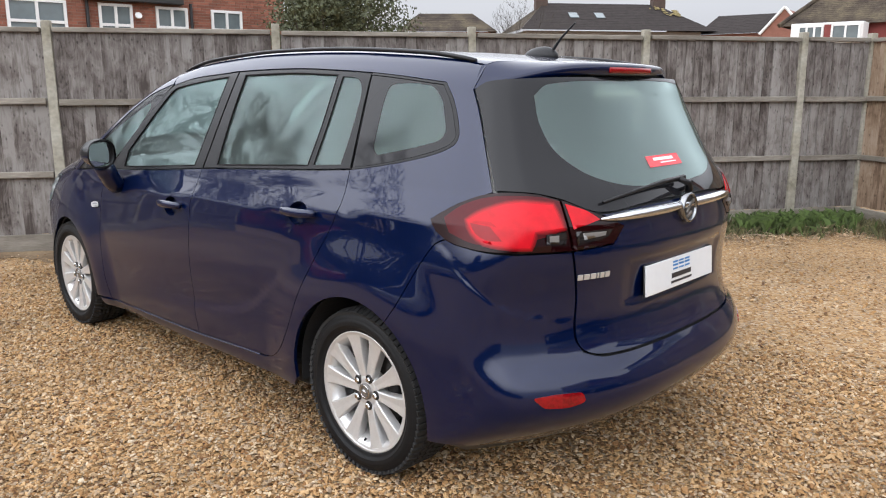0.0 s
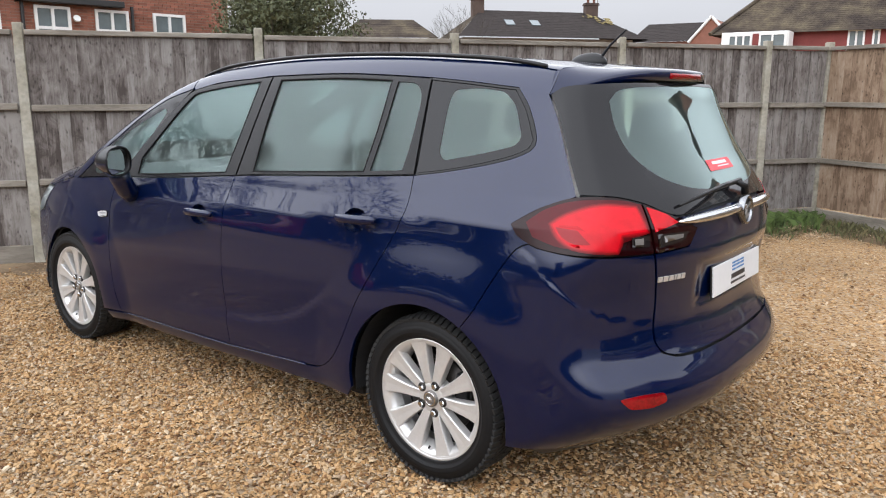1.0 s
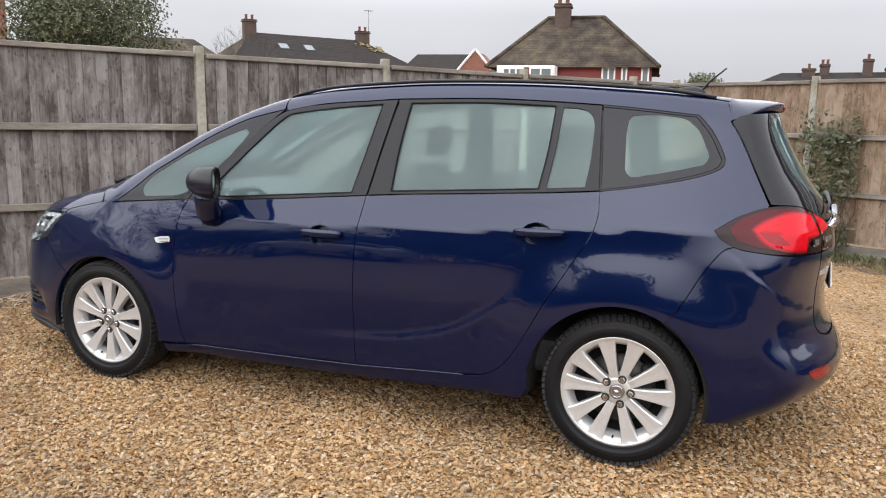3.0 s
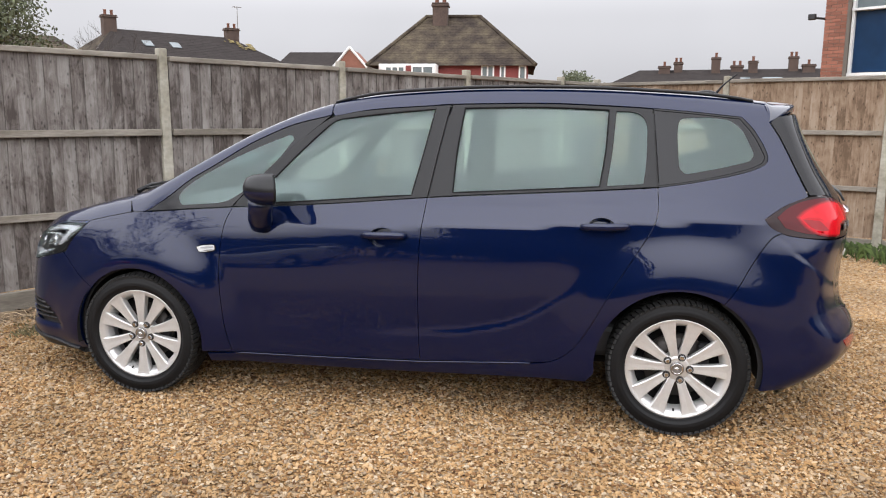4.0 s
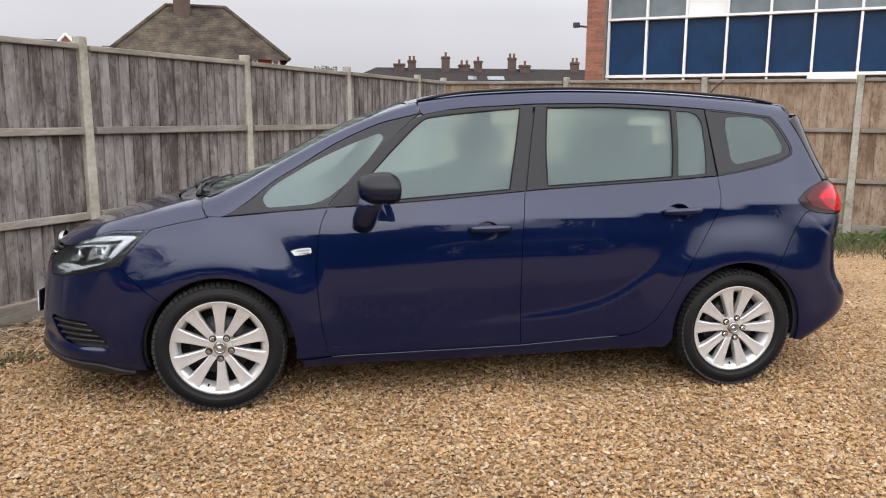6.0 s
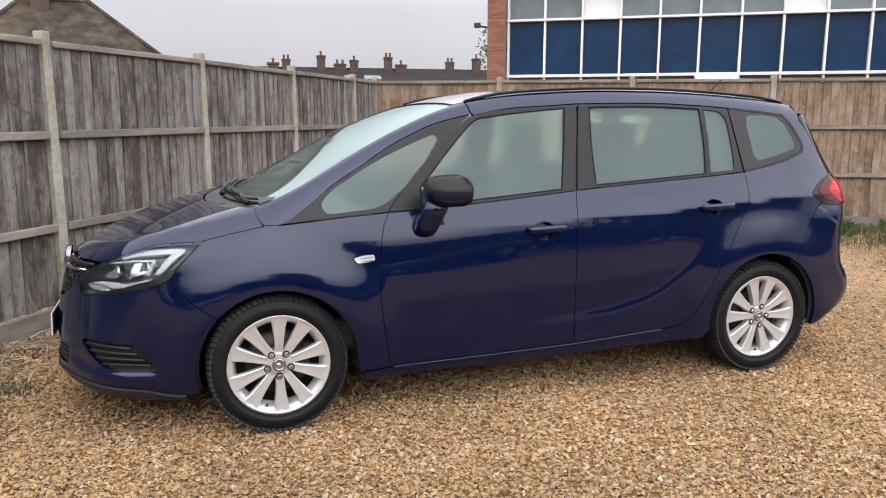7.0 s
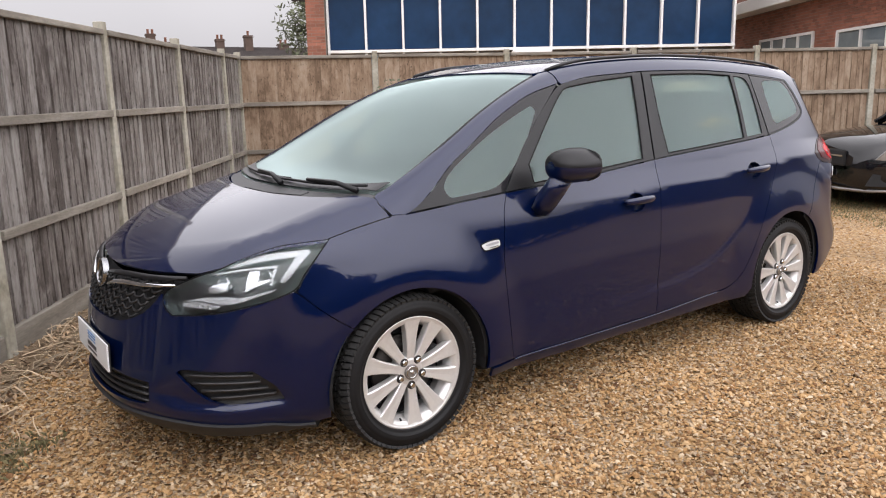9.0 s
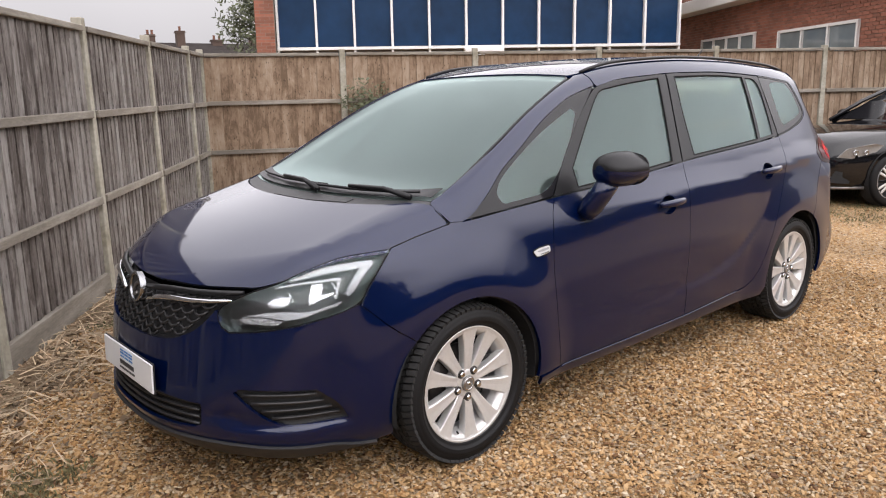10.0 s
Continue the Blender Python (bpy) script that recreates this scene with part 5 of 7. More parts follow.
part("aerial_rod", bm, TRIM, aerial)

# Rear lamps, chrome strip, badge, plate, wiper.
TAIL_OUT = [(3.084, 1.036), (3.171, 1.091), (3.27, 1.131), (3.38, 1.131), (3.459, 1.110), (3.487, 0.950), (3.313, 0.954), (3.161, 0.968), (3.103, 1.002)]
TAIL_IN = [(3.467, 1.108), (3.586, 1.056), (3.673, 1.013), (3.629, 0.960), (3.495, 0.950)]
BRIGHT = [(3.205, 1.043), (3.253, 1.075), (3.332, 1.102), (3.436, 1.094), (3.460, 1.024), (3.380, 1.018), (3.366, 0.968), (3.252, 0.983), (3.221, 1.008)]
MID_RED = [(3.13, 1.045), (3.19, 1.09), (3.28, 1.122), (3.40, 1.121), (3.459, 1.105), (3.474, 1.02), (3.37, 0.99), (3.23, 0.975), (3.15, 1.0)]
for flip in (False, True):
    lamp = strip("rear_lamp", TAIL_OUT, RED_DARK, car, "red wrap-around rear lamp", 0.002, 0.05, flip, step=0.012)
    strip("lamp_band", MID_RED, RED_MID, lamp, "deep red lamp band", 0.0045, 0.002, flip, step=0.012)
    # Nested steps of red: the soft fall-off of light in the lens, as colour.
    for lift, gap, mat in ((0.0055, -0.0125, RED_LOW), (0.0062, -0.0085, RED_SOFT), (0.0069, -0.0045, RED_HIGH)):
        strip("lamp_red_rim", BRIGHT, mat, lamp, "deeper red step painting the fade of the lamp's bright zone", lift, 0.0015, flip, gap=gap, step=0.012)
    strip("lamp_red_zone", BRIGHT, RED, lamp, "bright red lamp lens", 0.0076, 0.002, flip, step=0.012)
    strip("lamp_facet", [(3.213, 1.036), (3.266, 1.031), (3.296, 0.990), (3.256, 0.990), (3.228, 1.008)], RED_SOFT, lamp, "darker red lamp facet", 0.0083, 0.001, flip, step=0.012)
    strip("lamp_facet", [(3.222, 1.042), (3.268, 1.044), (3.285, 1.030), (3.262, 1.0355), (3.222, 1.038)], RED_HIGH, lamp, "", 0.0090, 0.001, flip, step=0.012)
    strip("lamp_reversing_zone", [(3.411, 1.007), (3.468, 1.010), (3.468, 0.974), (3.411, 0.978)], SMOKE, lamp, "smoked reversing lens", 0.0092, 0.003, flip, step=0.012)
    strip("lamp_reflector_bar", [(3.418, 1.002), (3.445, 1.003), (3.445, 0.982), (3.418, 0.984)], STEEL, lamp, "", 0.0130, 0.002, flip, step=0.012)
    lamp = strip("tailgate_lamp", TAIL_IN, RED_DARK, car, "red tailgate lamp section", 0.002, 0.05, flip, step=0.012)
    strip("lamp_red_zone", [(3.476, 1.097), (3.545, 1.070), (3.585, 1.041), (3.494, 1.018)], RED, lamp, "bright red lamp lens", 0.0035, 0.003, flip, step=0.012)
    strip("lamp_clear_zone", [(3.500, 1.010), (3.627, 1.007), (3.608, 0.985), (3.504, 0.966)], SMOKE, lamp, "smoked indicator lens", 0.0045, 0.003, flip, step=0.012)
    strip("lamp_reflector_bar", [(3.52, 1.004), (3.60, 1.002), (3.596, 0.990), (3.524, 0.982)], STEEL, lamp, "", 0.0075, 0.002, flip, step=0.012)
    strip("rear_reflector", fillet([(3.372, 0.484), (3.437, 0.489), (3.512, 0.486), (3.521, 0.452), (3.470, 0.441), (3.405, 0.446)], 0.014), REFLEX, car, "red bumper reflector", 0.003, 0.012, flip)
u = np.linspace(-1, 1, 41)
bm = bmesh.new()
tube(bm, on_skin([(REAR_MID + 0.428 * k, 1.041 + 0.003 * (1 - k * k)) for k in u], 0.006), [float(0.0185 * (1 - abs(k) ** 8) + 0.004) for k in u], 14, flat=0.8)
part("chrome_strip", bm, CHROME, car, "polished chrome tailgate strip", True)


def badge(name, at, tip, r):
    """A plain round chrome badge facing along tip."""
    m = Vector(tip).to_track_quat("Y", "Z").to_matrix().to_4x4()
    m.translation = at
    bm = bmesh.new()
    lathe(bm, [(r * 0.80, -0.004), (r * 0.80, 0.010), (r * 0.90, 0.014), (r, 0.009), (r, -0.012)], 40)
    b = part(name, bm, BADGE, car, "round chrome badge", True)
    b.matrix_basis = m
    bm = bmesh.new()
    lathe(bm, [(0.0005, 0.003), (r * 0.82, 0.003)], 40)
    part("badge_field", bm, PLASTIC, b)
    bm = bmesh.new()
    for k, (dx, dz, w, h, t) in enumerate(((-0.2, 0.25, 0.9, 0.22, 0.5), (0.15, -0.05, 0.8, 0.22, 0.9), (0.05, -0.45, 0.7, 0.2, 0.4))):
        box(bm, (0, 0, 0), (w * r, 0.008, h * r), Matrix.Translation((dx * r, 0.006, dz * r)) @ Matrix.Rotation(t, 4, "Y"), 0.002)
    part("badge_emblem", bm, STEEL, b, "plain chrome emblem shape")
    return b


pr = around(np.array([[REAR_MID, 1.036]]))[0]
badge("rear_badge", (pr[0] + 0.018, 0, 1.036), (1, 0, 0.05), 0.055)
pf = around(np.array([[FRONT_MID, 0.748]]))[0]
badge("front_badge", (pf[0] - 0.012, 0, 0.750), (-1, 0, 0.15), 0.060)


def number_plate(centre, tip, lean):
    """A white show plate with a blue and two black bars."""
    m = Vector(tip).to_track_quat("Y", "Z").to_matrix().to_4x4() @ Matrix.Rotation(radians(lean), 4, "X")
    m.translation = centre
    bm = bmesh.new()
    box(bm, (0, 0, 0), (0.520, 0.008, 0.112), bevel=0.003)
    pl = part("show_plate", bm, WHITE, car, "white display plate with blue and black bars")
    pl.matrix_basis = m
    bm = bmesh.new()
    box(bm, (0, -0.006, 0), (0.526, 0.006, 0.118), bevel=0.002)
    part("plate_backing", bm, PLASTIC, pl)
    for k in range(3):
        bm = bmesh.new()
        box(bm, (-(k - 1) * 0.046, 0.0046, 0.028), (0.036, 0.002, 0.007))
        box(bm, (-(k - 1) * 0.046, 0.0046, 0.014), (0.036, 0.002, 0.006))
        box(bm, (-(k - 1) * 0.046, 0.0046, 0.040), (0.036, 0.002, 0.006))
        part("blue_mark", bm, INK_BLUE, pl)
    bm = bmesh.new()
    box(bm, (0, 0.0046, -0.010), (0.150, 0.002, 0.018))
    part("black_bar", bm, INK, pl)
    bm = bmesh.new()
    box(bm, (0, 0.0046, -0.034), (0.160, 0.002, 0.008))
    part("black_bar", bm, INK, pl)


rp = around(np.array([[REAR_MID, 0.795]]))[0]
number_plate((rp[0] + 0.014, 0, 0.797), (1, 0, 0), 4)
number_plate((-1.030, 0, 0.455), (-1, 0, 0), 2)
for s0, s1 in ((3.512, 3.528), (3.532, 3.550), (3.555, 3.572), (3.577, 3.583), (3.588, 3.602), (3.606, 3.622)):
    strip("model_mark", [(s0, 0.864), (s1, 0.864), (s1, 0.846), (s0, 0.846)], ALLOY, car, "small chrome bar mark", 0.004, 0.004)
strip("window_sticker", [(3.905, 1.220), (4.150, 1.220), (4.150, 1.182), (3.905, 1.182)], STICKER, car, "red dealer sticker with pale bars", 0.0015, 0.0005)
strip("sticker_bar", [(3.95, 1.212), (4.10, 1.212), (4.10, 1.202), (3.95, 1.202)], WHITE, car, "pale bar on sticker", 0.003, 0.0005)
strip("sticker_bar", [(3.99, 1.196), (4.11, 1.196), (4.11, 1.192), (3.99, 1.192)], WHITE, car, "pale bar on sticker", 0.003, 0.0005)
bm = bmesh.new()
tube(bm, on_skin([(4.05, 1.085), (4.04, 1.105), (4.0, 1.122)], [0.02, 0.035, 0.03]), [0.016, 0.013, 0.010], 10)
tube(bm, on_skin([(4.04, 1.126), (3.9, 1.125), (3.75, 1.113), (3.60, 1.090)], [0.028, 0.022, 0.018, 0.012]), [0.011, 0.009, 0.007, 0.005], 8)
part("rear_wiper", bm, TRIM, car, "black rear wiper", True)
valance = [(3.16, 0.256), (3.4, 0.266), (3.609, 0.289), (3.8, 0.316), (3.95, 0.329)]
val_low = [(3.95, 0.235), (3.6, 0.225), (3.2, 0.215)]
strip("rear_valance", valance + other_r(valance)[::-1] + other_r(val_low)[::-1] + val_low, PLASTIC, car, "black plastic rear valance", -0.004, 0.02)

# Nose: headlamps, grille, inserts, splitter, wipers.
LAMP = [(-0.296, 0.914), (-0.40, 0.909), (-0.453, 0.902), (-0.534, 0.868), (-0.603, 0.828), (-0.661, 0.803), (-0.742, 0.750), (-0.752, 0.716), (-0.739, 0.679), (-0.718, 0.661), (-0.619, 0.673), (-0.522, 0.697), (-0.391, 0.744), (-0.362, 0.800)]
for flip in (False, True):
    lamp = panel("headlamp", skin(LAMP, lift=-0.045, gap=0.0, depth=0.01), LAMP_GREY, car, "clear headlamp with chrome reflectors", flip)
    panel("lamp_cover", skin(LAMP, gap=0.003, depth=0.045), CLEAR, lamp, "clear headlamp cover", flip)
    # Black tube stands in for the shaded gap round the lamp.
    bm = bmesh.new()
    rim = rounded(LAMP)
    tube(bm, on_skin(np.concatenate([rim, rim[:1]]), -0.001, flip=flip), 0.0022, 6, caps=False)
    part("lamp_seal", bm, SEAL_GAP, lamp, "black line painted as the shaded gap round the headlamp", True)
    strip("running_light", [(-0.578, 0.840), (-0.534, 0.862), (-0.496, 0.879), (-0.445, 0.886), (-0.394, 0.889), (-0.354, 0.889), (-0.347, 0.877), (-0.372, 0.844), (-0.399, 0.791), (-0.412, 0.776), (-0.423, 0.782), (-0.402, 0.836), (-0.388, 0.868), (-0.473, 0.861), (-0.532, 0.848), (-0.572, 0.837)], LAMP_WHITE, lamp, "pale daytime light guide", -0.010, 0.02, flip, step=0.012)
    # Chrome trim and band: pale colour stands in for the mirrored sky.
    strip("lamp_trim", [(-0.618, 0.820), (-0.540, 0.836), (-0.486, 0.842), (-0.437, 0.845), (-0.435, 0.837), (-0.444, 0.773), (-0.451, 0.774), (-0.444, 0.836), (-0.529, 0.831), (-0.612, 0.817)], LAMP_WHITE, lamp, "thin chrome trim line, its bright reflection painted pale", -0.014, 0.02, flip, step=0.012)
    strip("lamp_band", [(-0.695, 0.713), (-0.626, 0.734), (-0.564, 0.738), (-0.526, 0.734), (-0.476, 0.746), (-0.430, 0.759), (-0.440, 0.749), (-0.485, 0.734), (-0.522, 0.718), (-0.568, 0.709), (-0.606, 0.717), (-0.655, 0.720)], LAMP_WHITE, lamp, "lower chrome lamp band, its bright reflection painted pale", -0.009, 0.02, flip, step=0.012)
    strip("indicator", [(-0.693, 0.709), (-0.640, 0.716), (-0.610, 0.711), (-0.579, 0.703), (-0.591, 0.693), (-0.644, 0.695), (-0.680, 0.699)], LAMP_WHITE, lamp, "clear ribbed indicator", -0.008, 0.02, flip, step=0.012)
    strip("reflector_facet", [(-0.626, 0.768), (-0.611, 0.784), (-0.561, 0.793), (-0.556, 0.775), (-0.593, 0.750), (-0.620, 0.751)], LAMP_SILVER, lamp, "bright reflector facet", -0.026, 0.012, flip, step=0.012)
    strip("reflector_facet", [(-0.504, 0.767), (-0.494, 0.790), (-0.449, 0.799), (-0.449, 0.790), (-0.486, 0.775), (-0.515, 0.754)], LAMP_SILVER, lamp, "bright reflector facet", -0.024, 0.012, flip, step=0.012)
    strip("reflector_facet", [(-0.514, 0.830), (-0.485, 0.832), (-0.484, 0.796), (-0.515, 0.755), (-0.516, 0.798)], LAMP_SILVER, lamp, "", -0.022, 0.012, flip, step=0.012)
    for s, z, r in ((-0.585, 0.785, 0.030), (-0.470, 0.808, 0.030)):
        base = around(np.array([[s, z]]))[0]
        out = facing(base[None])[0]
        if flip:
            base, out = base * (1, -1, 1), out * (1, -1, 1)
        ahead = (Vector(out) * 0.5 + Vector((-0.6, 0, 0))).normalized()
        m = ahead.to_track_quat("Y", "Z").to_matrix().to_4x4()
        m.translation = Vector(base) - Vector(out) * 0.026
        bm = bmesh.new()
        lathe(bm, [(0.004, -r * 0.7), (r * 0.45, -r * 0.62), (r * 0.75, -r * 0.42), (r * 0.95, -r * 0.1), (r, 0.0), (r * 1.06, 0.0), (r * 1.06, -0.01)], 28)
        part("reflector_bowl", bm, LAMP_SILVER, lamp, "chrome reflector bowl", True).matrix_basis = m
        bm = bmesh.new()
        lathe(bm, [(0.0005, -r * 0.25), (r * 0.28, -r * 0.32), (r * 0.36, -r * 0.55)], 16)
        part("bulb_cap", bm, LAMP_GREY, lamp, "", True).matrix_basis = m
    for k in range(7):
        s0 = -0.688 + 0.015 * k
        strip("indicator_rib", [(s0, 0.710 + 0.001 * k), (s0 + 0.004, 0.710 + 0.001 * k), (s0 + 0.004, 0.692), (s0, 0.692)], LAMP_SILVER, lamp, "", -0.006, 0.004, flip)
    fog = strip("bumper_insert", [(s, z) for s, z in FOG], PLASTIC, car, "black louvred bumper insert", -0.022, 0.004, flip, -0.004)
    for k in range(4):
        zz = 0.352 + 0.029 * k
        s0, s1 = -0.612 - 0.024 * k, -0.452 - 0.016 * k
        bm = bmesh.new()
        pts = [(s0 + (s1 - s0) * u, zz + 0.004 * math.sin(3 * u)) for u in np.linspace(0, 1, 8)]
        tube(bm, on_skin(pts, -0.010, flip=flip), 0.0085, 8, flat=0.7)
        part("louvre", bm, PLASTIC, fog, "", True)
GRILLE = [(-1.10, 0.594), (-1.015, 0.598), (-0.908, 0.613), (-0.82, 0.662), (-0.758, 0.739), (-0.70, 0.770), (-0.675, 0.802), (-0.85, 0.790), (-1.05, 0.782)]
grille_full = GRILLE + other(GRILLE)[::-1]
grille = strip("grille", grille_full, DARK, car, "black honeycomb grille", -0.045, 0.004, gap=-0.004)
edge = rounded(grille_full)
bm = bmesh.new()
cell_w, cell_h = 0.046, 0.027
for row in range(9):
    for col in range(-13, 14):
        s, z = FRONT_MID + (col + 0.5 * (row % 2)) * cell_w, 0.585 + row * cell_h
        hexa = [(s - 0.5 * cell_w, z + 0.33 * cell_h), (s - 0.30 * cell_w, z - 0.20 * cell_h), (s, z - 0.42 * cell_h), (s + 0.30 * cell_w, z - 0.20 * cell_h), (s + 0.5 * cell_w, z + 0.33 * cell_h)]
        if inside(np.array(hexa), edge).all():
            tube(bm, on_skin(hexa, [-0.016, -0.011, -0.006, -0.011, -0.016]), 0.0048, 6)
part("grille_mesh", bm, PLASTIC, grille, "black plastic honeycomb", True)
WING = [(-1.031, 0.724), (-0.985, 0.740), (-0.937, 0.748), (-0.844, 0.754), (-0.78, 0.760), (-0.715, 0.769)]
BAR = [(-1.075, 0.760), (-1.02, 0.768), (-0.96, 0.775), (-0.837, 0.783), (-0.76, 0.789), (-0.69, 0.797)]
for flip in (False, True):
    bm = bmesh.new()
    tube(bm, on_skin(WING, 0.004, flip=flip), [0.008, 0.012, 0.0125, 0.011, 0.009, 0.004], 12, flat=0.85)
    part("grille_wing", bm, CHROME, grille, "chrome grille wing", True)
    bm = bmesh.new()
    tube(bm, on_skin(BAR, -0.002, flip=flip), [0.010, 0.0125, 0.013, 0.013, 0.012, 0.008], 12, flat=0.9)
    part("grille_bar", bm, TRIM, grille, "gloss black grille bar", True)
low = strip("lower_grille", lowg_full, DARK, car, "black lower grille", -0.040, 0.004, gap=-0.004)
for k in range(4):
    bm = bmesh.new()
    pts = [(s, 0.312 + 0.026 * k) for s in np.linspace(-0.81, 2 * FRONT_MID + 0.81, 24)]
    tube(bm, on_skin(pts, -0.016), 0.0075, 8, flat=0.8)
    part("grille_slat", bm, PLASTIC, low, "", True)
sp_top = [(-0.36, 0.206), (-0.41, 0.212), (-0.49, 0.240), (-0.737, 0.260), (-1.0, 0.260)]
sp_low = [(-1.0, 0.160), (-0.72, 0.155), (-0.5, 0.146), (-0.37, 0.140)]
strip("front_splitter", sp_top + other(sp_top)[::-1] + other(sp_low)[::-1] + sp_low, PLASTIC, car, "black plastic front splitter", 0.012, 0.03)
for y0, y1, xx in ((-0.64, 0.02, 0.0), (-0.10, 0.60, 0.012)):
    bm = bmesh.new()
    ys = np.linspace(y0, y1, 10)
    xb = np.interp(np.abs(ys), [0, 0.3, 0.55, 0.72], [-0.155, -0.135, -0.085, -0.02]) + xx
    p = over(np.stack([xb, ys], 1))
    tube(bm, [tuple(v + np.array([0, 0, 0.014])) for v in p], 0.0065, 6)
    q = [over(np.array([[xb[0] - 0.05, y0 - 0.0]]))[0], over(np.array([[xb[2] - 0.02, ys[2]]]))[0], over(np.array([[xb[5], ys[5]]]))[0]]
    tube(bm, [tuple(v + np.array([0, 0, h])) for v, h in zip(q, (0.012, 0.032, 0.026))], [0.014, 0.010, 0.008], 8)
    part("windscreen_wiper", bm, TRIM, car, "black windscreen wiper", True)


# Cabin.
def seat(x, y, wide, back_tilt, head=True, base=0.62):
    bm = bmesh.new()
    box(bm, (0, 0, -0.02), (0.50, wide, 0.15), bevel=0.05)
    cushion = part("seat", bm, CLOTH, car, "dark grey cloth car seat", True)
    cushion.matrix_basis = pose(x, y, base)
    bm = bmesh.new()
    box(bm, (0, 0, 0.27), (0.13, wide * 0.96, 0.58), bevel=0.05)
    for v in bm.verts:
        if v.co.z > 0.4:
            v.co.y *= 0.82
    part("seat_back", bm, CLOTH, cushion, "", True).matrix_basis = pose(0.24, 0, 0.02, 0, back_tilt, 0)
    if head:
        bm = bmesh.new()
        box(bm, (0, 0, 0.70), (0.10, 0.27, 0.19), bevel=0.045)
        part("headrest", bm, CLOTH, cushion, "", True).matrix_basis = pose(0.24, 0, 0.02, 0, back_tilt, 0)
        bm = bmesh.new()
        for d in (-0.05, 0.05):
            tube(bm, [(0, d, 0.54), (0, d, 0.64)], 0.006, 6)
        part("headrest_stem", bm, STEEL, cushion).matrix_basis = pose(0.24, 0, 0.02, 0, back_tilt, 0)


for y in (-0.37, 0.37):
    seat(1.05, y, 0.50, 14)
    seat(2.72, y * 0.85, 0.44, 8, True, 0.60)
for y in (-0.46, 0.0, 0.46):
    seat(1.92, y, 0.44, 12, True, 0.63)
bm = bmesh.new()
prism(bm, [(0.02, 0.80), (0.0, 1.00), (0.12, 1.035), (0.35, 1.02), (0.52, 0.985), (0.60, 0.93), (0.58, 0.80), (0.50, 0.62), (0.2, 0.6)], -0.72, 0.72)
part("dashboard", bm, INNER, car, "dark grey dashboard")
bm = bmesh.new()
ring = [(0.0, 0.185 * math.cos(a), 0.185 * math.sin(a)) for a in np.linspace(0, 2 * math.pi, 33)]
tube(bm, ring, 0.016, 8, caps=False)
box(bm, (0, 0, -0.01), (0.04, 0.14, 0.10), bevel=0.02)
for d in ((0.11, 0.0), (-0.11, 0.0), (0.0, -0.10)):
    box(bm, (0, d[0], d[1]), (0.02, 0.12 if d[0] else 0.035, 0.03 if d[0] else 0.12), bevel=0.006)
part("steering_wheel", bm, TRIM, car, "black steering wheel", True).matrix_basis = pose(0.72, 0.37, 0.95, 0, 25, 0)
bm = bmesh.new()
box(bm, (0.86, 0.0, 1.40), (0.03, 0.22, 0.055), bevel=0.012)
tube(bm, [(0.85, 0, 1.42), (0.90, 0, 1.48)], 0.008, 6)
part("interior_mirror", bm, INNER, car, "dark interior mirror")
for flip in (-1, 1):
    bm = bmesh.new()
    tube(bm, [(2.62, flip * 0.66, 0.7), (2.62, flip * 0.66, 1.12), (2.60, flip * 0.545, 1.47)], 0.045, 8)
    part("inner_pillar", bm, PILLAR, car, "grey inner pillar", True)
    bm = bmesh.new()
    tube(bm, [(0.12, flip * 0.70, 1.08), (0.45, flip * 0.655, 1.255), (0.75, flip * 0.625, 1.395), (1.0, flip * 0.60, 1.475)], 0.035, 8, flat=0.5)
    part("inner_pillar", bm, PILLAR, car, "grey inner pillar", True)
    bm = bmesh.new()
    tube(bm, [(3.06, flip * 0.56, 1.50), (3.15, flip * 0.575, 1.44), (3.19, flip * 0.60, 1.32), (3.23, flip * 0.64, 1.15)], 0.05, 8)
    part("inner_pillar", bm, PILLAR, car, "grey inner pillar", True)
    # Added dark block hides the light hole at the bonnet corner.
    bm = bmesh.new()
    box(bm, (-0.10, flip * 0.735, 0.905), (0.16, 0.12, 0.06), bevel=0.02)
    part("scuttle_drain", bm, DARK, car, "black filler block added behind the scuttle corner")
    bm = bmesh.new()
    tube(bm, [(1.60, flip * 0.66, 0.5), (1.585, flip * 0.66, 1.05), (1.63, flip * 0.55, 1.47)], 0.042, 8)
    part("inner_pillar", bm, PILLAR, car, "grey inner pillar", True)


# ---- houses and buildings round the yard ----
def window_unit(parent, m, w, h, bars=1, rows=1, frame_w=0.06, pane_mat=None):
    """A white framed window standing proud of its wall: m is its lower left corner, x along the wall, y outwards."""
    bm = bmesh.new()
    box(bm, (w / 2, 0.04, -frame_w * 0.5), (w + frame_w * 1.6, 0.09, frame_w), m)
    win = part("window", bm, PAINT_WHITE, parent, "white framed window")
    for x in np.linspace(0, w, bars + 1):
        bm = bmesh.new()
        box(bm, (x, 0.03, h / 2), (frame_w, 0.06, h), m)
        part("frame_bar", bm, PAINT_WHITE, win)
    for z in np.linspace(0, h, rows + 1)[1:]:
        bm = bmesh.new()
        box(bm, (w / 2, 0.025, z), (w + frame_w, 0.05, frame_w), m)
        part("frame_bar", bm, PAINT_WHITE, win)
    for i in range(bars):
        for j in range(rows):
            bm = bmesh.new()
            box(bm, (w * (i + 0.5) / bars, 0.005, h * (j + 0.5) / rows), (w / bars, 0.012, h / rows), m)
            part("pane", bm, pane_mat or PANE, win)
    return win


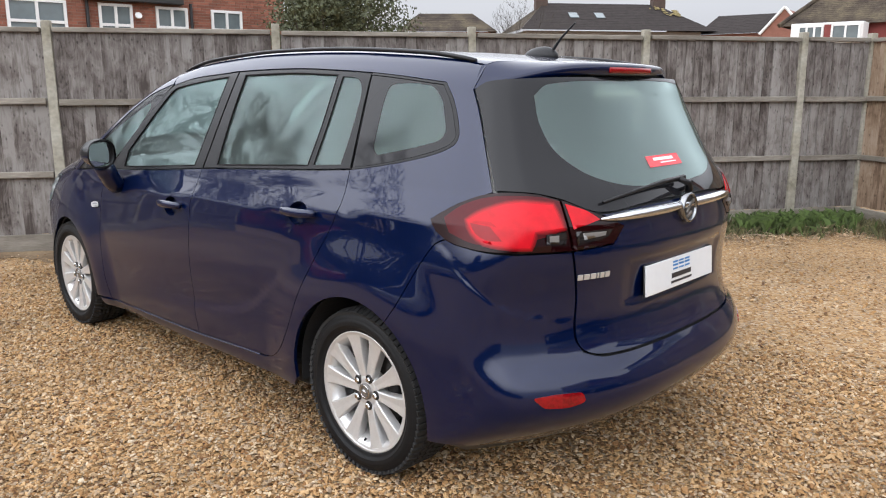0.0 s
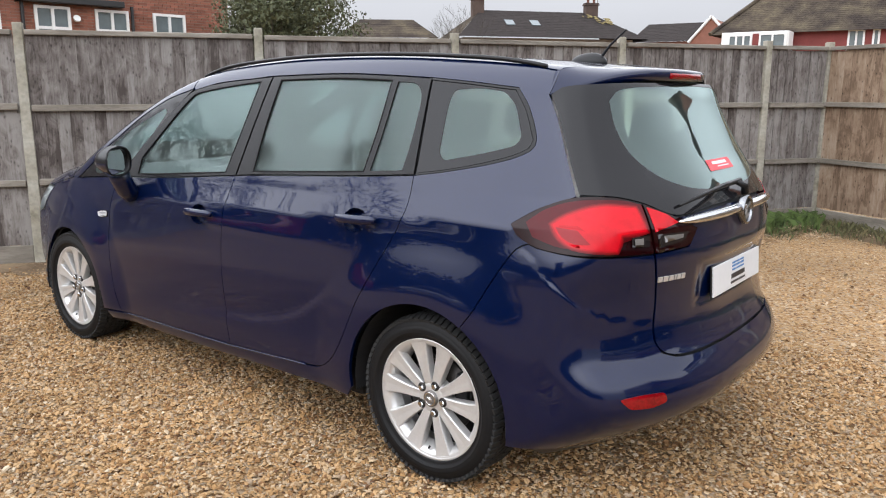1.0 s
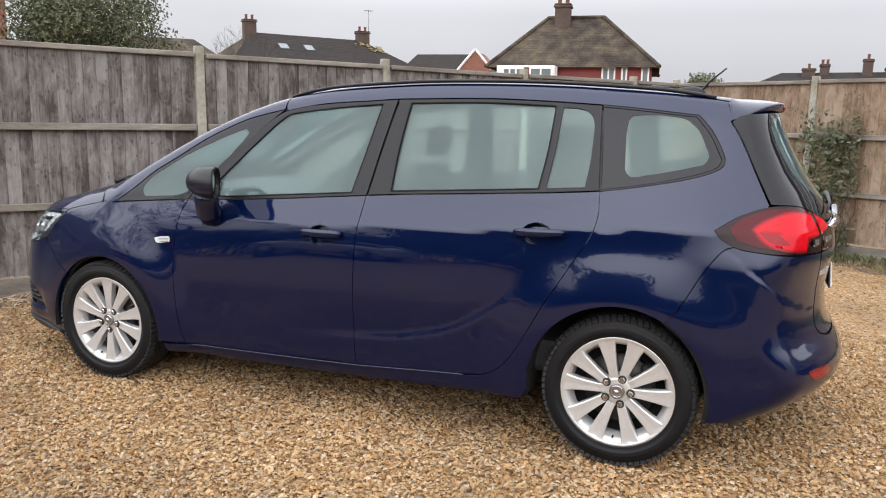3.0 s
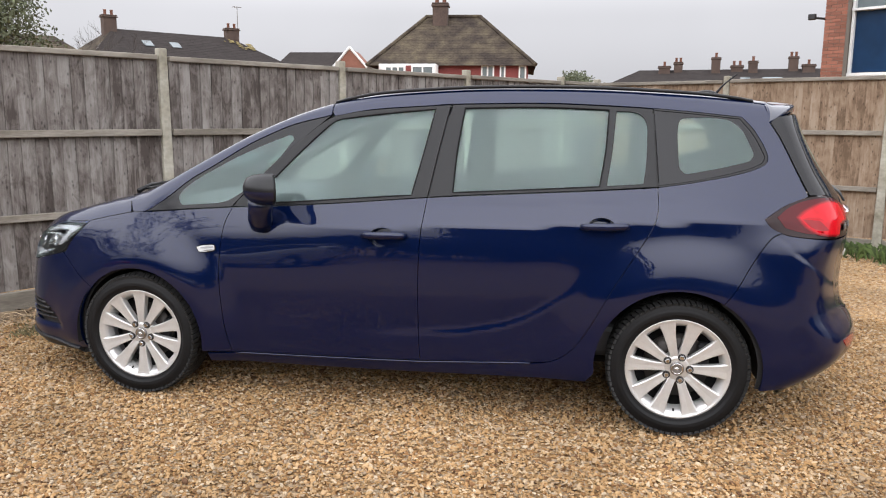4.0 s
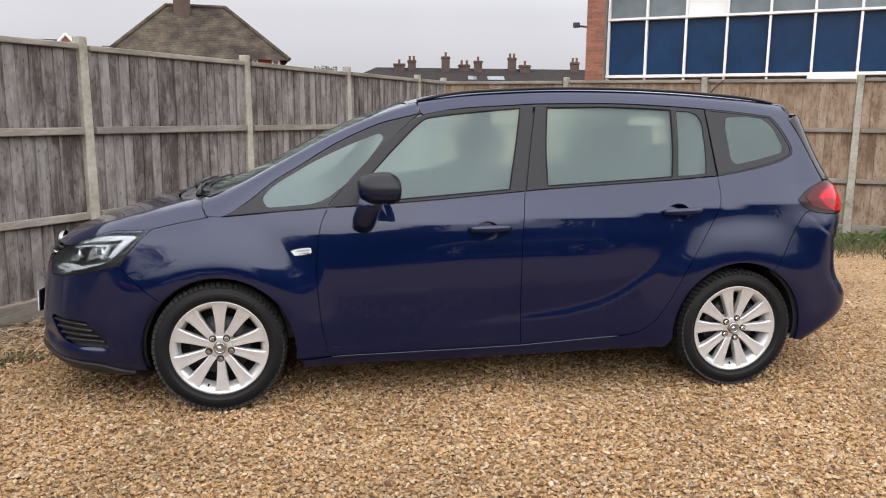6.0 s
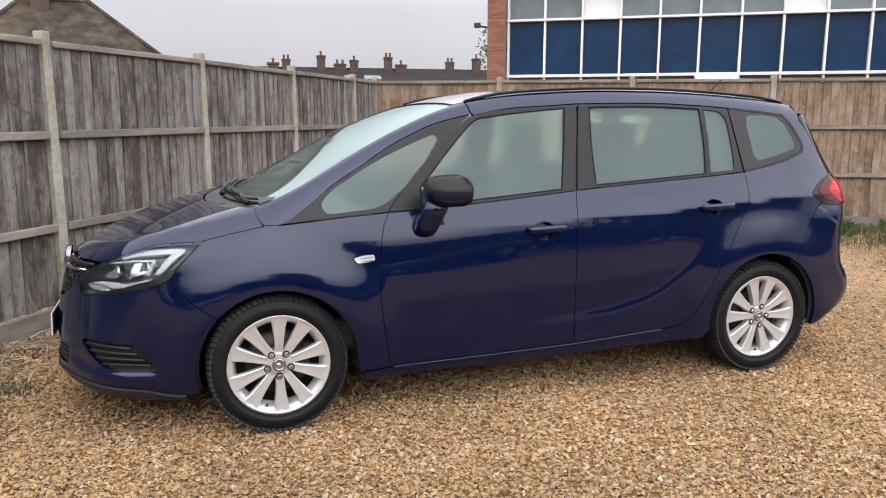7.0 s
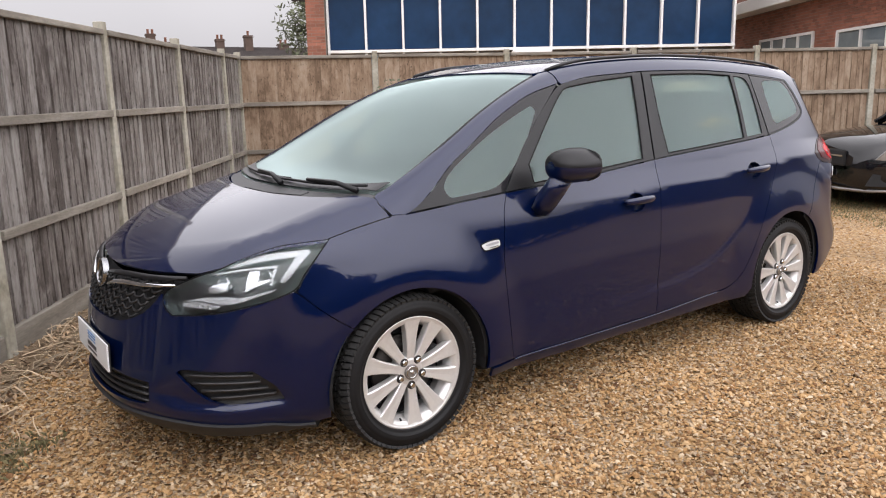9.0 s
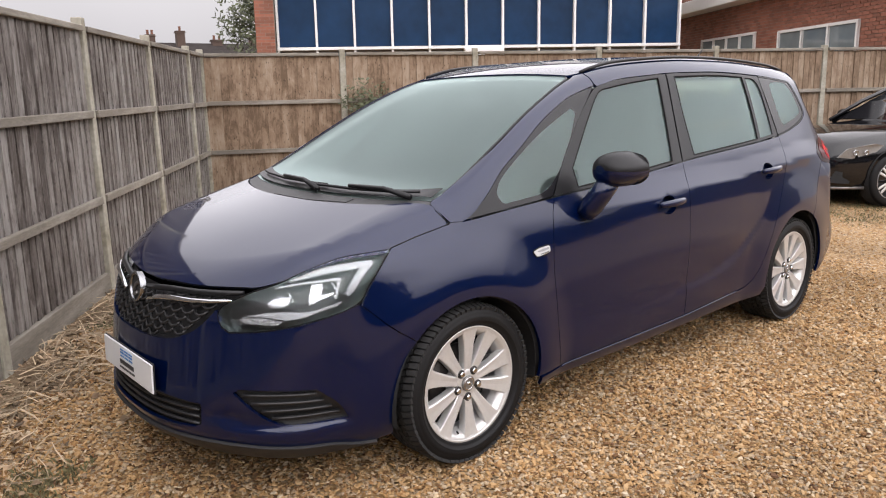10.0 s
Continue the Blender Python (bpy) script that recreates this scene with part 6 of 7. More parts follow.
def brick_field(parent, m, w, h, course=0.075, joint=0.010, limit=300, label=""):
    """A wall face with real brick courses in front of a mortar bed, in one mesh."""
    bm = bmesh.new()
    rows, cols = int(h / course), int(w / 0.225) + 1
    verts, faces = [], []
    for r in range(rows):
        off = 0.1125 * (r % 2)
        for c in range(cols + 1):
            x0, x1 = max(0, c * 0.225 - off), min(w, (c + 1) * 0.225 - off - joint)
            if x1 - x0 < 0.03:
                continue
            z0, z1 = r * course, (r + 1) * course - joint
            k = len(verts)
            for x, z in ((x0, z0), (x1, z0), (x1, z1), (x0, z1)):
                verts.append(m @ Vector((x, 0.006, z)))
            for x, z in ((x0, z0), (x1, z0), (x1, z1), (x0, z1)):
                verts.append(m @ Vector((x, -0.01, z)))
            faces += [(k, k + 1, k + 2, k + 3), (k, k + 4, k + 5, k + 1), (k + 1, k + 5, k + 6, k + 2), (k + 2, k + 6, k + 7, k + 3), (k + 3, k + 7, k + 4, k)]
    me = bpy.data.meshes.new("brickwork")
    me.from_pydata([tuple(v) for v in verts], [], faces)
    me.materials.append(BRICKS)
    bm.free()
    bm = bmesh.new()
    bm.from_mesh(me)
    bmesh.ops.recalc_face_normals(bm, faces=bm.faces)
    bm.to_mesh(me)
    bm.free()
    ob = new("brickwork", me)
    ob.parent = parent
    return tagged(ob, label or "red brick courses", kind="stuff")


BRICKS = material("brick_face", (0.214, 0.0867, 0.0572), 0.9, vary=0.15, scale=30, per_island=0.25)
MORTAR = material("mortar", (0.204, 0.177, 0.15), 0.95, vary=0.15, scale=20)
LICHEN = material("yellow_lichen", (0.163, 0.129, 0.051), 0.95, vary=0.3, scale=6)
TILE_RED = material("hung_red_tile", (0.156, 0.034, 0.0306), 0.85, vary=0.2, scale=20, bump=0.4, bump_scale=20)
CHIMNEY_BRICK = material("sooty_brick", (0.068, 0.0462, 0.0374), 0.95, vary=0.3, scale=14)
POT = material("clay_pot", (0.136, 0.0578, 0.0374), 0.9, vary=0.2, scale=10)


def chimney(parent, at, w, d, z0, z1, pots=2, turn=0.0):
    bm = bmesh.new()
    m = pose(*at, 0, 0, turn)
    box(bm, (0, 0, (z0 + z1) / 2), (w, d, z1 - z0), m, 0.02)
    box(bm, (0, 0, z1 - 0.12), (w * 1.18, d * 1.18, 0.10), m, 0.02)
    box(bm, (0, 0, z1), (w * 1.1, d * 1.1, 0.08), m, 0.02)
    c = part("chimney", bm, CHIMNEY_BRICK, parent, "brick chimney stack")
    for k in range(pots):
        bm = bmesh.new()
        lathe(bm, [(0.12, 0.0), (0.10, 0.30), (0.125, 0.34), (0.125, 0.40), (0.08, 0.40)], 12, "z")
        p = part("chimney_pot", bm, POT, c, "", True)
        p.matrix_basis = m @ pose((k - (pots - 1) / 2) * w * 0.5, 0, z1 + 0.03)
    return c


def tiled_slope(parent, corners, rows, mat, name="roof", label=""):
    """A roof slope of stepped tile courses between four corners: two at the eave, two at the ridge."""
    e0, e1, r1, r0 = [Vector(c) for c in corners]
    n = (e1 - e0).cross(r0 - e0).normalized()
    if n.z < 0:
        n = -n
    bm = bmesh.new()
    for k in range(rows):
        a, b = k / rows, (k + 1) / rows
        p = [e0.lerp(r0, a) + n * 0.020, e1.lerp(r1, a) + n * 0.020, e1.lerp(r1, b) + n * 0.012, e0.lerp(r0, b) + n * 0.012]
        q = [e0.lerp(r0, a) + n * 0.0, e1.lerp(r1, a) + n * 0.0]
        v = [bm.verts.new(c) for c in p]
        w = [bm.verts.new(c) for c in q]
        bm.faces.new(v)
        bm.faces.new((w[0], w[1], v[1], v[0]))
    return tagged(part(name, bm, mat, parent, label), kind="stuff")


# Office block with navy panels between white mullions.
office = thing("office_block", "brick office block with navy panels and white mullions", "building", (7.75, 14.2, 0), math.degrees(math.atan2(-0.561, 0.828)))
PITCH = 0.935
WIDE = 11 * PITCH
bm = bmesh.new()
box(bm, (WIDE / 2, 3.2, 2.9), (WIDE + 0.2, 6.0, 5.8))
part("wall", bm, MORTAR, office, "rendered wall behind the panels")
bm = bmesh.new()
box(bm, (-0.27, 2.9, 2.95), (0.44, 6.2, 5.9), bevel=0.01)
part("brick_pier", bm, MORTAR, office, "brick end pier")
FLIP = Matrix.Diagonal((1, -1, 1, 1))
brick_field(office, Matrix.Translation((-0.49, -0.205, 2.05)) @ FLIP, 0.44, 3.7)
brick_field(office, Matrix.Translation((-0.495, -0.2, 2.05)) @ Matrix.Rotation(radians(90), 4, "Z"), 1.6, 3.7)
for k in range(11):
    x = k * PITCH
    bm = bmesh.new()
    box(bm, (x + PITCH / 2, 0.165, 3.20), (PITCH - 0.05, 0.03, 1.30), bevel=0.004)
    part("cladding_panel", bm, PANEL_BLUE, office, "navy cladding panel")
    for z, h, name in ((4.22, 0.62, "pane"), (4.98, 0.72, "pane"), (2.05, 0.72, "pane")):
        bm = bmesh.new()
        box(bm, (x + PITCH / 2, 0.17, z), (PITCH - 0.05, 0.02, h))
        part(name, bm, [PANE, PAINT_WHITE][(k * 7 + int(z)) % 5 == 3] if z > 4 else PANE, office, "office window pane")
for k in range(12):
    bm = bmesh.new()
    box(bm, (k * PITCH, 0.10, 3.55), (0.055, 0.14, 3.9), bevel=0.006)
    part("mullion", bm, PAINT_WHITE, office, "white mullion")
for z, h in ((2.50, 0.07), (3.885, 0.055), (4.58, 0.06), (5.40, 0.10)):
    bm = bmesh.new()
    box(bm, (WIDE / 2, 0.08, z), (WIDE + 0.06, 0.16, h), bevel=0.006)
    part("transom", bm, PAINT_WHITE, office, "white transom")
bm = bmesh.new()
box(bm, (WIDE / 2 - 0.15, 3.05, 5.90), (WIDE + 0.75, 6.6, 0.2), bevel=0.02)
part("roof", bm, ROOF_DARK, office, "flat roof edge")
bm = bmesh.new()
box(bm, (5.1, -0.02, 2.30), (1.0, 0.3, 0.32), bevel=0.02)
part("canopy", bm, PAINT_WHITE, office, "white canopy")
bm = bmesh.new()
tube(bm, [(-0.50, -0.1, 3.72), (-0.68, -0.25, 3.74)], 0.025, 8)
box(bm, (-0.74, -0.30, 3.76), (0.16, 0.10, 0.13), bevel=0.02)
part("floodlight", bm, PLASTIC, office, "dark wall floodlight")

# Brick wing with white fascia.
wing = thing("brick_wing", "red brick flat-roofed wing with white fascia", "building", (20.1, 10.7, 0), math.degrees(math.atan2(-0.79, -0.61)))
bm = bmesh.new()
box(bm, (5.6, 2.02, 1.75), (12.6, 4.0, 3.5))
part("wall", bm, MORTAR, wing, "brick wall")
brick_field(wing, Matrix.Translation((-0.6, 0.012, 1.3)) @ FLIP, 12.4, 2.2)
bm = bmesh.new()
box(bm, (5.2, 1.8, 3.66), (13.4, 4.6, 0.34), bevel=0.02)
part("fascia", bm, PAINT_WHITE, wing, "white roof fascia")
window_unit(wing, Matrix.Translation((1.6, 0.0, 1.75)) @ FLIP, 3.35, 0.95, 4, 1)
window_unit(wing, Matrix.Translation((6.2, 0.0, 1.65)) @ FLIP, 3.15, 0.98, 3, 1)
bm = bmesh.new()
box(bm, (-0.65, 1.5, 4.35), (3.0, 3.0, 1.1))
part("upper_wall", bm, BRICK, wing, "set-back upper brick wall")

# Brick house beyond the grey fence.
house = thing("brick_house", "red brick house with white casement windows", "house", (-16.2, 2.0, 0), math.degrees(math.atan2(1, 0.13)))
bm = bmesh.new()
box(bm, (3.2, 3.52, 2.6), (12.2, 7.0, 5.2))
part("wall", bm, MORTAR, house, "brick wall")
brick_field(house, Matrix.Translation((-2.9, 0.012, 1.6)) @ FLIP, 12.2, 3.4)
for x, w in ((1.95, 1.28), (4.06, 0.78), (5.52, 0.80), (7.06, 0.85)):
    window_unit(house, Matrix.Translation((x, 0.0, 2.55)) @ FLIP, w, 1.0, 2, 2, 0.07)
bm = bmesh.new()
box(bm, (4.9, -0.10, 3.72), (2.6, 0.3, 0.16), bevel=0.02)
tube(bm, [(3.75, -0.06, 1.0), (3.75, -0.06, 3.7)], 0.045, 8)
tube(bm, [(6.45, -0.06, 1.0), (6.45, -0.06, 3.7)], 0.045, 8)
part("gutter", bm, PLASTIC, house, "black gutter and downpipes")
tiled_slope(house, ((-3.2, -0.3, 5.1), (9.6, -0.3, 5.1), (9.6, 3.6, 7.8), (-3.2, 3.6, 7.8)), 14, ROOF_TILE, "roof", "brown tiled roof")
tiled_slope(house, ((9.6, 7.4, 5.1), (-3.2, 7.4, 5.1), (-3.2, 3.6, 7.8), (9.6, 3.6, 7.8)), 14, ROOF_TILE, "roof", "brown tiled roof")
bm = bmesh.new()
tube(bm, [(5.0, -0.10, 3.30), (5.0, -0.14, 3.32)], 0.09, 12)
part("wall_light", bm, PAINT_WHITE, house, "round white wall light")

# Hipped house with hung tiles.
hip = thing("hipped_house", "house with brown hipped roof and red hung tiles", "house", (-9.4, 36.0, 0), math.degrees(math.atan2(0.1, 1)))
bm = bmesh.new()
box(bm, (4.2, 4.0, 2.15), (8.0, 7.4, 4.4))
part("wall", bm, TILE_RED, hip, "red tile-hung wall")
L, D, EZ, RZ = 8.6, 8.0, 4.28, 7.25
r0, r1 = (2.35, 4.0, RZ), (5.45, 4.0, RZ)
for c, nm in (((( -0.4, 0.0, EZ), (L, 0.0, EZ), r1, r0), "front"), (((L, 0.0, EZ), (L, D, EZ), r1, r1), "side"), (((-0.4, D, EZ), (-0.4, 0.0, EZ), r0, r0), "side"), (((L, D, EZ), (-0.4, D, EZ), r0, r1), "back")):
    tiled_slope(hip, c, 30, ROOF_TILE, "roof", "weathered brown hipped roof")
for a, b in ((r0, r1), (r1, (L, 0, EZ)), (r0, (-0.4, 0, EZ)), (r1, (L, D, EZ))):
    bm = bmesh.new()
    tube(bm, [Vector(a) + Vector((0, 0, 0.05)), Vector(b) + Vector((0, 0, 0.05))], 0.11, 8)
    part("ridge", bm, ROOF_TILE, hip, "ridge tiles")
chimney(hip, (3.2, 3.6, 0), 0.85, 0.7, 6.4, 7.95, 2)
bm = bmesh.new()
box(bm, (1.95, -0.55, 3.85), (3.0, 1.2, 0.9), bevel=0.02)
part("dormer", bm, PAINT_WHITE, hip, "white boarded bay")
window_unit(hip, Matrix.Translation((0.8, -1.16, 3.55)) @ FLIP, 1.0, 0.6, 3, 1, 0.08)
window_unit(hip, Matrix.Translation((2.2, -1.16, 3.55)) @ FLIP, 1.1, 0.62, 2, 1, 0.08)
bm = bmesh.new()
box(bm, (2.02, -1.17, 3.86), (0.30, 0.03, 0.7))
part("hung_tile", bm, TILE_RED, hip, "red hung tiles")
for x, w in ((5.75, 0.62), (6.75, 0.22), (7.75, 0.32)):
    window_unit(hip, Matrix.Translation((x, 0.295, 3.45)) @ FLIP, w, 0.85, 2 if w > 0.5 else 1, 1, 0.08)

# Dark-roofed house with roof windows.
dark = thing("dark_roof_house", "long house with dark tiled roof and skylights", "house", (-33.0, 46.5, 0), math.degrees(math.atan2(11.5, 9)))
bm = bmesh.new()
box(bm, (7.2, 4.5, 2.9), (14.6, 8.0, 5.8))
part("wall", bm, MORTAR, dark, "pale wall")
tiled_slope(dark, ((-0.6, 0, 5.85), (15.6, 0, 5.85), (12.2, 4.5, 8.3), (2.4, 4.5, 8.3)), 16, ROOF_DARK, "roof", "dark tiled roof")
tiled_slope(dark, ((15.6, 0, 5.85), (15.6, 9, 5.85), (12.2, 4.5, 8.3), (12.2, 4.5, 8.3)), 16, ROOF_DARK, "roof", "dark tiled roof")
tiled_slope(dark, ((-0.6, 9, 5.85), (-0.6, 0, 5.85), (2.4, 4.5, 8.3), (2.4, 4.5, 8.3)), 16, ROOF_TILE, "roof", "brown tiled hip")
bm = bmesh.new()
for p in range(26):
    u, v = random.random(), random.random()
    c = Vector((11.3 + 2.4 * u, 2.9 + 1.3 * v - 1.0 * u, 7.52 + 0.70 * v - 0.58 * u))
    m = Matrix.Translation(c) @ Matrix.Rotation(radians(25), 4, "X")
    box(bm, (0, 0, 0.03), (0.10 + 0.22 * u, 0.14 + 0.2 * v, 0.03), m)
part("lichen", bm, LICHEN, dark, "yellow lichen on the tiles")
for x in (4.3, 6.5):
    bm = bmesh.new()
    box(bm, (0, 0, 0.07), (0.75, 0.95, 0.07), pose(x, 2.3, 7.10, math.degrees(math.atan2(2.45, 4.5)), 0, 0), 0.02)
    part("skylight", bm, PANE, dark, "pale roof window")
chimney(dark, (2.1, 4.3, 0), 1.0, 0.7, 6.6, 9.25, 2)
chimney(dark, (12.3, 4.3, 0), 1.1, 0.7, 6.6, 9.05, 2)
bm = bmesh.new()
tube(bm, [(12.9, 4.3, 8.2), (12.9, 4.3, 11.0)], 0.03, 6)
tube(bm, [(12.5, 4.3, 10.9), (13.3, 4.3, 10.9)], 0.025, 6)
for k in range(4):
    tube(bm, [(12.55 + 0.22 * k, 4.0, 10.9), (12.55 + 0.22 * k, 4.6, 10.9)], 0.015, 5)
part("television_aerial", bm, STEEL, dark, "thin metal roof aerial")

# Gabled cottage between the two houses.
gable = thing("gabled_cottage", "small red brick cottage with white bargeboards", "house", (-24.0, 59.5, 0), 8)
bm = bmesh.new()
prism(bm, [(4.2, 0), (7.2, 0), (7.2, 5.6), (5.7, 7.3), (4.2, 5.6)], -1.5, 4)
part("gable_wall", bm, BRICK, gable, "brick gable wall")
bm = bmesh.new()
for a, b in (((7.4, 5.45), (5.7, 7.4)), ((5.7, 7.4), (4.0, 5.45))):
    tube(bm, [(a[0], -1.55, a[1]), (b[0], -1.55, b[1])], 0.11, 6)
part("bargeboard", bm, PAINT_WHITE, gable, "white bargeboards")
tiled_slope(gable, ((-1.0, -1.2, 5.6), (5.8, -1.2, 5.6), (5.8, 2.5, 7.3), (-0.4, 2.5, 7.3)), 12, ROOF_DARK, "roof", "dark tiled roof")
bm = bmesh.new()
box(bm, (2.2, 1.4, 2.8), (6.4, 4.6, 5.6))
part("wall", bm, BRICK, gable, "brick wall")
low_house = thing("low_cottage", "low cottage with brown tiled roof", "house", (-15.6, 55.0, 0), 5)
bm = bmesh.new()
box(bm, (2.2, 2.6, 2.5), (5.0, 4.6, 5.0))
part("wall", bm, BRICK, low_house, "brick wall")
tiled_slope(low_house, ((-0.6, 0, 4.9), (6.0, 0, 4.9), (4.4, 2.6, 6.5), (0.6, 2.6, 6.5)), 10, ROOF_TILE, "roof", "brown tiled roof")

far_house = thing("far_cottage", "small far house with a dark tiled roof", "house", (-24.2, 25.0, 0), 43.8)
bm = bmesh.new()
box(bm, (2.0, 2.0, 2.1), (4.6, 3.6, 4.2))
part("wall", bm, BRICK, far_house, "brick wall")
tiled_slope(far_house, ((-0.5, -0.1, 4.2), (4.6, -0.1, 4.2), (3.4, 2.0, 5.25), (0.6, 2.0, 5.25)), 10, ROOF_TILE, "roof", "brown tiled roof")
tiled_slope(far_house, ((-0.5, 4.1, 4.2), (-0.5, -0.1, 4.2), (0.6, 2.0, 5.25), (0.6, 2.0, 5.25)), 10, ROOF_TILE, "roof", "brown tiled hip")
tiled_slope(far_house, ((4.6, -0.1, 4.2), (4.6, 4.1, 4.2), (3.4, 2.0, 5.25), (3.4, 2.0, 5.25)), 10, ROOF_TILE, "roof", "brown tiled hip")

# Terrace with a row of chimneys.
terrace = thing("terrace", "far terrace of houses with a row of chimneys", "house", (4.0, 66.3, 0), math.degrees(math.atan2(-0.1, 1)))
bm = bmesh.new()
box(bm, (17, 4, 2.2), (36, 6, 4.4))
part("wall", bm, BRICK, terrace, "brick terrace wall")
tiled_slope(terrace, ((-1.5, 0, 4.3), (36, 0, 4.3), (36, 4, 6.05), (1.8, 4, 6.05)), 14, ROOF_DARK, "roof", "dark tiled terrace roof")
for n, x in enumerate((4.0, 5.2, 8.4, 10.2, 11.5, 14.8, 16.0, 20.9, 23.5, 27.0, 30.5)):
    chimney(terrace, (x, 3.4 + 0.3 * (n % 2), 0), 0.75 if n % 3 else 1.0, 0.6, 5.2, 6.35 + 0.35 * (n % 3), 1 + n % 2)
for x in (10.8, 12.6, 13.4):
    bm = bmesh.new()
    box(bm, (0, 0, 0.06), (0.8, 0.9, 0.06), pose(x, 1.6, 5.0, math.degrees(math.atan2(1.75, 4)), 0, 0), 0.02)
    part("skylight", bm, PANE, terrace, "pale roof window")


# ---- trees, shrubs, weeds ----
def bare_tree(at, tall, seed, levels=5, words="leafless winter tree with fine dark branches", group="bare trees", bole=0.28, fine=0.0007):
    """Tapered trunk with forking limbs down to fine twigs."""
    r = random.Random(seed)
    tree = thing("bare_tree", words, "tree", at, r.uniform(0, 360), group)
    trunk, twigs = bmesh.new(), bmesh.new()

    def limb(p, d, length, radius, level):
        pts, rad = [p], [radius]
        for k in range(4):
            d = (d + Vector((r.gauss(0, 0.14), r.gauss(0, 0.14), r.gauss(0.05, 0.10)))).normalized()
            p = p + d * length / 4
            pts.append(p)
            rad.append(radius * (1 - 0.12 * (k + 1)))
        tube(trunk if level < 2 else twigs, pts, rad, 7 if level < 2 else 4 if level < 4 else 3, caps=False)
        if level + 1 < levels:
            for k in range(3 if level else 4):
                u = 4 if k == 0 or (level == 0 and bole > 0.4) else r.choice((2, 3, 3, 4))
                spread = 0.55 if k else 0.25
                side = Vector((r.gauss(0, 1), r.gauss(0, 1), r.gauss(0.1, 0.5))).normalized()
                limb(pts[u], (d + side * (spread + r.uniform(0, 0.45))).normalized(), length * r.uniform(0.58, 0.8), max(rad[u] * r.uniform(0.55, 0.72), tall * fine), level + 1)

    limb(Vector((0, 0, -0.1)), Vector((r.gauss(0, 0.05), r.gauss(0, 0.05), 1)), tall * bole, tall * 0.010, 0)
    part("trunk", trunk, BARK, tree, "brown trunk and limbs", True)
    part("crown", twigs, BARK, tree, "bare twigs")
    return tree


def leaves(bm, r, centre, spread, count, size):
    for _ in range(count):
        p = Vector(centre) + Vector([max(-1.7, min(1.7, r.gauss(0, 1))) * k for k in spread])
        if p.z < 0.02:
            continue
        a = Vector((r.gauss(0, 1), r.gauss(0, 1), r.gauss(0, 1))).normalized()
        b = a.orthogonal().normalized()
        s = size * r.uniform(0.6, 1.4)
        v = [bm.verts.new(p + q) for q in (-a * s, b * s * 0.45 - a * s * 0.1, a * s, -b * s * 0.45 - a * s * 0.1)]
        bm.faces.new(v)


def evergreen(name, at, clumps, count, size, words, seed, category="shrub", stems=8, stem=0.03, lean=0.4):
    r = random.Random(seed)
    bush = thing(name, words, category, at)
    bm = bmesh.new()
    for c, s in clumps:
        leaves(bm, r, c, s, count, size)
    part("foliage", bm, LEAF, bush, "small dark green leaves")
    bm = bmesh.new()
    for k in range(stems):
        c, s = clumps[k % len(clumps)]
        tip = Vector(c) + Vector((r.gauss(0, s[0]), r.gauss(0, s[1]), s[2]))
        base = Vector((tip.x * lean + r.gauss(0, 0.1), tip.y * lean + r.gauss(0, 0.1), -0.05))
        tube(bm, [base, base.lerp(tip, 0.5) + Vector((r.gauss(0, 0.1), r.gauss(0, 0.1), 0)), tip], [stem, stem * 0.66, stem * 0.2], 5, caps=False)
    tagged(part("stem", bm, BARK, bush, "brown stems"), kind="stuff")
    return bush


evergreen("evergreen_bush", (-11.7, 10.5, 0), [((max(-1.5, min(1.5, random.gauss(0, 0.85))), max(-1.2, min(1.0, random.gauss(0, 0.7))), random.uniform(0.8, 4.1)), (0.34, 0.34, 0.36)) for _ in range(60)], 800, 0.045, "dense dark evergreen bush beyond the grey fence", 3, "bush", 26)
evergreen("evergreen_bush", (1.6, 41, 0), [((random.gauss(0, 1.0), random.gauss(0, 0.5), random.uniform(2.6, 3.9)), (0.36, 0.4, 0.22)) for _ in range(24)], 420, 0.075, "rounded dark evergreen tree top beyond the fence", 5, "bush", 8)
evergreen("evergreen_bush", (12.0, 23.6, 0), [((random.gauss(0, 0.5), random.gauss(0, 0.5), random.uniform(1.0, 6.2)), (0.35, 0.35, 0.4)) for _ in range(22)], 220, 0.10, "tall dark conifer beside the office block", 6, "bush", 8)
ivy_at = CORNER + B_DIR * 2.02 + Vector((-0.489, -0.872, 0)) * 0.14
evergreen("ivy", ivy_at[:], [((random.uniform(-0.12, 0.36) * 0.872, -random.uniform(-0.12, 0.36) * 0.489, random.uniform(0.15, 1.50)), (0.10, 0.08, 0.12)) for _ in range(24)], 90, 0.030, "dark green ivy climbing the brown fence", 8, "ivy", 9, 0.009)
bare_tree((-24, 32, 0), 9, 11, 6, "pale leafless tree far beyond the fences")
bare_tree((-12.3, 11.2, 0), 4.6, 12, 6, "leafless tree among evergreens beyond the fence")
bare_tree((18.8, 37, 0), 7, 13, 6, "leafless tree far beyond the fences")
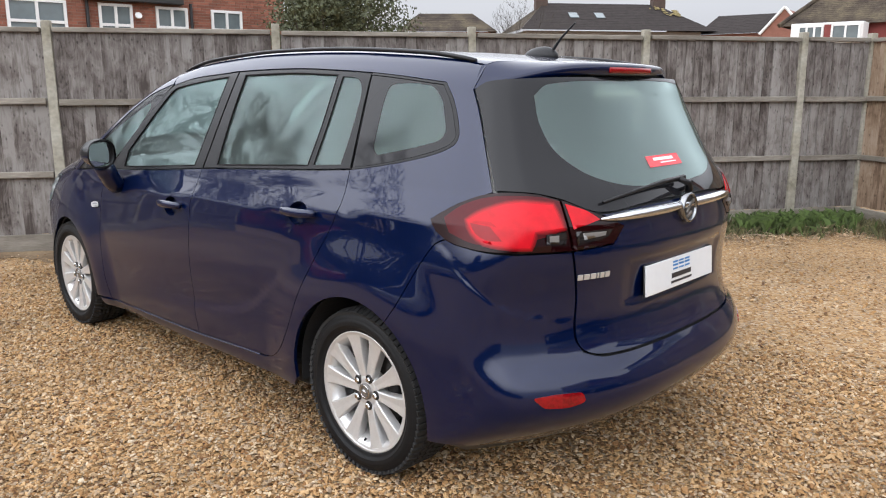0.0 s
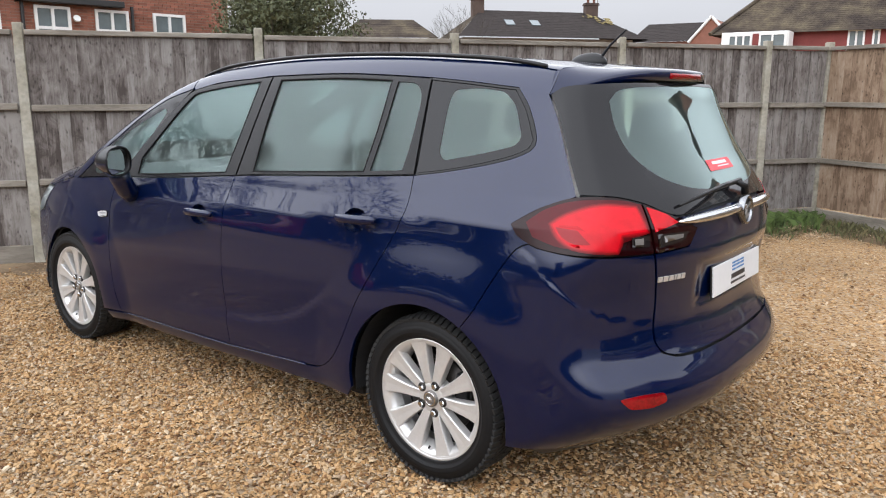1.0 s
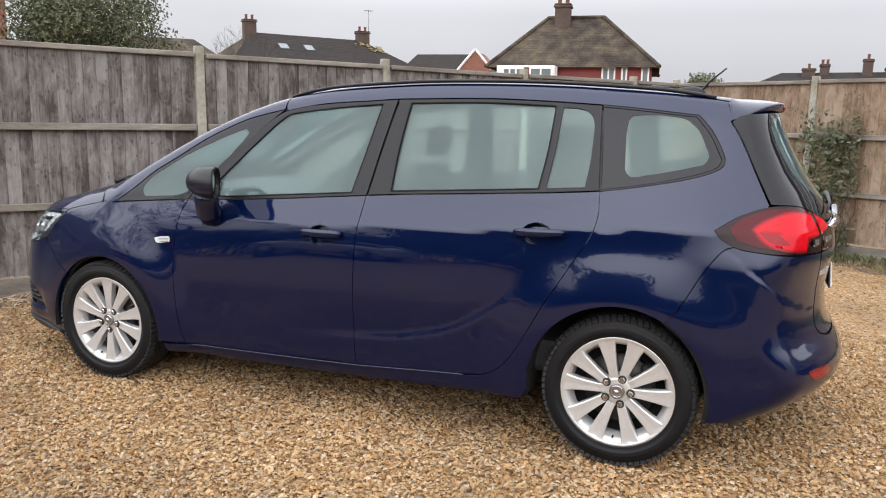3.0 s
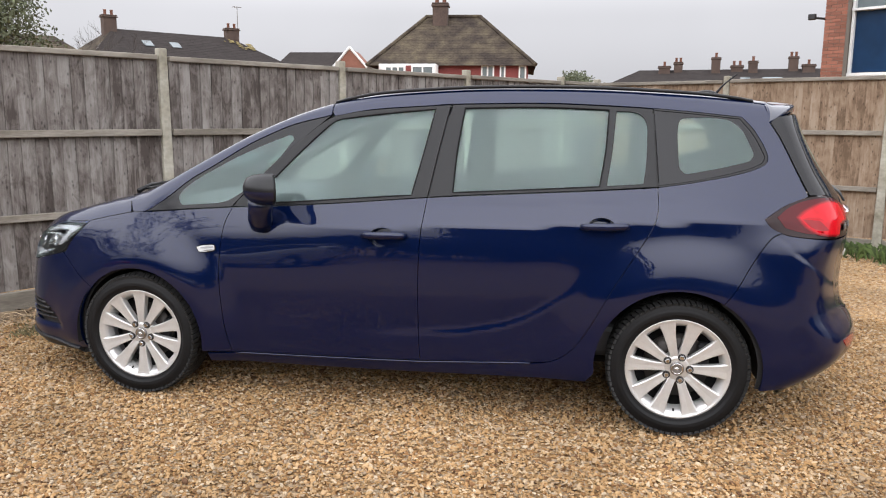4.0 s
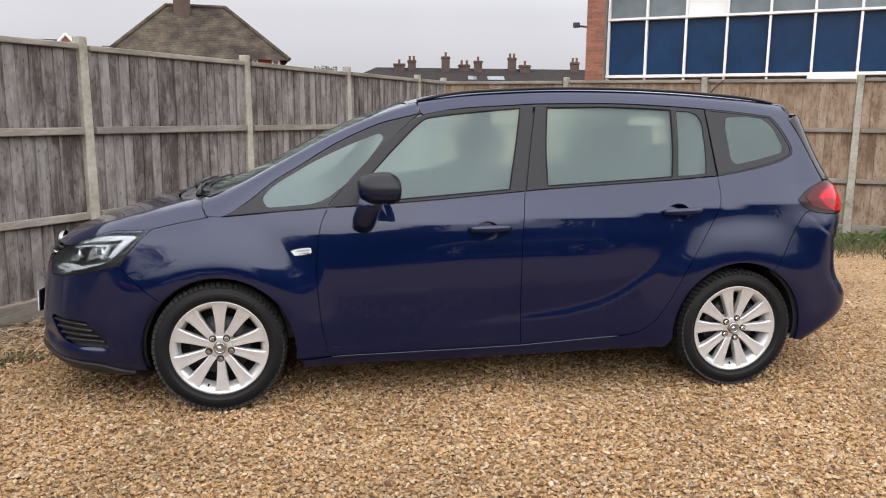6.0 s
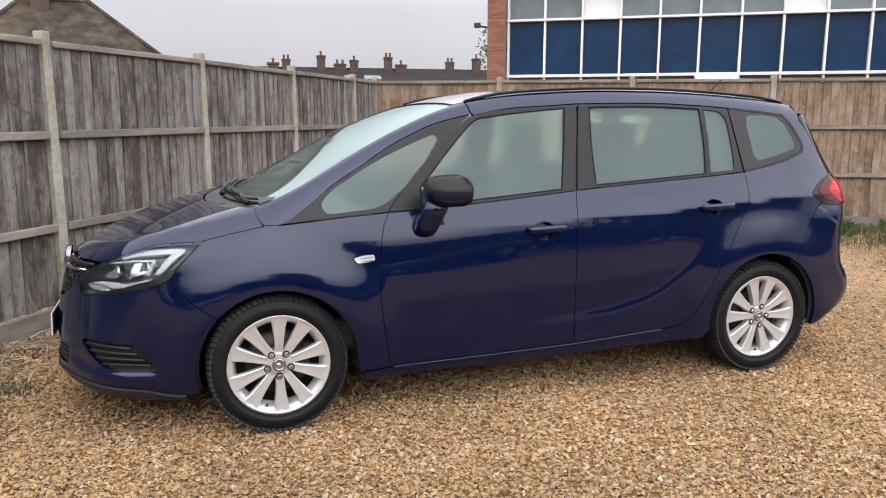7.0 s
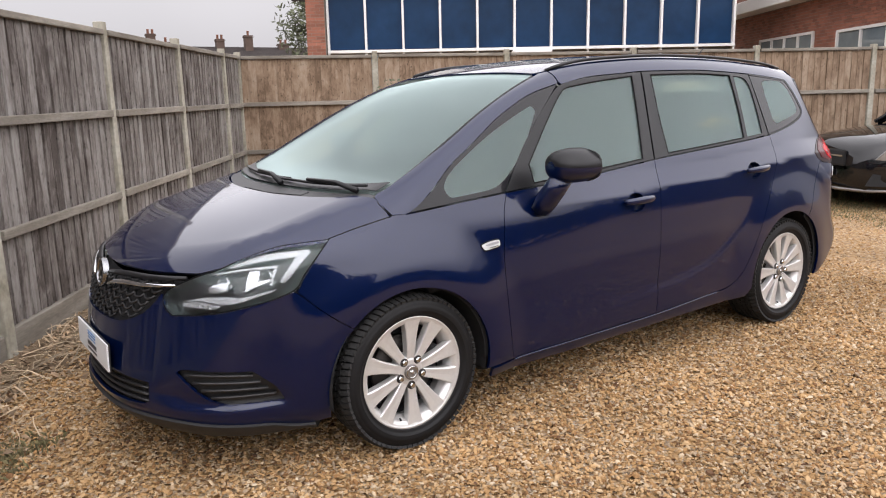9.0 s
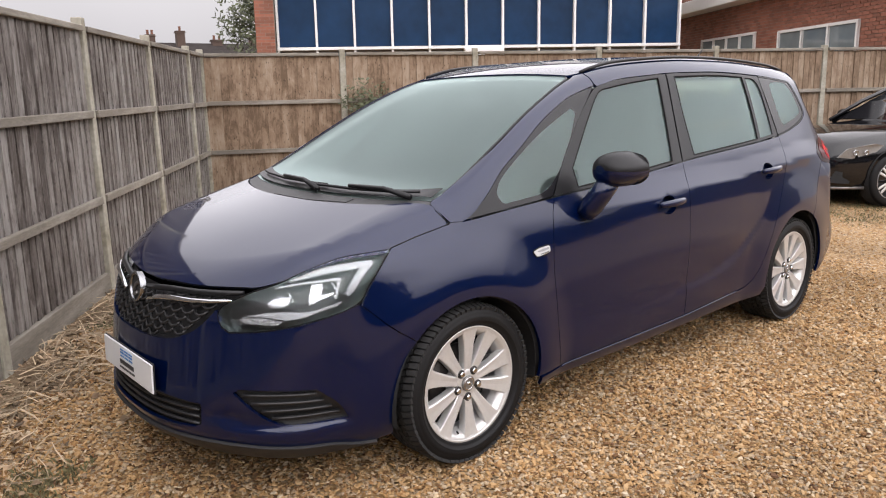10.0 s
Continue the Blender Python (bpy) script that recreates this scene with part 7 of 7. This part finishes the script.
# Trees and an added hedge on the open side of the yard, mirrored in the paint and glass.
for k, (x, y, h) in enumerate(((-28, -9.5, 14.8), (-25.5, -12.6, 16.2), (-23.5, -16.4, 15.0), (-19.4, -21.5, 19.8))):
    bare_tree((x, y, 0), h, 30 + k, 8, fine=0.0009)
bare_tree((-2.4, -21, 0), 7.0, 50, 6)
for k, (x, y, h) in enumerate(((-14, -36, 10), (-5, -34, 9), (3, -38, 9), (9, -36, 8))):
    bare_tree((x, y, 0), h, 40 + k, 6)
# Unseen hedge added to give the dark band low in the reflections.
for k, (x0, y0, x1, y1, h) in enumerate(((-24, -9, -13, -15, 2.6), (-13, -15.5, -2, -16.5, 2.9), (-2, -16.5, 10, -15, 2.5), (10, -15, 24, -13.5, 2.6), (24, -13.5, 38, -17, 3.0), (-0.6, -16.6, 2.4, -16.2, 4.7))):
    rows = [(((x1 - x0) * u, (y1 - y0) * u + random.gauss(0, 0.25), random.uniform(0.2, 1.0) * h), (0.55, 0.4, 0.35)) for u in [i / 110 - 0.5 for i in range(110)]]
    evergreen("hedge", ((x0 + x1) / 2, (y0 + y1) / 2, 0), rows, 150, 0.13, "unseen dark evergreen hedge added to darken reflections in the car", 60 + k, "hedge", 110, 0.025, 1.0)


def tufts(name, places, count, tall, mat, words, category, seed, spread=0.18, bend=0.5, wide=0.0035):
    """Blades or stalks scattered about places, in one mesh."""
    r = random.Random(seed)
    bm = bmesh.new()
    for c in places:
        for _ in range(count):
            p = Vector((c[0] + r.gauss(0, spread), c[1] + r.gauss(0, spread), -0.005))
            a = r.uniform(0, 6.283)
            h = tall * r.uniform(0.4, 1.3)
            out = Vector((math.cos(a), math.sin(a), 0)) * h * bend * r.uniform(0.2, 1.2)
            w = Vector((-math.sin(a), math.cos(a), 0)) * wide
            q = p + out * 0.4 + Vector((0, 0, h * 0.6))
            t = p + out + Vector((0, 0, h * (1 - 0.4 * bend)))
            v = [bm.verts.new(x) for x in (p - w, p + w, q + w * 0.8, t, q - w * 0.8)]
            bm.faces.new(v)
    return alone(name, bm, mat, words, category, kind="stuff")


def soil_strip(origin, along_dir, off_dir, start, stop, wide, seed):
    """A ragged strip of bare earth along a fence foot."""
    r = random.Random(seed)
    bm = bmesh.new()
    rows = []
    n = int((stop - start) / 0.08)
    for i in range(n + 1):
        base = origin + along_dir * (start + (stop - start) * i / n)
        w = wide * (0.65 + 0.35 * math.sin(i * 0.31 + seed) + r.uniform(-0.2, 0.2))
        rows.append([bm.verts.new(base + off_dir * (0.02 + w * k / 6) + Vector((0, 0, (0.022 * (1 - k / 6) - 0.006) + r.uniform(0, 0.008) * (k < 6)))) for k in range(7)])
    for a, b in zip(rows, rows[1:]):
        for k in range(6):
            bm.faces.new((a[k], a[k + 1], b[k + 1], b[k]))
    bmesh.ops.recalc_face_normals(bm, faces=bm.faces)
    return alone("soil", bm, SOIL, "bare brown earth along the fence foot", "soil", kind="structure", smooth=True)


along = lambda o, d, u, off: (o + d * u)[:2] if not off else ((o + d * u).x + off[0], (o + d * u).y + off[1])
NA, NB = Vector((0.822, -0.569, 0)), Vector((-0.489, -0.872, 0))
soil_strip(A_POST, A_DIR, NA, -3.0, 6.1, 0.42, 3)
soil_strip(CORNER, B_DIR, NB, 0.2, 12.0, 0.6, 4)
rr = random.Random(9)
green = [tuple((A_POST + A_DIR * rr.uniform(4.3, 6.1) + NA * rr.uniform(0.08, 0.5))[:2]) for _ in range(34)] + [tuple((CORNER + B_DIR * rr.choice((0.6, 1.5, 2.2, 3.6, 5.0)) + B_DIR * rr.gauss(0, 0.35) + NB * abs(rr.gauss(0.12, 0.16)))[:2]) for _ in range(60)] + [tuple((CORNER + B_DIR * rr.choice((5.4, 7.0, 8.1, 9.8, 11.5)) + B_DIR * rr.gauss(0, 0.55) + NB * rr.uniform(0.1, 1.6))[:2]) for _ in range(100)]
tufts("grass", green, 60, 0.11, GRASS, "green weeds and grass along the fence foot", "grass", 1)
tufts("weeds", [tuple((A_POST + A_DIR * rr.uniform(4.5, 5.9) + NA * rr.uniform(0.1, 0.45))[:2]) for _ in range(22)] + [tuple((CORNER + B_DIR * rr.gauss(7.9, 0.35) + NB * rr.uniform(0.1, 0.5))[:2]) for _ in range(14)], 60, 0.20, WEED, "tall green weeds at the fence foot", "weeds", 5, 0.11, 0.7, 0.008)
tufts("moss_grass", [(-1.37 + rr.gauss(0, 0.10), 0.08 + rr.gauss(0, 0.07)) for _ in range(16)] + [tuple((A_POST + A_DIR * rr.uniform(-0.4, 2.0) + NA * rr.uniform(0.05, 0.3))[:2]) for _ in range(9)], 32, 0.034, GRASS, "low mossy grass on the gravel", "grass", 2, 0.05, 0.8)
tufts("thin_grass", [(7.4 + rr.gauss(0, 0.7), 0.9 + rr.gauss(0, 0.6)) for _ in range(70)], 40, 0.03, GRASS, "sparse low grass growing through the gravel", "grass", 12, 0.14, 0.8)
tufts("fence_weeds", [tuple((CORNER + B_DIR * rr.uniform(3.2, 6.4) + NB * rr.uniform(0.08, 0.55))[:2]) for _ in range(40)], 50, 0.17, WEED, "green weeds along the brown fence", "weeds", 15, 0.12, 0.7, 0.007)
dry = [tuple((A_POST + A_DIR * rr.uniform(-1.8, 2.6) + NA * abs(rr.gauss(0.05, 0.22)))[:2]) for _ in range(150)] + [tuple((CORNER + B_DIR * rr.uniform(0.0, 8.0) + NB * abs(rr.gauss(0.25, 0.3)))[:2]) for _ in range(60)] + [tuple((A_POST + A_DIR * rr.uniform(4.0, 6.2) + NA * rr.uniform(0.1, 1.0))[:2]) for _ in range(40)]
bm = bmesh.new()
for c in dry:
    for _ in range(7):
        a, ln, tip = rr.uniform(0, 6.283), rr.uniform(0.06, 0.30), rr.uniform(-0.12, 0.22)
        p = Vector((c[0] + rr.gauss(0, 0.15), c[1] + rr.gauss(0, 0.15), rr.uniform(0.0, 0.035)))
        d = Vector((math.cos(a), math.sin(a), tip)) * ln
        mid = p + d * 0.5 + Vector((rr.gauss(0, 0.015), rr.gauss(0, 0.015), rr.uniform(0, 0.02)))
        w = Vector((-math.sin(a), math.cos(a), rr.uniform(-0.6, 0.6))) * rr.uniform(0.0016, 0.0042)
        v = [bm.verts.new(x) for x in (p - w, p + w, mid + w, mid - w, p + d + w * 0.5, p + d - w * 0.5)]
        bm.faces.new((v[0], v[1], v[2], v[3]))
        bm.faces.new((v[3], v[2], v[4], v[5]))
alone("dry_stalks", bm, STRAW, "dry straw stalks littering the fence foot", "dry stalks", kind="stuff")

# Dead leaves and crumbs of bark lying among the stalks.
bm = bmesh.new()
for c in dry:
    for _ in range(15):
        p = Vector((c[0] + rr.gauss(0, 0.2), c[1] + rr.gauss(0, 0.2), rr.uniform(0.004, 0.03)))
        a, ln = rr.uniform(0, 6.283), rr.uniform(0.008, 0.032)
        d = Vector((math.cos(a), math.sin(a), rr.gauss(0, 0.3))) * ln
        w = Vector((-math.sin(a), math.cos(a), rr.gauss(0, 0.4))) * ln * rr.uniform(0.25, 0.6)
        curl = Vector((0, 0, rr.uniform(-0.3, 0.5) * ln))
        v = [bm.verts.new(x) for x in (p - d, p - w + curl, p + d, p + w + curl)]
        bm.faces.new(v)
alone("dead_leaves", bm, LITTER, "brown dead leaves and bark crumbs along the fence foot", "leaf litter", kind="stuff")


# ---- parked cars ----
BLACK_PAINT = material("black_car_paint", (0.005, 0.005, 0.006), 0.3, coat=1.0, vary=0.04, scale=100, spec=0.0)
RED_PAINT = material("red_car_paint", (0.28, 0.012, 0.012), 0.3, coat=1.0, vary=0.04, scale=100)
GREY_PAINT = material("grey_car_paint", (0.03, 0.032, 0.036), 0.3, 0.3, coat=1.0, vary=0.04, scale=100)
SILVER_PAINT = material("silver_car_paint", (0.50, 0.51, 0.53), 0.3, 0.3, coat=1.0, vary=0.04, scale=100)


def hatchback(words, paint, at, turn):
    """A parked hatchback, nose towards -x, about 4.3 m long."""
    c = thing("parked_car", words, "car", at, turn, "parked cars")
    xs = [-0.82, -0.80, -0.72, -0.5, -0.1, 0.35, 0.8, 1.4, 2.0, 2.6, 3.0, 3.28, 3.40, 3.42]
    hw = [0.42, 0.60, 0.74, 0.85, 0.885, 0.89, 0.89, 0.89, 0.89, 0.885, 0.86, 0.80, 0.70, 0.5]
    zt = [0.60, 0.68, 0.75, 0.81, 0.865, 0.91, 0.95, 0.985, 1.02, 1.03, 1.02, 1.0, 0.94, 0.80]
    zb = [0.34, 0.26, 0.20, 0.18, 0.18, 0.18, 0.18, 0.18, 0.18, 0.18, 0.20, 0.24, 0.30, 0.40]
    bm = bmesh.new()
    rows = []
    for x, w, t, b in zip(xs, hw, zt, zb):
        half = [(0.55, b), (0.93, b + 0.04), (1.0, b + 0.18), (1.0, 0.5 * (t + b) + 0.05), (0.985, t - 0.14), (0.94, t - 0.05), (0.80, t), (0.45, t + 0.035), (0.0, t + 0.05)]
        ring = [(-w * k, z) for k, z in half] + [(w * k, z) for k, z in half[-2::-1]]
        rows.append([bm.verts.new((x, y, z)) for y, z in ring])
    for a, b in zip(rows, rows[1:]):
        for k in range(len(a) - 1):
            bm.faces.new((a[k], a[k + 1], b[k + 1], b[k]))
        bm.faces.new((a[-1], a[0], b[0], b[-1]))
    bm.faces.new(rows[0])
    bm.faces.new(rows[-1][::-1])
    bmesh.ops.recalc_face_normals(bm, faces=bm.faces)
    part("body", bm, paint, c, "", True)
    bm = bmesh.new()
    rows = []
    for x, w, t in ((0.52, 0.72, 0.96), (0.95, 0.68, 1.20), (1.32, 0.63, 1.375), (1.7, 0.60, 1.43), (2.4, 0.58, 1.40), (2.95, 0.57, 1.30), (3.25, 0.60, 1.02)):
        rows.append([bm.verts.new((x, y, z)) for y, z in ((-0.80, 0.97), (-w - 0.03, t - 0.06), (-w + 0.06, t), (0, t + 0.03), (w - 0.06, t), (w + 0.03, t - 0.06), (0.80, 0.97))])
    for a, b in zip(rows, rows[1:]):
        for k in range(6):
            f = bm.faces.new((a[k], a[k + 1], b[k + 1], b[k]))
    bm.faces.new(rows[0])
    bm.faces.new(rows[-1][::-1])
    bmesh.ops.recalc_face_normals(bm, faces=bm.faces)
    part("cabin_glass", bm, FRIT, c, "dark tinted cabin glass", True)
    bm = bmesh.new()
    rows = []
    for x, w, t in ((1.30, 0.60, 1.39), (1.7, 0.585, 1.445), (2.4, 0.565, 1.415), (2.98, 0.555, 1.315)):
        rows.append([bm.verts.new((x, y, z)) for y, z in ((-w, t), (0, t + 0.03), (w, t))])
    for a, b in zip(rows, rows[1:]):
        for k in range(2):
            bm.faces.new((a[k], b[k], b[k + 1], a[k + 1]))
    part("roof_panel", bm, paint, c, "", True)
    for sg in (-1, 1):
        bm = bmesh.new()
        tube(bm, [(0.50, sg * 0.80, 0.95), (0.93, sg * 0.72, 1.20), (1.30, sg * 0.655, 1.36), (1.7, sg * 0.63, 1.41), (2.4, sg * 0.61, 1.385), (2.95, sg * 0.60, 1.285), (3.22, sg * 0.66, 1.02)], 0.028, 8)
        part("pillar", bm, paint, c, "", True)
        bm = bmesh.new()
        tube(bm, [(1.72, sg * 0.80, 0.98), (1.76, sg * 0.64, 1.40)], 0.035, 8)
        part("door_pillar", bm, TRIM, c, "", True)
        bm = bmesh.new()
        for v in bmesh.ops.create_uvsphere(bm, u_segments=14, v_segments=8, radius=1)["verts"]:
            v.co = Vector((0.86 + v.co.x * 0.08, sg * 0.95 + v.co.y * 0.10, 1.03 + v.co.z * 0.065))
        part("door_mirror", bm, paint, c, "", True)
        bm = bmesh.new()
        prism(bm, [(-0.70, 0.60), (-0.55, 0.585), (-0.28, 0.66), (-0.20, 0.735), (-0.30, 0.755), (-0.60, 0.70)], -0.012, 0.012)
        for v in bm.verts:
            v.co.y += sg * (0.905 - 0.30 * max(0.0, -0.20 - v.co.x) ** 1.15)
        lamp = part("headlamp", bm, STEEL, c, "clear headlamp")
        for x, rad in ((-0.52, 0.034), (-0.40, 0.030)):
            bm = bmesh.new()
            lathe(bm, [(rad * 0.6, 0.0), (rad, 0.012), (rad, 0.0)], 16)
            part("lamp_bowl", bm, LAMP_SILVER, lamp, "", True).matrix_basis = pose(x, sg * (0.925 - 0.30 * max(0.0, -0.20 - x) ** 1.15), 0.655, 0, 0, 180 if sg < 0 else 0)
        bm = bmesh.new()
        prism(bm, [(-0.77, 0.30), (-0.55, 0.29), (-0.50, 0.40), (-0.70, 0.44)], -0.01, 0.01)
        for v in bm.verts:
            v.co.y += sg * (0.90 - 0.30 * max(0.0, -0.20 - v.co.x) ** 1.05)
        part("air_intake", bm, DARK, c, "black air intake")
        for x in (0.0, 2.65):
            w = bmesh.new()
            lathe(w, [(0.20, 0.09), (0.23, 0.10), (0.29, 0.10), (0.315, 0.075), (0.315, -0.075), (0.29, -0.10), (0.23, -0.10), (0.20, -0.09)], 40)
            wheel = part("wheel", w, RUBBER, c, "black tyre on alloy wheel", True)
            wheel.matrix_basis = pose(x, sg * 0.80, 0.315, 0, 0, 0 if sg < 0 else 180)
            bm = bmesh.new()
            lathe(bm, [(0.205, -0.088), (0.225, -0.10), (0.225, -0.09)], 40)
            for k in range(5):
                for dv in (-0.16, 0.16):
                    a = radians(72 * k) + dv
                    box(bm, (0.13, -0.085, 0), (0.17, 0.02, 0.026), Matrix.Rotation(a, 4, "Y"), 0.006)
            lathe(bm, [(0.05, -0.09), (0.045, -0.10), (0.001, -0.10)], 20)
            part("rim", bm, ALLOY, wheel, "silver alloy rim", True)
            # Dark disc painted as the shade behind the rim.
            bm = bmesh.new()
            lathe(bm, [(0.001, -0.05), (0.22, -0.05)], 30)
            part("wheel_back", bm, DARK, wheel)
            bm = bmesh.new()
            lathe(bm, [(0.352, -0.098), (0.352, 0.06)], 30)
            lathe(bm, [(0.001, 0.02), (0.352, 0.02)], 30)
            part("wheel_arch", bm, DARK, wheel, "dark wheel arch").matrix_basis = pose(0, 0, 0.02)
    bm = bmesh.new()
    box(bm, (-0.822, 0, 0.60), (0.03, 0.86, 0.19), bevel=0.02)
    gr = part("grille", bm, DARK, c, "black grille")
    bm = bmesh.new()
    box(bm, (-0.843, 0, 0.625), (0.012, 0.80, 0.022), bevel=0.004)
    part("grille_bar", bm, CHROME, gr, "chrome bar")
    bm = bmesh.new()
    lathe(bm, [(0.070, 0.0), (0.080, 0.008), (0.090, 0.0)], 30, "x")
    for k in range(3):
        box(bm, (0.004, 0, 0.038), (0.008, 0.014, 0.075), Matrix.Rotation(radians(120 * k), 4, "X"))
    part("round_badge", bm, CHROME, gr, "round chrome badge").matrix_basis = pose(-0.862, 0, 0.625)
    bm = bmesh.new()
    box(bm, (-0.850, 0, 0.435), (0.012, 0.52, 0.11), bevel=0.004)
    plate = part("number_plate", bm, WHITE, c, "white plate with dark bars")
    for k in range(7):
        bm = bmesh.new()
        box(bm, (-0.858, -0.20 + 0.062 * k + (0.03 if k > 3 else 0), 0.435), (0.004, 0.036, 0.07))
        part("plate_bar", bm, INK, plate)
    bm = bmesh.new()
    tube(bm, [(-0.36, -0.84, 0.235), (-0.70, -0.70, 0.235), (-0.825, -0.40, 0.235), (-0.85, 0, 0.235), (-0.825, 0.40, 0.235), (-0.70, 0.70, 0.235), (-0.36, 0.84, 0.235)], 0.020, 8)
    part("bumper_lip", bm, STEEL, c, "grey lower lip", True)
    return c


hatchback("black hatchback parked nose-out beside the brown fence", BLACK_PAINT, (8.42, 1.12, 0), -27)
hatchback("silver hatchback parked across the yard", SILVER_PAINT, (-6.5, -12.5, 0), 4)
hatchback("red hatchback parked across the yard", RED_PAINT, (-14.2, -12.0, 0), -3)
hatchback("dark grey hatchback parked across the yard", GREY_PAINT, (3.2, -13.2, 0), 10)
